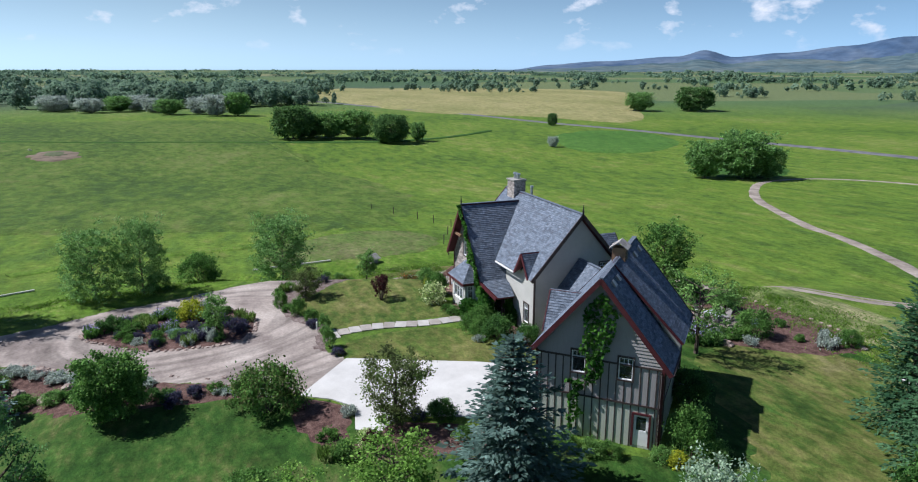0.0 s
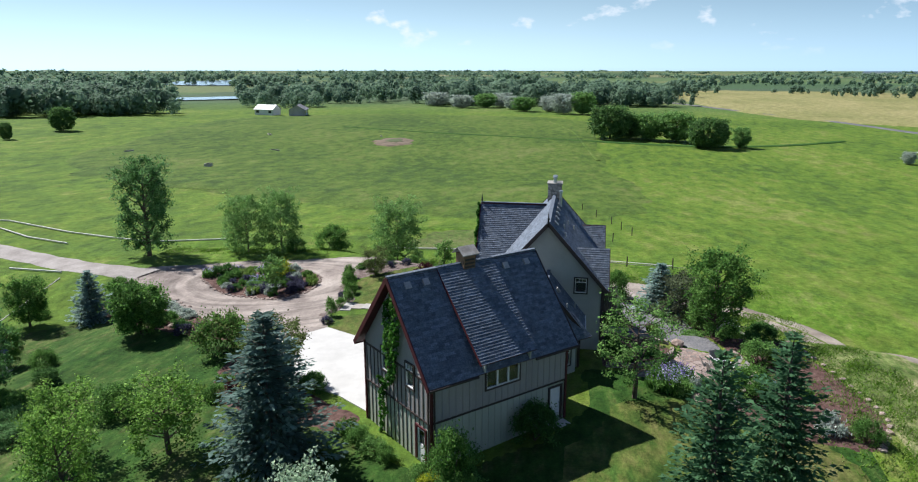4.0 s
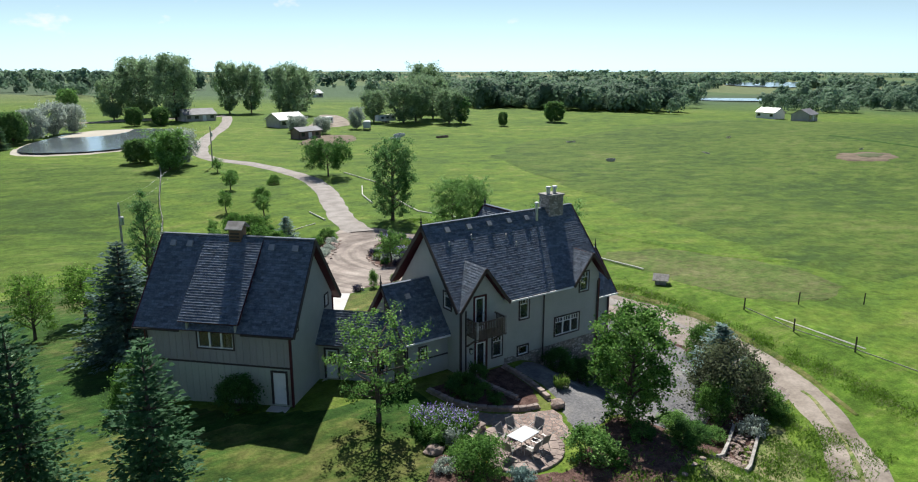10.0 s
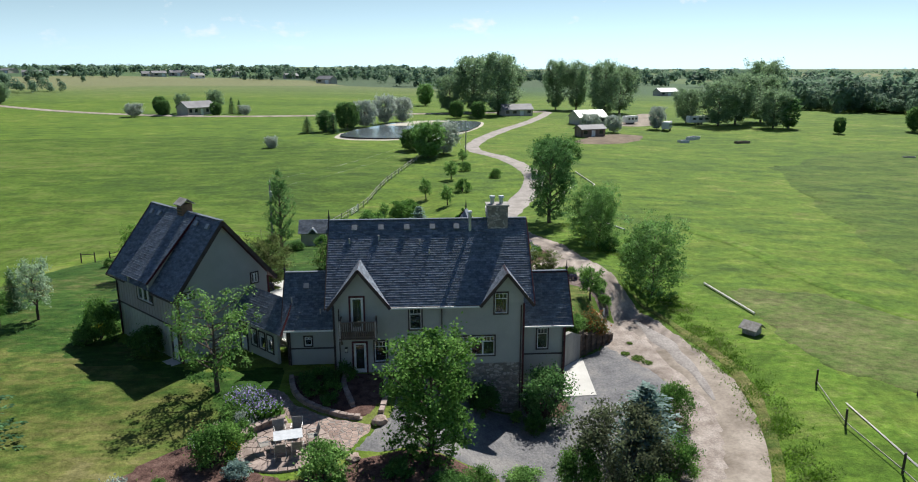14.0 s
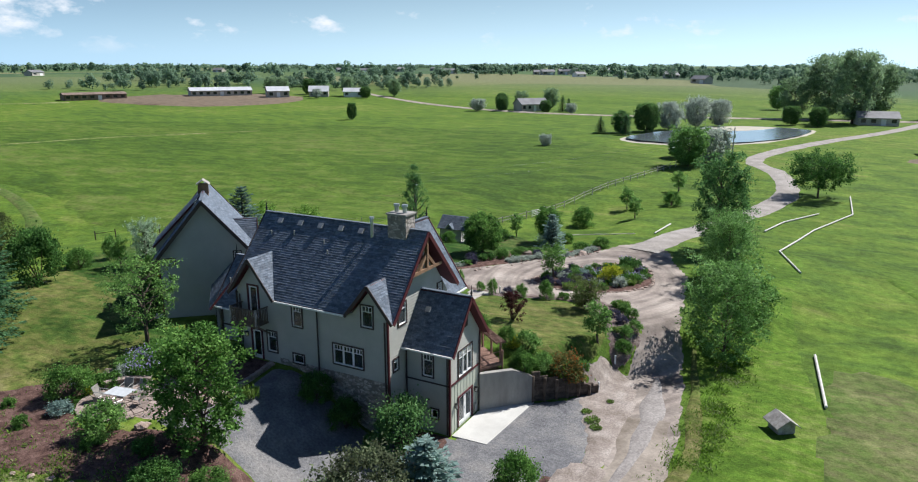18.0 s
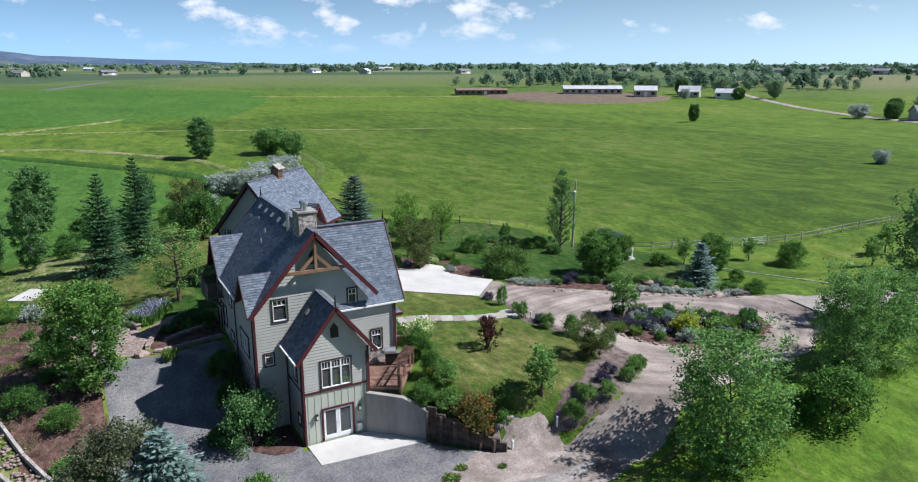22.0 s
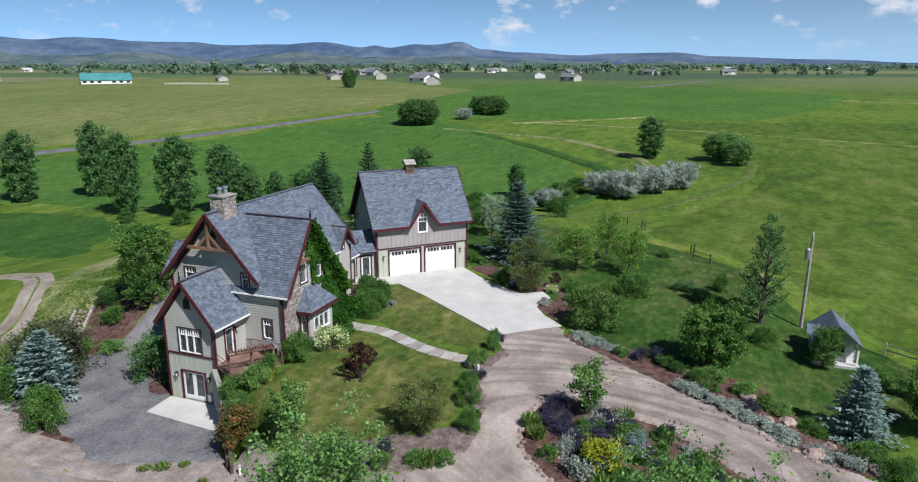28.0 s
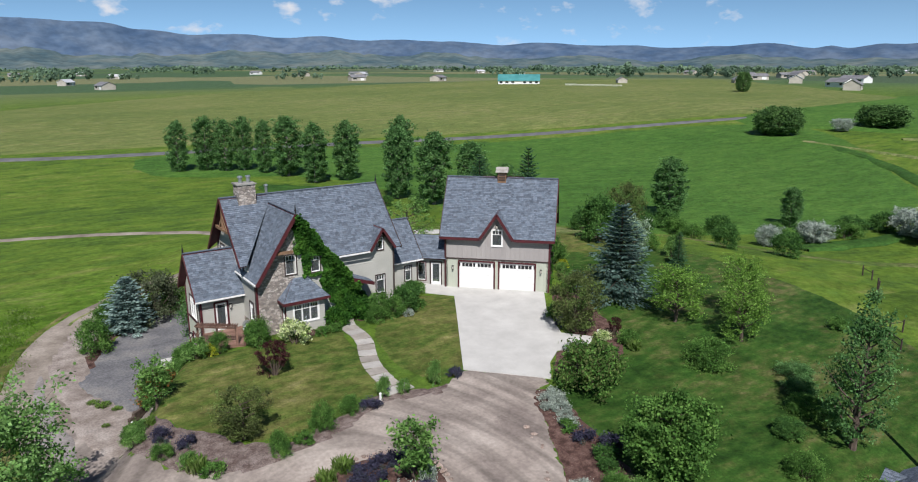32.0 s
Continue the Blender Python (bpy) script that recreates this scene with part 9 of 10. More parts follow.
def rock(x, y, s, label="", group=""):
    ob = new("boulder" if s > 0.45 else "stone", RR.choice(ROCKS))
    ob.matrix_basis = pose(x, y, ground(x, y) + s * 0.16, 0, 0, RR.uniform(0, 360)) @ Matrix.Diagonal((s * RR.uniform(0.9, 1.3), s, s * RR.uniform(0.8, 1.15), 1))
    tagged(ob, label or ("pinkish sandstone boulder in the bark mulch" if s > 0.45 else "small pale stone edging the flower bed"), "rock", group)


for x, y, s in ((1.1, 28.7, 1.1), (4.5, 33.0, 0.8), (2.5, 31.0, 0.9), (9.6, 20.0, 0.9), (-2.1, -19.5, 0.8), (-9.8, -15.9, 0.9), (1.6, 25.4, 0.8), (-1.2, 24.9, 0.7), (6.6, 32.0, 1.0), (-0.9, -15.8, 0.95), (7.4, 34.9, 0.9), (3.3, 29.8, 0.7), (13.6, 20.9, 0.7), (8.8, -21.6, 0.6), (14.8, -17.0, 0.6), (17.4, -13.6, 0.6)):
    rock(x, y, s)
for k, (x, y) in enumerate(curve([(7.3, 17.0), (6.0, 18.4), (6.2, 21.2), (7.6, 25.0), (10.2, 28.0), (12.7, 30.0), (15.0, 28.4), (16.1, 25.2), (16.5, 22.6), (15.1, 19.5), (12.8, 17.3), (9.9, 16.5)], True, 8)):
    rock(x + RR.uniform(-0.12, 0.12), y + RR.uniform(-0.12, 0.12), RR.uniform(0.22, 0.42), group="stones round the island bed")
for k, (x, y) in enumerate(curve([(-1.2, 17.9), (1.0, 21.9), (3.2, 25.6), (6.1, 30.0), (8.2, 33.0)], False, 9)):
    if RR.random() < 0.5:
        rock(x + RR.uniform(-0.3, 0.3), y + RR.uniform(-0.3, 0.3), RR.uniform(0.14, 0.42), group="stones along the drive bed")
for k, (x, y) in enumerate(curve([(-14.1, -24.8), (-10.4, -26.5), (-5.0, -25.8), (1.6, -24.2), (7.4, -23.0)], False, 6)):
    rock(x, y, RR.uniform(0.25, 0.42), "pale stone along the edge of the mulch bed", group="stones along the back bed")
bm = bmesh.new(); box(bm, -1.6, 1.6, -1.0, 1.0, -0.1, 0.12); bmesh.ops.bevel(bm, geom=bm.edges[:], offset=0.02, segments=1, affect="EDGES")
pad = tagged(obj("concrete_pad", bm, M_CONC), "pale rectangular concrete pad among the back beds", "slab", kind="structure")
pad.matrix_basis = pose(-20.0, -23.0, ground(-20, -23), 0, 0, -30)
for k in range(2):
    ob = obj("door_step", (lambda b: (box(b, -0.6, 0.6, -0.35, 0.35, -0.3, 0.0), b)[1])(bmesh.new()), M_CONC)
    ob.matrix_basis = GM @ (pose(3.75, -3.85, 0.22) if k == 0 else pose(5.4, 0.25, 0.12))
    tagged(ob, "concrete step below a side door", "step", kind="structure")

for x, y in ((17.9, 5.4), (17.6, 2.4), (5.4, 12.1), (-12.8, 12.2)):
    bm = bmesh.new()
    tube(bm, (0, 0, -0.2), (0, 0, 0.62), 0.07, 0.07, 8)
    tube(bm, (0, 0, 0.62), (0, 0, 0.68), 0.085, 0.04, 8)
    ob = tagged(obj("marker_post", bm, M_WHITE), "short white marker post beside the dirt drive", "post")
    ob.matrix_basis = pose(x, y, ground(x, y))


def gravel_strip():
    """A long raised strip of pale stones held between two timbers."""
    g = thing("stone_strip", "raised strip of pale stones held between weathered timbers", "planter")
    a, b = Vector((10.4, -21.2)), Vector((3.6, -24.6))
    d = (b - a).normalized()
    n = Vector((-d.y, d.x))
    L = (b - a).length
    for s in (-0.75, 0.75):
        for k in range(3):
            p, q = a + n * s + d * L * k / 3, a + n * s + d * L * (k + 0.97) / 3
            bm = bmesh.new()
            beam(bm, (*p, ground(*p) + 0.14), (*q, ground(*q) + 0.14), 0.18, 0.3)
            part("timber", bm, M_GREYWOOD, g)
    rnd = random.Random(12)
    for k in range(150):
        p = a + d * rnd.uniform(0.1, L - 0.1) + n * rnd.uniform(-0.6, 0.6)
        ob = new("stone", ROCKS[k % 6])
        r = rnd.uniform(0.12, 0.26)
        ob.parent = g
        ob.matrix_basis = pose(p.x, p.y, ground(*p) + 0.16, 0, 0, rnd.uniform(0, 360)) @ Matrix.Diagonal((r, r, r, 1))


gravel_strip()


# ---- yard and fields ----
def fence(label, pts, high=1.2, rails=(0.55, 1.0), mat=None, post=0.12, gap=2.6, rail=0.06, name="fence", railmat=None):
    """Posts at even steps along a line, with rails or wires between them."""
    mat = mat or M_GREYWOOD
    f = thing(name, label, "fence")
    spots = []
    for (a, b) in zip(pts, pts[1:]):
        n = max(1, round(math.dist(a, b) / gap))
        spots += [(a[0] + (b[0] - a[0]) * k / n, a[1] + (b[1] - a[1]) * k / n) for k in range(n)]
    spots.append(pts[-1])
    tops = [Vector((x, y, ground(x, y))) for x, y in spots]
    rnd = random.Random(int(abs(pts[0][0]) * 10))
    for p in tops:
        bm = bmesh.new()
        tube(bm, p - Vector((0, 0, 0.3)), p + Vector((rnd.uniform(-0.05, 0.05), rnd.uniform(-0.05, 0.05), high * rnd.uniform(0.93, 1.05))), post / 2, post / 2 * 0.9, 6)
        part("post", bm, mat, f)
    for a, b in zip(tops, tops[1:]):
        for z in rails:
            bm = bmesh.new()
            beam(bm, a + Vector((0, 0, z)), b + Vector((0, 0, z)), rail * 0.6, rail)
            part("rail" if rail > 0.03 else "wire", bm, railmat or mat, f)
    return f


fence("weathered dark posts with slack wire along the meadow", [(28.1, -24.4), (28.2, -19.1), (28.1, -14), (29.5, -8.3)], 1.3, (0.3,), M_DARK, 0.15, 5.2, 0.07, railmat=M_GREYWOOD)
fence("weathered dark posts with slack wire along the meadow", [(35.8, -10), (48.9, -16), (57.7, -13.5), (70, -9)], 1.3, (0.6, 1.1), M_DARK, 0.13, 6, 0.008)
fence("short piece of brown post and rail fence at the lawn", [(-52, 12.6), (-50.3, 14.3)], 1.1, (0.8,), M_DARK, 0.16, 2.6)
fence("short piece of brown post and rail fence at the lawn", [(-46.2, 16.7), (-45.4, 17.1)], 1.1, (0.8,), M_DARK, 0.16, 2.6)
fence("short piece of brown post and rail fence at the lawn", [(-31.9, 23.7), (-30.5, 25.5)], 1.1, (0.45, 0.9), M_DARK, 0.14, 2.6)
fence("short piece of brown post and rail fence at the lawn", [(-35, 23.7), (-33.4, 23.4)], 1.1, (0.9,), M_DARK, 0.14, 2.6)
fence("weathered post and rail fence behind the shed", [(-12.9, 38.8), (-11.4, 41.4), (-9.4, 49.5), (-8.7, 52.4), (-6.3, 62.4), (-5.2, 69), (-3.5, 77), (1.5, 98.7), (3.2, 108)], 1.15, (0.5, 0.95), M_GREYWOOD, 0.14, 2.9, 0.08)


fence("white tubular field gate standing in the fence line", [(-8.3, 53.6), (-7.6, 56.9)], 1.25, (0.25, 0.5, 0.75, 1.0), M_WHITE, 0.1, 3.4, 0.06, name="field_gate")


def pipe_run(label, pts, radius=0.1):
    """Pale pipes lying on the grass."""
    for a, b in zip(pts, pts[1:]):
        bm = bmesh.new()
        n = max(1, int(math.dist(a, b) / 6))
        P = [Vector((a[0] + (b[0] - a[0]) * k / n, a[1] + (b[1] - a[1]) * k / n, 0)) for k in range(n + 1)]
        for p in P:
            p.z = ground(p.x, p.y) + radius + 0.06
        for p, q in zip(P, P[1:]):
            tube(bm, p, q, radius, radius, 7)
        bmesh.ops.remove_doubles(bm, verts=bm.verts[:], dist=0.05)
        tagged(obj("irrigation_pipe", bm, M_PALEWOOD), label, "pipe", "pale pipes on the grass")


for run in ([(11.7, 45.7), (12.3, 52.5)], [(23.9, 54.7), (25.8, 61.8), (29.9, 70)], [(29, 35.9), (26.4, 44.6), (29.6, 58.7), (34.3, 72.2), (34.1, 86.4)], [(31.0, 14.8), (31.9, 5.8)]):
    pipe_run("bleached pale pipe lying in the grass", run)
pipe_run("thin bleached pole lying in the mown grass", [(-1.6, 42.2), (9.6, 44.2)], 0.06)
pipe_run("thin bleached pole lying along the fence", [(29.9, -11.2), (29.5, -19.3)], 0.055)


def shed():
    s = thing("garden_shed", "small white-fronted shed with a dark blue-grey gable roof", "shed", pose(-11.4, 34.9, ground(-11.4, 34.9) + 0.12, 0, 0, 92))
    w, l, h = 1.35, 1.5, 1.85
    for nm, o, al, poly, holes in (("front_wall", (0, -l), (1, 0), [(-w, -0.2), (w, -0.2), (w, h), (0, h + 1.15), (-w, h)], [(-0.75, 0.75, 0, 1.6)]), ("back_wall", (0, l), (-1, 0), [(-w, -0.2), (w, -0.2), (w, h), (0, h + 1.15), (-w, h)], []),
                                   ("side_wall", (w, 0), (0, 1), [(-l, -0.2), (l, -0.2), (l, h), (-l, h)], [(-0.3, 0.3, 0.8, 1.4)]), ("side_wall", (-w, 0), (0, -1), [(-l, -0.2), (l, -0.2), (l, h), (-l, h)], [])):
        wall(s, nm, o, al, poly, holes, M_WHITE if nm == "front_wall" else M_BOARD, style="flat", thick=0.1)
    door(s, (0, -l), (1, 0), (-0.75, 0.75, 0, 1.6), leaves=2, glazed="half", casing=M_WHITE)
    window(s, (w, 0), (0, 1), (-0.3, 0.3, 0.8, 1.4), grid=0)
    for k in (-1, 1):
        roof_plane(s, "roof_slope", [(k * (w + 0.3), -l - 0.75, h - 0.25), (k * (w + 0.3), l + 0.3, h - 0.25), (0, l + 0.3, h + 1.2), (0, -l - 0.75, h + 1.2)], thick=0.08, deck=M_DARK)
    for k in (-1, 1):
        bm = bmesh.new(); box(bm, k * 1.4 - 0.06, k * 1.4 + 0.06, -l - 0.65, -l - 0.53, -0.2, h - 0.1); part("porch_post", bm, M_WHITE, s)
    shape_box("porch_floor", s, M_CONC, -1.6, 1.6, -l - 0.9, -l, -0.2, 0.1)
    # small entry gable on the side slope
    for k in (-1, 1):
        roof_plane(s, "entry_gable", [(-w - 0.55, k * 0.6, h - 0.2), (-w + 0.2, k * 0.6, h - 0.2), (-0.7, 0, h + 0.45), (-w - 0.55, 0, h + 0.45)], thick=0.06, deck=M_WHITE)
    w2 = thing("well_house", "tiny weathered wooden well house with gabled roof", "shed", pose(29.5, 1.4, ground(29.5, 1.4), 0, 0, 35))
    for nm, d in (("wall_board", (-0.55, 0.55, -0.55, -0.49)), ("wall_board", (-0.55, 0.55, 0.49, 0.55)), ("wall_board", (-0.55, -0.49, -0.49, 0.49)), ("wall_board", (0.49, 0.55, -0.49, 0.49))):
        shape_box(nm, w2, M_GREYWOOD, *d, -0.15, 0.6)
    for k in (-1, 1):
        bm = bmesh.new(); prism(bm, [(k * 0.8, -0.8, 0.5), (k * 0.8, 0.8, 0.5), (0, 0.8, 1.05), (0, -0.8, 1.05)], (0, 0, 0.05)); part("roof_slope", bm, M_GREYWOOD, w2)
    for y in (-0.55, 0.5):
        bm = bmesh.new(); prism(bm, [(-0.55, y, 0.6), (0.55, y, 0.6), (0, y, 1.02)], (0, 0.05, 0)); part("gable_board", bm, M_GREYWOOD, w2)


shed()


def utility_pole(x, y, top, label, other=None):
    g = ground(x, y)
    p = thing("utility_pole", label, "utility pole", pose(x, y, 0))
    bm = bmesh.new(); tube(bm, (0, 0, g - 0.5), (0.1, 0.05, top), 0.15, 0.1, 8); part("shaft", bm, M_GREYWOOD, p)
    bm = bmesh.new(); tube(bm, (0.22, -0.2, top - 2.0), (0.22, -0.2, top - 1.2), 0.22, 0.22, 12); tube(bm, (0.22, -0.2, top - 1.2), (0.22, -0.2, top - 1.1), 0.22, 0.1, 12); part("transformer", bm, M_METAL, p, "grey transformer can")
    bm = bmesh.new(); tube(bm, (0.1, 0.05, top), (0.1, 0.05, top + 0.25), 0.05, 0.04, 6); part("insulator", bm, M_WHITE, p)
    if other:
        for z in (0.15, -0.9):
            a, b = Vector((0.1, 0.05, top + z)), Vector((other[0] - x, other[1] - y, other[2] + z))
            bm = bmesh.new()
            pts = [a.lerp(b, k / 14) - Vector((0, 0, 1.3 * 4 * (k / 14) * (1 - k / 14))) for k in range(15)]
            for c, d in zip(pts, pts[1:]):
                tube(bm, c, d, 0.007, 0.007, 4)
            bmesh.ops.remove_doubles(bm, verts=bm.verts[:], dist=0.01)
            part("wire", bm, M_METAL, p)


fence("slack wire fence with thin posts along the lawn", [(-12.2, 35.4), (-18.4, 36.6), (-24, 31.8), (-28, 28.6)], 1.1, (0.5, 0.95), M_GREYWOOD, 0.08, 3.2, 0.02)
utility_pole(-16.3, 33.2, 5.75, "tall bare wooden utility pole carrying a grey transformer", (13.2, 105.5, 7.4))
utility_pole(13.2, 105.5, 7.4, "wooden utility pole standing beside the road")

M_DRY = field_material("dry brown grass", [(0.065, 0.112, 0.023), (0.081, 0.122, 0.028), (0.104, 0.13, 0.04), (0.135, 0.14, 0.059)], patch=0.07)
patch("dry_patch", [(32.5, 12), (38, 12.6), (44, 9.5), (47.6, 3), (49.6, -3), (47.8, -7.4), (41.4, -10.6), (37, -9.5), (32.5, -6.2), (31.6, 0), (32, 6)], M_DRY, 0.05, "dry brown patch of grazed grass in the meadow", "field", wobble=1.4)
M_RANK = field_material("rank dark grass", [(0.025, 0.07, 0.014), (0.036, 0.09, 0.017), (0.052, 0.112, 0.02)], patch=0.06)
M_BANK = material("dark ditch bank", [(0.05, 0.068, 0.026), (0.1, 0.115, 0.048)], scale=1.2, fine=0.3, fine_scale=6, rough=0.95)
ribbon("ditch_grass", [(38, 40), (42.4, 30), (42.8, 22), (43.6, 16), (45, 9), (47.5, 4.5), (54, 0), (66, -4), (84, -8)], 2.4, M_VERGE, 0.14, "lush green grass along a shallow ditch", "ditch", edge=0.5)
M_CROP = field_material("green crop", [(0.045, 0.109, 0.019), (0.059, 0.133, 0.023), (0.076, 0.152, 0.028)], patch=0.02)
M_TAN = field_material("tan stubble", [(0.16, 0.17, 0.06), (0.22, 0.21, 0.085), (0.29, 0.26, 0.12)], patch=0.01)
M_SOIL = material("bare brown soil", [(0.1, 0.075, 0.05), (0.19, 0.145, 0.1)], scale=0.4, fine=0.2, fine_scale=4, rough=0.95, bump=0.4, bump_scale=6)
patch("crop_field", [(-44, -24), (-60, -12), (-100, -2), (-150, -30), (-204, -77), (-190, -108), (-110, -134), (-30, -158), (-10, -150), (-12, -120), (-36, -106), (-44, -86), (-42, -56)], M_CROP, 0.3, "bright even green crop field behind the poplars", "field", cell=7, wobble=2)
patch("crop_field", [(-406, -114), (-420, 0), (-372, 81), (-240, 40), (-231, 14), (-204, -77), (-218, -112)], M_CROP, 0.6, "dark green crop field far off", "field", cell=16)
M_OLIVE = field_material("grazed olive meadow", [(0.04, 0.075, 0.016), (0.056, 0.098, 0.018), (0.071, 0.118, 0.019), (0.09, 0.133, 0.026), (0.116, 0.144, 0.04)], patch=0.014)
patch("east_meadow", [(52, -2), (58, 24), (66, 50), (80, 92), (110, 122), (170, 138), (250, 150), (320, 110), (338, 40), (320, -10), (232, -14), (150, -18), (96, -22), (66, -16)], M_OLIVE, 0.22, "grazed olive-green meadow with dry streaks", "field", cell=6, wobble=6)
M_HORSE = field_material("grazed horse pasture", [(0.038, 0.073, 0.012), (0.052, 0.096, 0.014), (0.067, 0.117, 0.015), (0.085, 0.133, 0.021), (0.113, 0.144, 0.036)], patch=0.013)
patch("west_meadow", [(-13, 37.5), (-9.6, 45), (-7.6, 60), (-3.4, 80), (2, 104), (-14, 126), (-60, 158), (-150, 158), (-236, 112), (-226, 40), (-196, 2), (-120, 34), (-62, 20), (-41, 18), (-34.5, 28), (-19, 36.6), (-12, 42.5)], M_HORSE, 0.2, "closely grazed green pasture behind the fence", "field", cell=5, wobble=1.0)
patch("rank_grass", [(-25, -96), (-32, -92), (-37.5, -78), (-33, -58), (-24, -52.5), (-14, -47), (-13, -58), (-17, -68), (-22, -82)], M_RANK, 0.3, "dark lush oval of reeds in a wet hollow", "reeds", cell=2, wobble=1.5)
patch("rank_grass", [(118, -121), (132, -137), (123, -146), (104, -141), (91, -126), (94, -114), (103, -113)], M_RANK, 0.3, "dark lush hollow under the meadow willows", "reeds", cell=3, wobble=2)
ribbon("field_ditch", [(232, 90), (226, 50), (226, 20), (222, -16), (218, -47), (221, -68), (232, -90), (250, -112)], 3.0, M_RANK, 0.4, "weedy ditch across the east meadow", "ditch", edge=0.8)
ribbon("field_ditch", [(-170, -52), (-150, -30), (-128, -12), (-104, 4), (-80, 4), (-62, 0)], 3.4, M_RANK, 0.42, "weedy ditch between the crop and the pasture", "ditch", edge=0.8)
M_PASTURE = field_material("olive pasture", [(0.1, 0.135, 0.04), (0.122, 0.155, 0.045), (0.145, 0.17, 0.054), (0.175, 0.185, 0.07)], patch=0.01)
patch("tan_field", [(805, -96), (830, -238), (764, -364), (631, -439), (420, -310), (275, -212), (330, -173), (386, -118), (560, -92)], M_TAN, 0.7, "pale tan field of ripening grain", "field", cell=22)
patch("pasture", [(-540, -350), (-330, -88), (-206, -124), (-90, -160), (16, -186), (60, -230), (100, -330), (-140, -440), (-420, -480)], M_PASTURE, 0.5, "olive pasture beyond the asphalt road", "field", smooth=False, cell=18)
patch("crop_field", [(219, -128), (236, -158), (222, -176), (180, -164), (158, -132), (172, -112)], M_CROP, 0.4, "oval patch of green crop beside the road", "field", cell=6)
for line, wide in (([(-176, -64), (-168, -40), (-160, -20), (-140, -2), (-124, 8), (-104, 12)], 2.6), ([(-196, -46), (-211, -24), (-240, 2), (-281, 5), (-343, 46), (-330, 109), (-303, 176)], 2.4), ([(-199, -35), (-191, 12), (-170, 70), (-161, 97), (-137, 132)], 1.4)):
    ribbon("field_edge", line, wide, M_STRAW, 0.35, "strip of pale dry grass between two fields", "track", edge=0.7)
ribbon("field_edge", [(170, -14), (210, -10), (262, -4), (330, 14)], 1.6, M_OLIVE, 0.4, "rough weedy ditch across the meadow", "ditch", edge=0.6)
patch("soil_ring", [(176, 57), (181, 51.5), (190, 49.5), (199, 52), (204, 57.5), (199, 62), (190, 64.5), (181, 62)], M_SOIL, 0.4, "round scrape of bare brown soil in the meadow", "soil", cell=2, wobble=1.5)
patch("soil_pit", [(186, 57), (190, 54), (197, 54.6), (200, 57.5), (196, 60.6), (189, 60)], M_BANK, 0.47, "dark hollow in the bare soil", "soil", cell=1.5, wobble=0.6)
M_WATER = material("still pond water", [(0.14, 0.18, 0.2), (0.19, 0.235, 0.26)], scale=0.05, rough=0.2, spec=0.6, bump=0.05, bump_scale=0.8)
M_WATER.node_tree.nodes["Principled BSDF"].inputs["Coat Weight"].default_value = 1.0
M_WATER.node_tree.nodes["Principled BSDF"].inputs["Coat Roughness"].default_value = 0.16
M_SAND = material("pale sandy bank", [(0.36, 0.33, 0.27), (0.46, 0.43, 0.36)], scale=0.2, rough=0.95, fine=0.1)
POND = [(-18.6, 146), (-16.5, 164), (-8.5, 183), (-2, 195), (9.5, 201), (21, 198), (25, 190.7), (20, 167), (10, 149), (-5, 140)]
patch("pond_bank", [(4 + (x - 4) * 1.07, 170 + (y - 170) * 1.06) for x, y in POND], M_SAND, 0.16, "pale sandy bank round the pond", "bank", cell=4, wobble=1.0)
patch("pond", POND, M_WATER, 0.0, "still blue pond beyond the field", "water", cell=6, level=lambda x, y: max(ground(p, q) for p, q in POND) + 0.12)
patch("lake", [(900, 520), (980, 480), (1250, 600), (1290, 690), (1120, 720), (960, 640)], M_WATER, 0.0, "wide blue lake near the horizon", "water", cell=60, level=lambda x, y: ground(1000, 600) + 1.2)
patch("lake", [(448, 336), (478, 350), (536, 292), (520, 262), (490, 272), (462, 302)], M_WATER, 0.0, "small blue pond among far trees", "water", cell=20, level=lambda x, y: ground(480, 300) + 0.9)
patch("farm_pen", [(46, 134), (47.5, 142), (60, 158), (71, 157), (64, 142), (56, 135)], M_SOIL, 0.25, "bare brown soil of a horse pen at the neighbouring farm", "yard", cell=4, wobble=1.2)
patch("farm_yard", [(70, 190), (76, 184), (86, 190), (96, 212), (104, 240), (97, 242), (87, 216), (76, 200)], M_LANE, 0.25, "pale dirt yard and drive of the neighbouring farm", "yard", cell=5, wobble=1.0)
patch("farm_yard", [(-262, 193), (-240, 200), (-222, 234), (-232, 268), (-262, 282), (-300, 262), (-318, 216), (-300, 190)], M_SOIL, 0.5, "brown dirt cattle yard of the far farm", "yard", cell=12, wobble=2)
ribbon("field_track", [(-47, -10), (-56, 2), (-62, 9), (-78, 20), (-104, 30), (-130, 32)], 2.2, M_DRY, 0.12, "dry pale track along the ditch", "track")
ribbon("far_road_north", [(-240, 330), (-140, 262), (-60, 232), (20, 240), (60, 252)], 4.0, M_DIRT, 0.3, "pale road beyond the pond", "road")

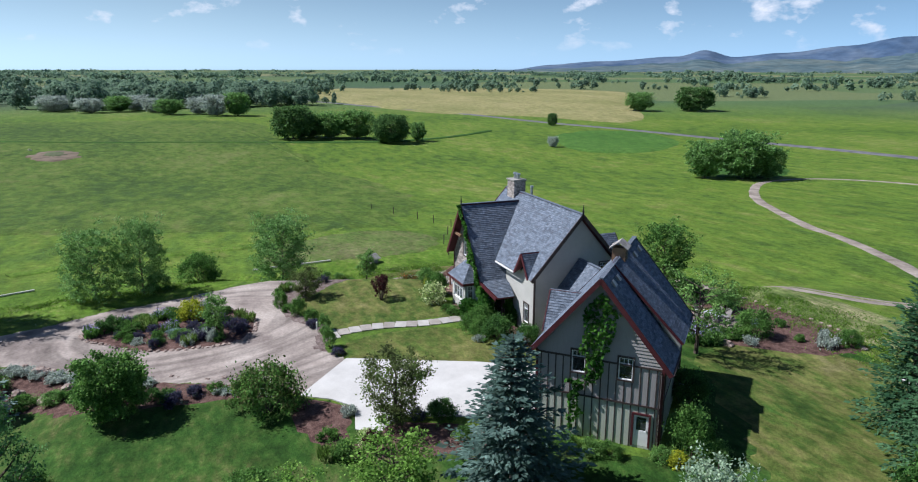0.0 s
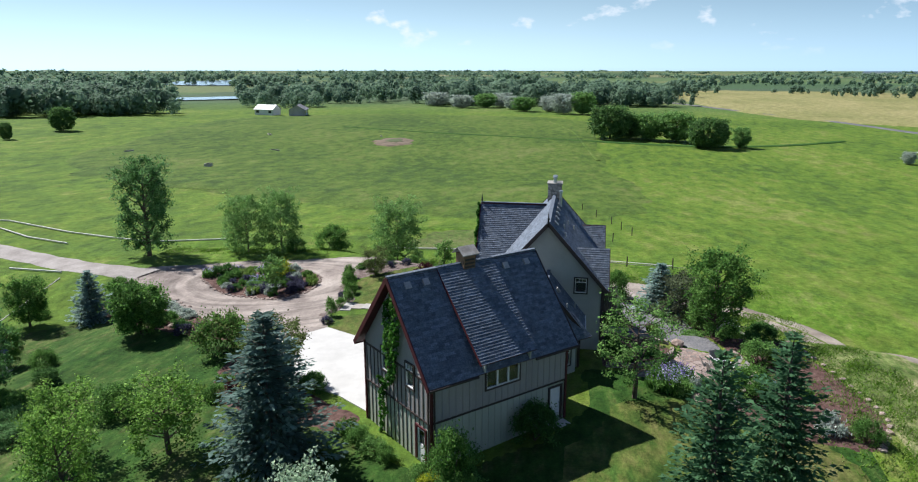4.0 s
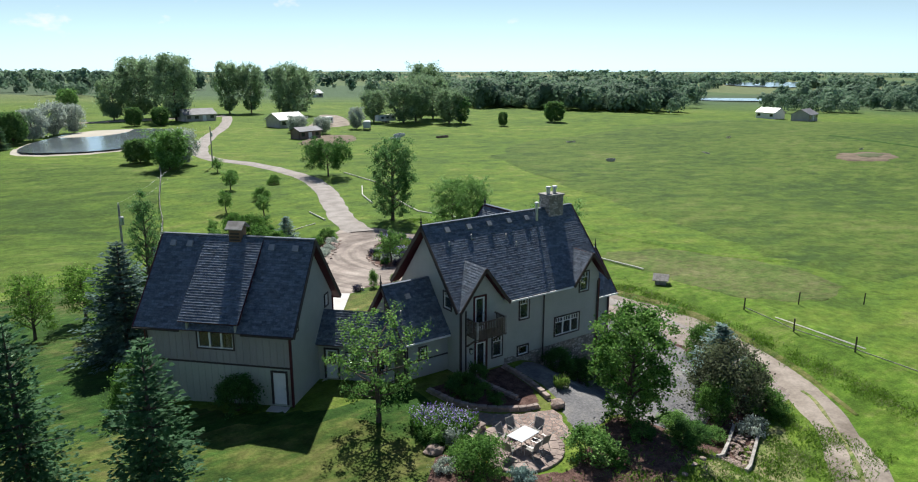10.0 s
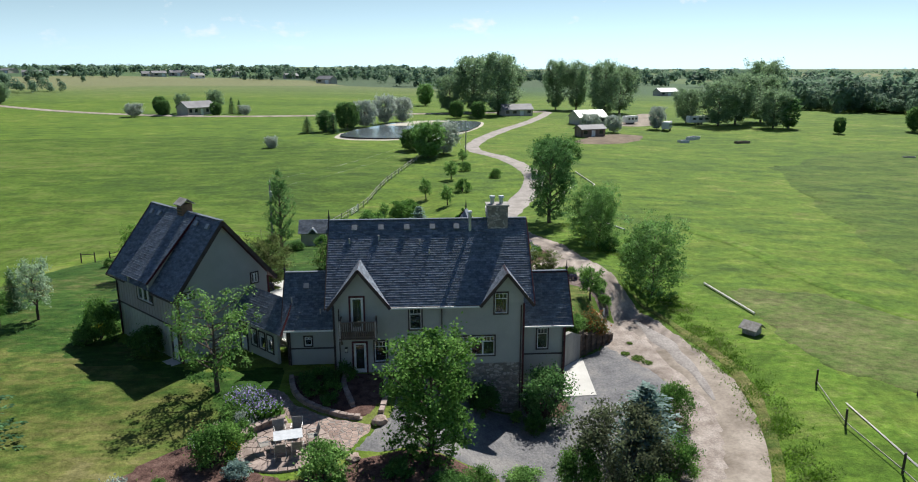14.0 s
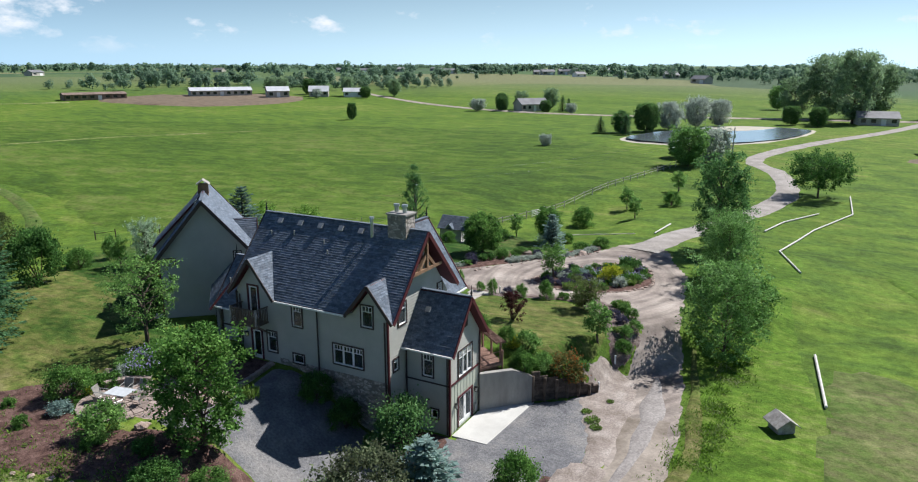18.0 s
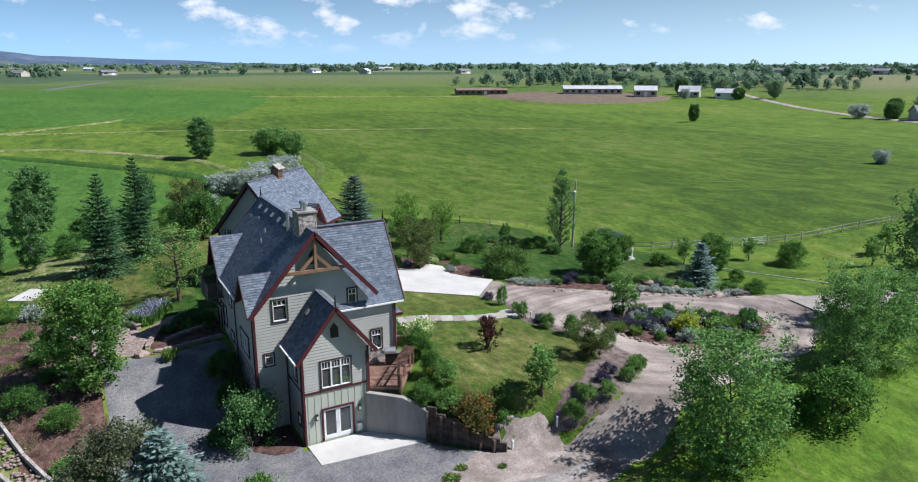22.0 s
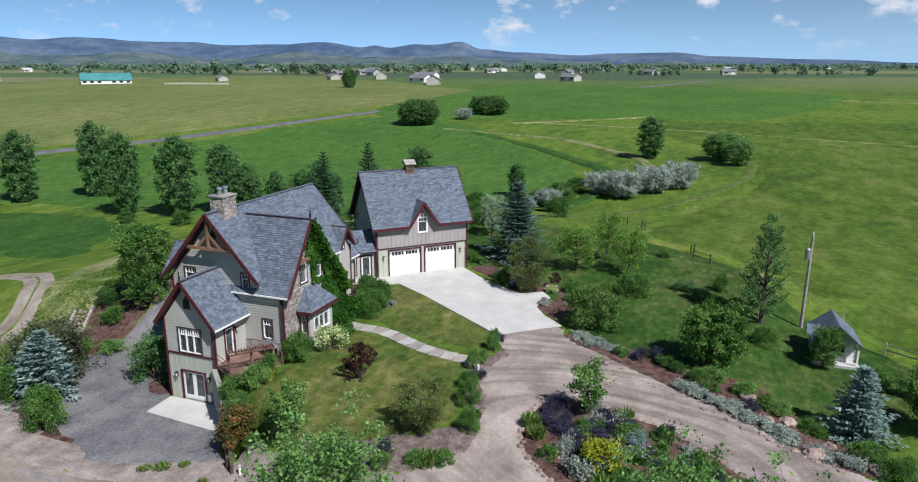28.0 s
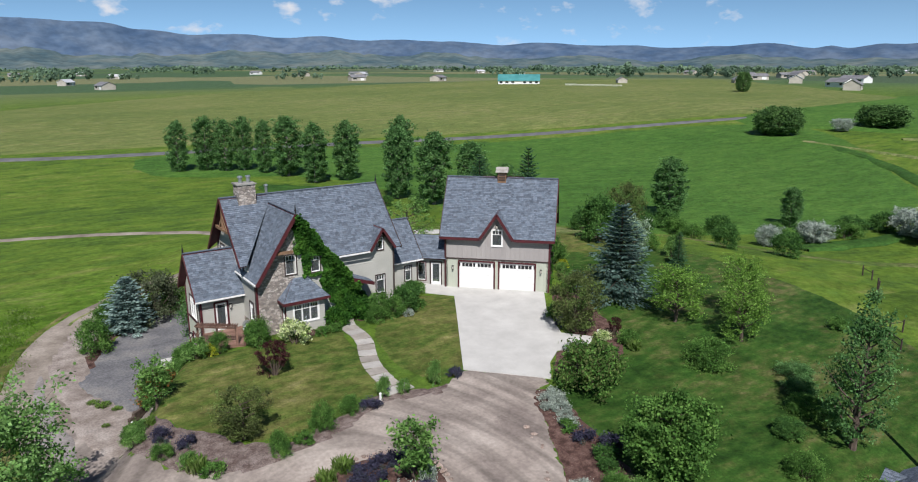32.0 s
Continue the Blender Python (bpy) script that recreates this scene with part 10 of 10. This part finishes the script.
M_TIN = material("white metal roof", [(0.45, 0.46, 0.48), (0.56, 0.57, 0.59)], scale=0.3, rough=0.45, metal=0.0, fine=0.04)
M_TEAL = material("teal metal roof", [(0.05, 0.2, 0.2), (0.08, 0.27, 0.27)], scale=0.2, rough=0.5, fine=0.05)
M_GREYROOF = material("grey far roof", [(0.14, 0.14, 0.15), (0.22, 0.22, 0.23)], scale=0.3, rough=0.7)
M_BARN = material("weathered barn boards", [(0.14, 0.1, 0.08), (0.24, 0.18, 0.15)], scale=0.6, fine=0.15, rough=0.9, stretch=(1, 1, 0.2))
M_PALEWALL = material("cream wall", [(0.38, 0.35, 0.3), (0.48, 0.45, 0.39)], scale=0.4, fine=0.06, rough=0.8)


def far_building(name, label, x, y, turn, long, wide, eave, rise, wallm, roofm, bays=3):
    """A plain gabled building with door and window openings along its sides."""
    b = thing(name, label, "building", pose(x, y, ground(x, y), 0, 0, turn))
    L, W = long / 2, wide / 2
    hole = [(-L + (k + 0.25) * long / bays, -L + (k + 0.75) * long / bays, (0.0 if k == bays // 2 else eave * 0.35), eave * 0.8) for k in range(bays)]
    for o, al in (((0, -W), (1, 0)), ((0, W), (-1, 0))):
        wall(b, "side_wall", o, al, [(-L, -1), (L, -1), (L, eave), (-L, eave)], hole, wallm, style="flat", thick=0.15)
        for k, h in enumerate(hole):
            bm = bmesh.new(); box(bm, h[0], h[1], -0.14, -0.06, h[2], h[3])
            g = part("door" if k == bays // 2 else "window", bm, M_WHITE if k == bays // 2 else M_GLASSDARK, b)
            g.matrix_basis = place(o, al, 0, 0)
    for o, al in (((L, 0), (0, 1)), ((-L, 0), (0, -1))):
        wall(b, "gable_wall", o, al, [(-W, -1), (W, -1), (W, eave), (0, eave + rise), (-W, eave)], [], wallm, style="flat", thick=0.15)
    for k in (-1, 1):
        bm = bmesh.new()
        prism(bm, [(-L - 0.4, k * (W + 0.5), eave - rise * 0.5 / W), (L + 0.4, k * (W + 0.5), eave - rise * 0.5 / W), (L + 0.4, 0, eave + rise), (-L - 0.4, 0, eave + rise)], (0, 0, 0.15))
        part("roof_slope", bm, roofm, b)
    return b


M_GLASSDARK = material("dark window glass", [(0.02, 0.025, 0.03), (0.04, 0.045, 0.05)], scale=0.5, rough=0.08, spec=0.5)
far_building("barn", "pale farm barn with a grey metal roof beyond the pond", 62.5, 191, 14, 10.5, 8, 2.8, 2.0, M_PALEWALL, M_TIN)
far_building("farm_shed", "low dark farm shed in the dirt yard", 53.6, 152.4, 18, 8, 4, 2.4, 0.9, M_BARN, M_GREYROOF)
far_building("farmhouse", "neighbouring farmhouse with a grey roof among trees", -88, 248, 50, 13, 8, 3.2, 2.2, M_PALEWALL, M_GREYROOF, 5)
far_building("farmhouse", "pale farmhouse half hidden by cottonwoods", 43, 231, 10, 12, 7, 2.6, 1.8, M_PALEWALL, M_GREYROOF, 4)
far_building("barn", "long low cattle barn with a white metal roof", -284, 256, 57, 34, 9, 3.4, 1.6, M_PALEWALL, M_TIN, 9)
far_building("barn", "white barn with a bright metal roof", -251, 267, 50, 12, 9, 4.0, 2.2, M_PALEWALL, M_TIN)
far_building("barn", "white barn with a steep bright roof", -238, 288, 35, 11, 8, 3.2, 2.8, M_PALEWALL, M_TIN)
far_building("barn", "small white farm building", -219, 296, 30, 11, 7, 3.2, 1.8, M_WHITE, M_TIN)
far_building("barn", "low dark open cattle barn", -312, 196, 70, 30, 8, 2.8, 0.9, M_BARN, M_BARN, 8)
far_building("warehouse", "white warehouse with a teal metal roof", -325, -374, 140, 31, 16, 3.0, 4.4, M_WHITE, M_TEAL, 7)
for x, y, a, l, w, e, r, wm, rm in ((-408, -166, 20, 14, 9, 3.4, 2.6, M_PALEWALL, M_GREYROOF), (-440, -190, 70, 16, 9, 3.2, 2.4, M_WHITE, M_GREYROOF), (-485, -246, 30, 16, 9, 3.4, 2.4, M_PALEWALL, M_TIN), (-520, -220, 80, 20, 10, 3.2, 2.2, M_WHITE, M_GREYROOF), (-450, -270, 45, 13, 8, 3, 2.2, M_PALEWALL, M_GREYROOF), (-560, -130, 15, 18, 9, 3.2, 2.2, M_WHITE, M_TIN), (-500, -90, 60, 14, 9, 3.2, 2.2, M_PALEWALL, M_GREYROOF), (-390, -330, 50, 12, 7, 3, 1.8, M_PALEWALL, M_GREYROOF),
                                    (293, 135, 15, 14, 8, 3.2, 2.2, M_PALEWALL, M_GREYROOF), (291, 151, 80, 11, 7, 3.0, 2.0, M_WHITE, M_TIN), (271, 373, 40, 18, 9, 3.4, 2.4, M_WHITE, M_TIN), (195, 480, 20, 17, 9, 3.4, 2.4, M_PALEWALL, M_TIN), (-310, 820, 30, 15, 9, 3.4, 2.4, M_PALEWALL, M_GREYROOF), (-430, 860, 75, 16, 9, 3.4, 2.4, M_WHITE, M_GREYROOF), (-560, 790, 20, 15, 9, 3.4, 2.4, M_PALEWALL, M_GREYROOF), (-640, 840, 50, 17, 9, 3.4, 2.4, M_PALEWALL, M_GREYROOF), (-230, 740, 60, 14, 8, 3.4, 2.4, M_WHITE, M_GREYROOF), (-740, 690, 10, 15, 9, 3.4, 2.6, M_PALEWALL, M_GREYROOF), (-140, 800, 40, 16, 9, 3.6, 2.6, M_PALEWALL, M_GREYROOF)):
    far_building("far_house", "pale house far off among trees", x, y, a, l, w, e, r, wm, rm)
HR = random.Random(21)
for k in range(24):
    a, r = math.radians(HR.uniform(150, 202)), HR.uniform(700, 1700)
    far_building("far_house", "pale house far off among trees", r * math.cos(a), r * math.sin(a), HR.uniform(0, 180), HR.uniform(12, 20), HR.uniform(8, 10), 3.4, HR.uniform(1.8, 2.6), HR.choice((M_PALEWALL, M_WHITE)), HR.choice((M_GREYROOF, M_TIN)), 2)
for k in range(26):
    a, r = math.radians(HR.uniform(196, 272)), HR.uniform(560, 1500)
    far_building("far_house", "pale house far off among trees", r * math.cos(a), r * math.sin(a), HR.uniform(0, 180), HR.uniform(13, 24), HR.uniform(8, 11), 3.4, HR.uniform(1.8, 2.8), HR.choice((M_PALEWALL, M_WHITE, M_PALEWALL)), HR.choice((M_GREYROOF, M_GREYROOF, M_TIN)), 2)
for k in range(14):
    a, r = math.radians(HR.uniform(92, 128)), HR.uniform(620, 1200)
    far_building("far_house", "pale house far off among trees", r * math.cos(a), r * math.sin(a), HR.uniform(0, 180), HR.uniform(13, 20), HR.uniform(8, 11), 4.4, HR.uniform(1.8, 2.8), M_PALEWALL, M_GREYROOF, 2)
fence("white board fence of the far ranch", [(-328, -326), (-333, -304), (-339, -283)], 1.5, (0.5, 1.0, 1.4), M_WHITE, 0.2, 5, 0.16)


def trailer(x, y, turn, long, label, mat):
    t = thing("trailer", label, "trailer", pose(x, y, ground(x, y), 0, 0, turn))
    bm = bmesh.new(); box(bm, -long / 2, long / 2, -1.2, 1.2, 0.7, 3.0); bmesh.ops.bevel(bm, geom=bm.edges[:], offset=0.2, segments=2, affect="EDGES"); part("body", bm, mat, t)
    for k in range(3):
        for s in (-1, 1):
            shape_box("window", t, M_GLASSDARK, -long * 0.35 + k * long * 0.28, -long * 0.2 + k * long * 0.28, min(s * 1.19, s * 1.22), max(s * 1.19, s * 1.22), 1.7, 2.4)
    for x2 in (-0.6, 0.5):
        for s in (-1, 1):
            bm = bmesh.new(); tube(bm, (x2, s * 0.9, 0.38), (x2, s * 1.18, 0.38), 0.38, 0.38, 12); part("wheel", bm, M_BLACK, t)


trailer(104, 195, 10, 9, "long white travel trailer parked in the farm yard", M_WHITE)
trailer(78, 192, 25, 5.4, "white pickup-sized van parked by the barn", M_WHITE)
trailer(84, 172, 60, 6, "small pale trailer parked in the yard", M_TIN)


def trough(x, y, turn, l, w, h, label, mat, name="feed_trough"):
    b = thing(name, label, "trough", pose(x, y, ground(x, y), 0, 0, turn))
    for d in ((-l / 2, l / 2, -w / 2, -w / 2 + 0.08), (-l / 2, l / 2, w / 2 - 0.08, w / 2), (-l / 2, -l / 2 + 0.08, -w / 2 + 0.08, w / 2 - 0.08), (l / 2 - 0.08, l / 2, -w / 2 + 0.08, w / 2 - 0.08)):
        shape_box("side", b, mat, *d, -0.2, h)
    shape_box("bottom", b, mat, -l / 2 + 0.08, l / 2 - 0.08, -w / 2 + 0.08, w / 2 - 0.08, -0.2, 0.2)


for x, y, a, l, w, h, m in ((95.5, 142.7, 20, 5, 1.2, 0.6, M_BARN), (108.8, 83, 10, 2.2, 1.4, 0.9, M_PALEWALL), (150, 84, 60, 4, 0.8, 0.4, M_PALEWALL), (128, 118, 0, 3, 1, 0.5, M_PALEWALL), (190, 104, 30, 5, 1, 0.5, M_PALEWALL), (205, 66, 15, 3, 0.8, 0.4, M_PALEWALL), (84, 150, 40, 5, 2, 0.8, M_TIN), (78, 142, 20, 3, 1.6, 0.7, M_TIN)):
    trough(x, y, a, l, w, h, "feed trough standing out in the grass" if m is M_BARN else "pale feed trough out in the grass", m)


# ---- hills ----
HILLS = [(150, 0), (158, 2), (168, 5), (174, 9), (181, 14), (184, 20), (189, 19), (191, 16), (196, 21), (199, 26), (200.6, 38), (202.8, 34), (204.5, 35), (206.4, 29), (207.5, 33), (208.6, 29), (211.7, 38), (215, 34), (219, 31), (221, 35), (225, 37), (228.4, 40), (231.6, 36), (236, 44), (239.5, 47), (242.7, 45), (246.3, 50), (249, 47), (252.3, 52), (255.2, 50), (259, 57), (262, 66), (267, 68), (285, 76), (302, 54), (306.2, 44), (310.2, 31), (314.2, 22), (317.4, 16), (319.5, 27), (321.5, 17), (327.2, 10), (331, 5), (334.5, 0), (340, 0)]


def hills(name, label, dist, share, rough, seed, mat, deep):
    bm = bmesh.new()
    cols = []
    for i in range(520):
        a = 150 + 190 * i / 519
        k = next(j for j in range(len(HILLS) - 1) if HILLS[j + 1][0] >= a)
        f = (a - HILLS[k][0]) / (HILLS[k + 1][0] - HILLS[k][0])
        f = f * f * (3 - 2 * f)
        h = HILLS[k][1] + (HILLS[k + 1][1] - HILLS[k][1]) * f
        n = noise.noise(Vector((a * 0.16, seed, 0))) * 0.55 + noise.noise(Vector((a * 0.45, seed, 3))) * 0.3 + noise.noise(Vector((a * 1.3, seed, 7))) * 0.13 + noise.noise(Vector((a * 4, seed, 7))) * 0.05
        top = max(0.0, h * share * (1 + rough * n)) / 1209 * dist
        row = []
        for j in range(9):
            g = j / 8
            r = dist - deep * (1 - g)
            z = top * g ** 1.25 * (1 + 0.25 * noise.noise(Vector((a * 0.9, g * 3, seed))) * (1 - g) * 2) + (0.0 if j else -25)
            t = math.radians(a)
            row.append(bm.verts.new((r * math.cos(t), r * math.sin(t), z + 16 * g * min(1.0, top / 25) - 6)))
        cols.append(row)
    for p, q in zip(cols, cols[1:]):
        for j in range(8):
            bm.faces.new((p[j], p[j + 1], q[j + 1], q[j]))
    bmesh.ops.recalc_face_normals(bm, faces=bm.faces[:])
    if sum(f.normal.z for f in bm.faces) < 0:
        bmesh.ops.reverse_faces(bm, faces=bm.faces[:])
    tagged(obj(name, bm, mat, smooth=True), label, "hills", kind="structure")


# distance haze is mixed into both base colours as blue
M_HILL = material("haze-tinted hills", [(0.05, 0.085, 0.145), (0.078, 0.116, 0.175), (0.112, 0.148, 0.2)], scale=0.004, fine=0.16, fine_scale=0.02, rough=1.0, spec=0.0, bump=0.2, bump_scale=0.01)
M_FOOT = material("haze-tinted foothills", [(0.055, 0.092, 0.11), (0.088, 0.125, 0.132), (0.13, 0.158, 0.15)], scale=0.006, fine=0.2, fine_scale=0.025, rough=1.0, spec=0.0, bump=0.3, bump_scale=0.015)
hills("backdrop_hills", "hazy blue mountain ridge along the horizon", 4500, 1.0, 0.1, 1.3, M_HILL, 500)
hills("backdrop_foothills", "haze-tinted foothills below the mountain ridge", 3900, 0.42, 1.1, 5.7, M_FOOT, 600)

drop_notes()
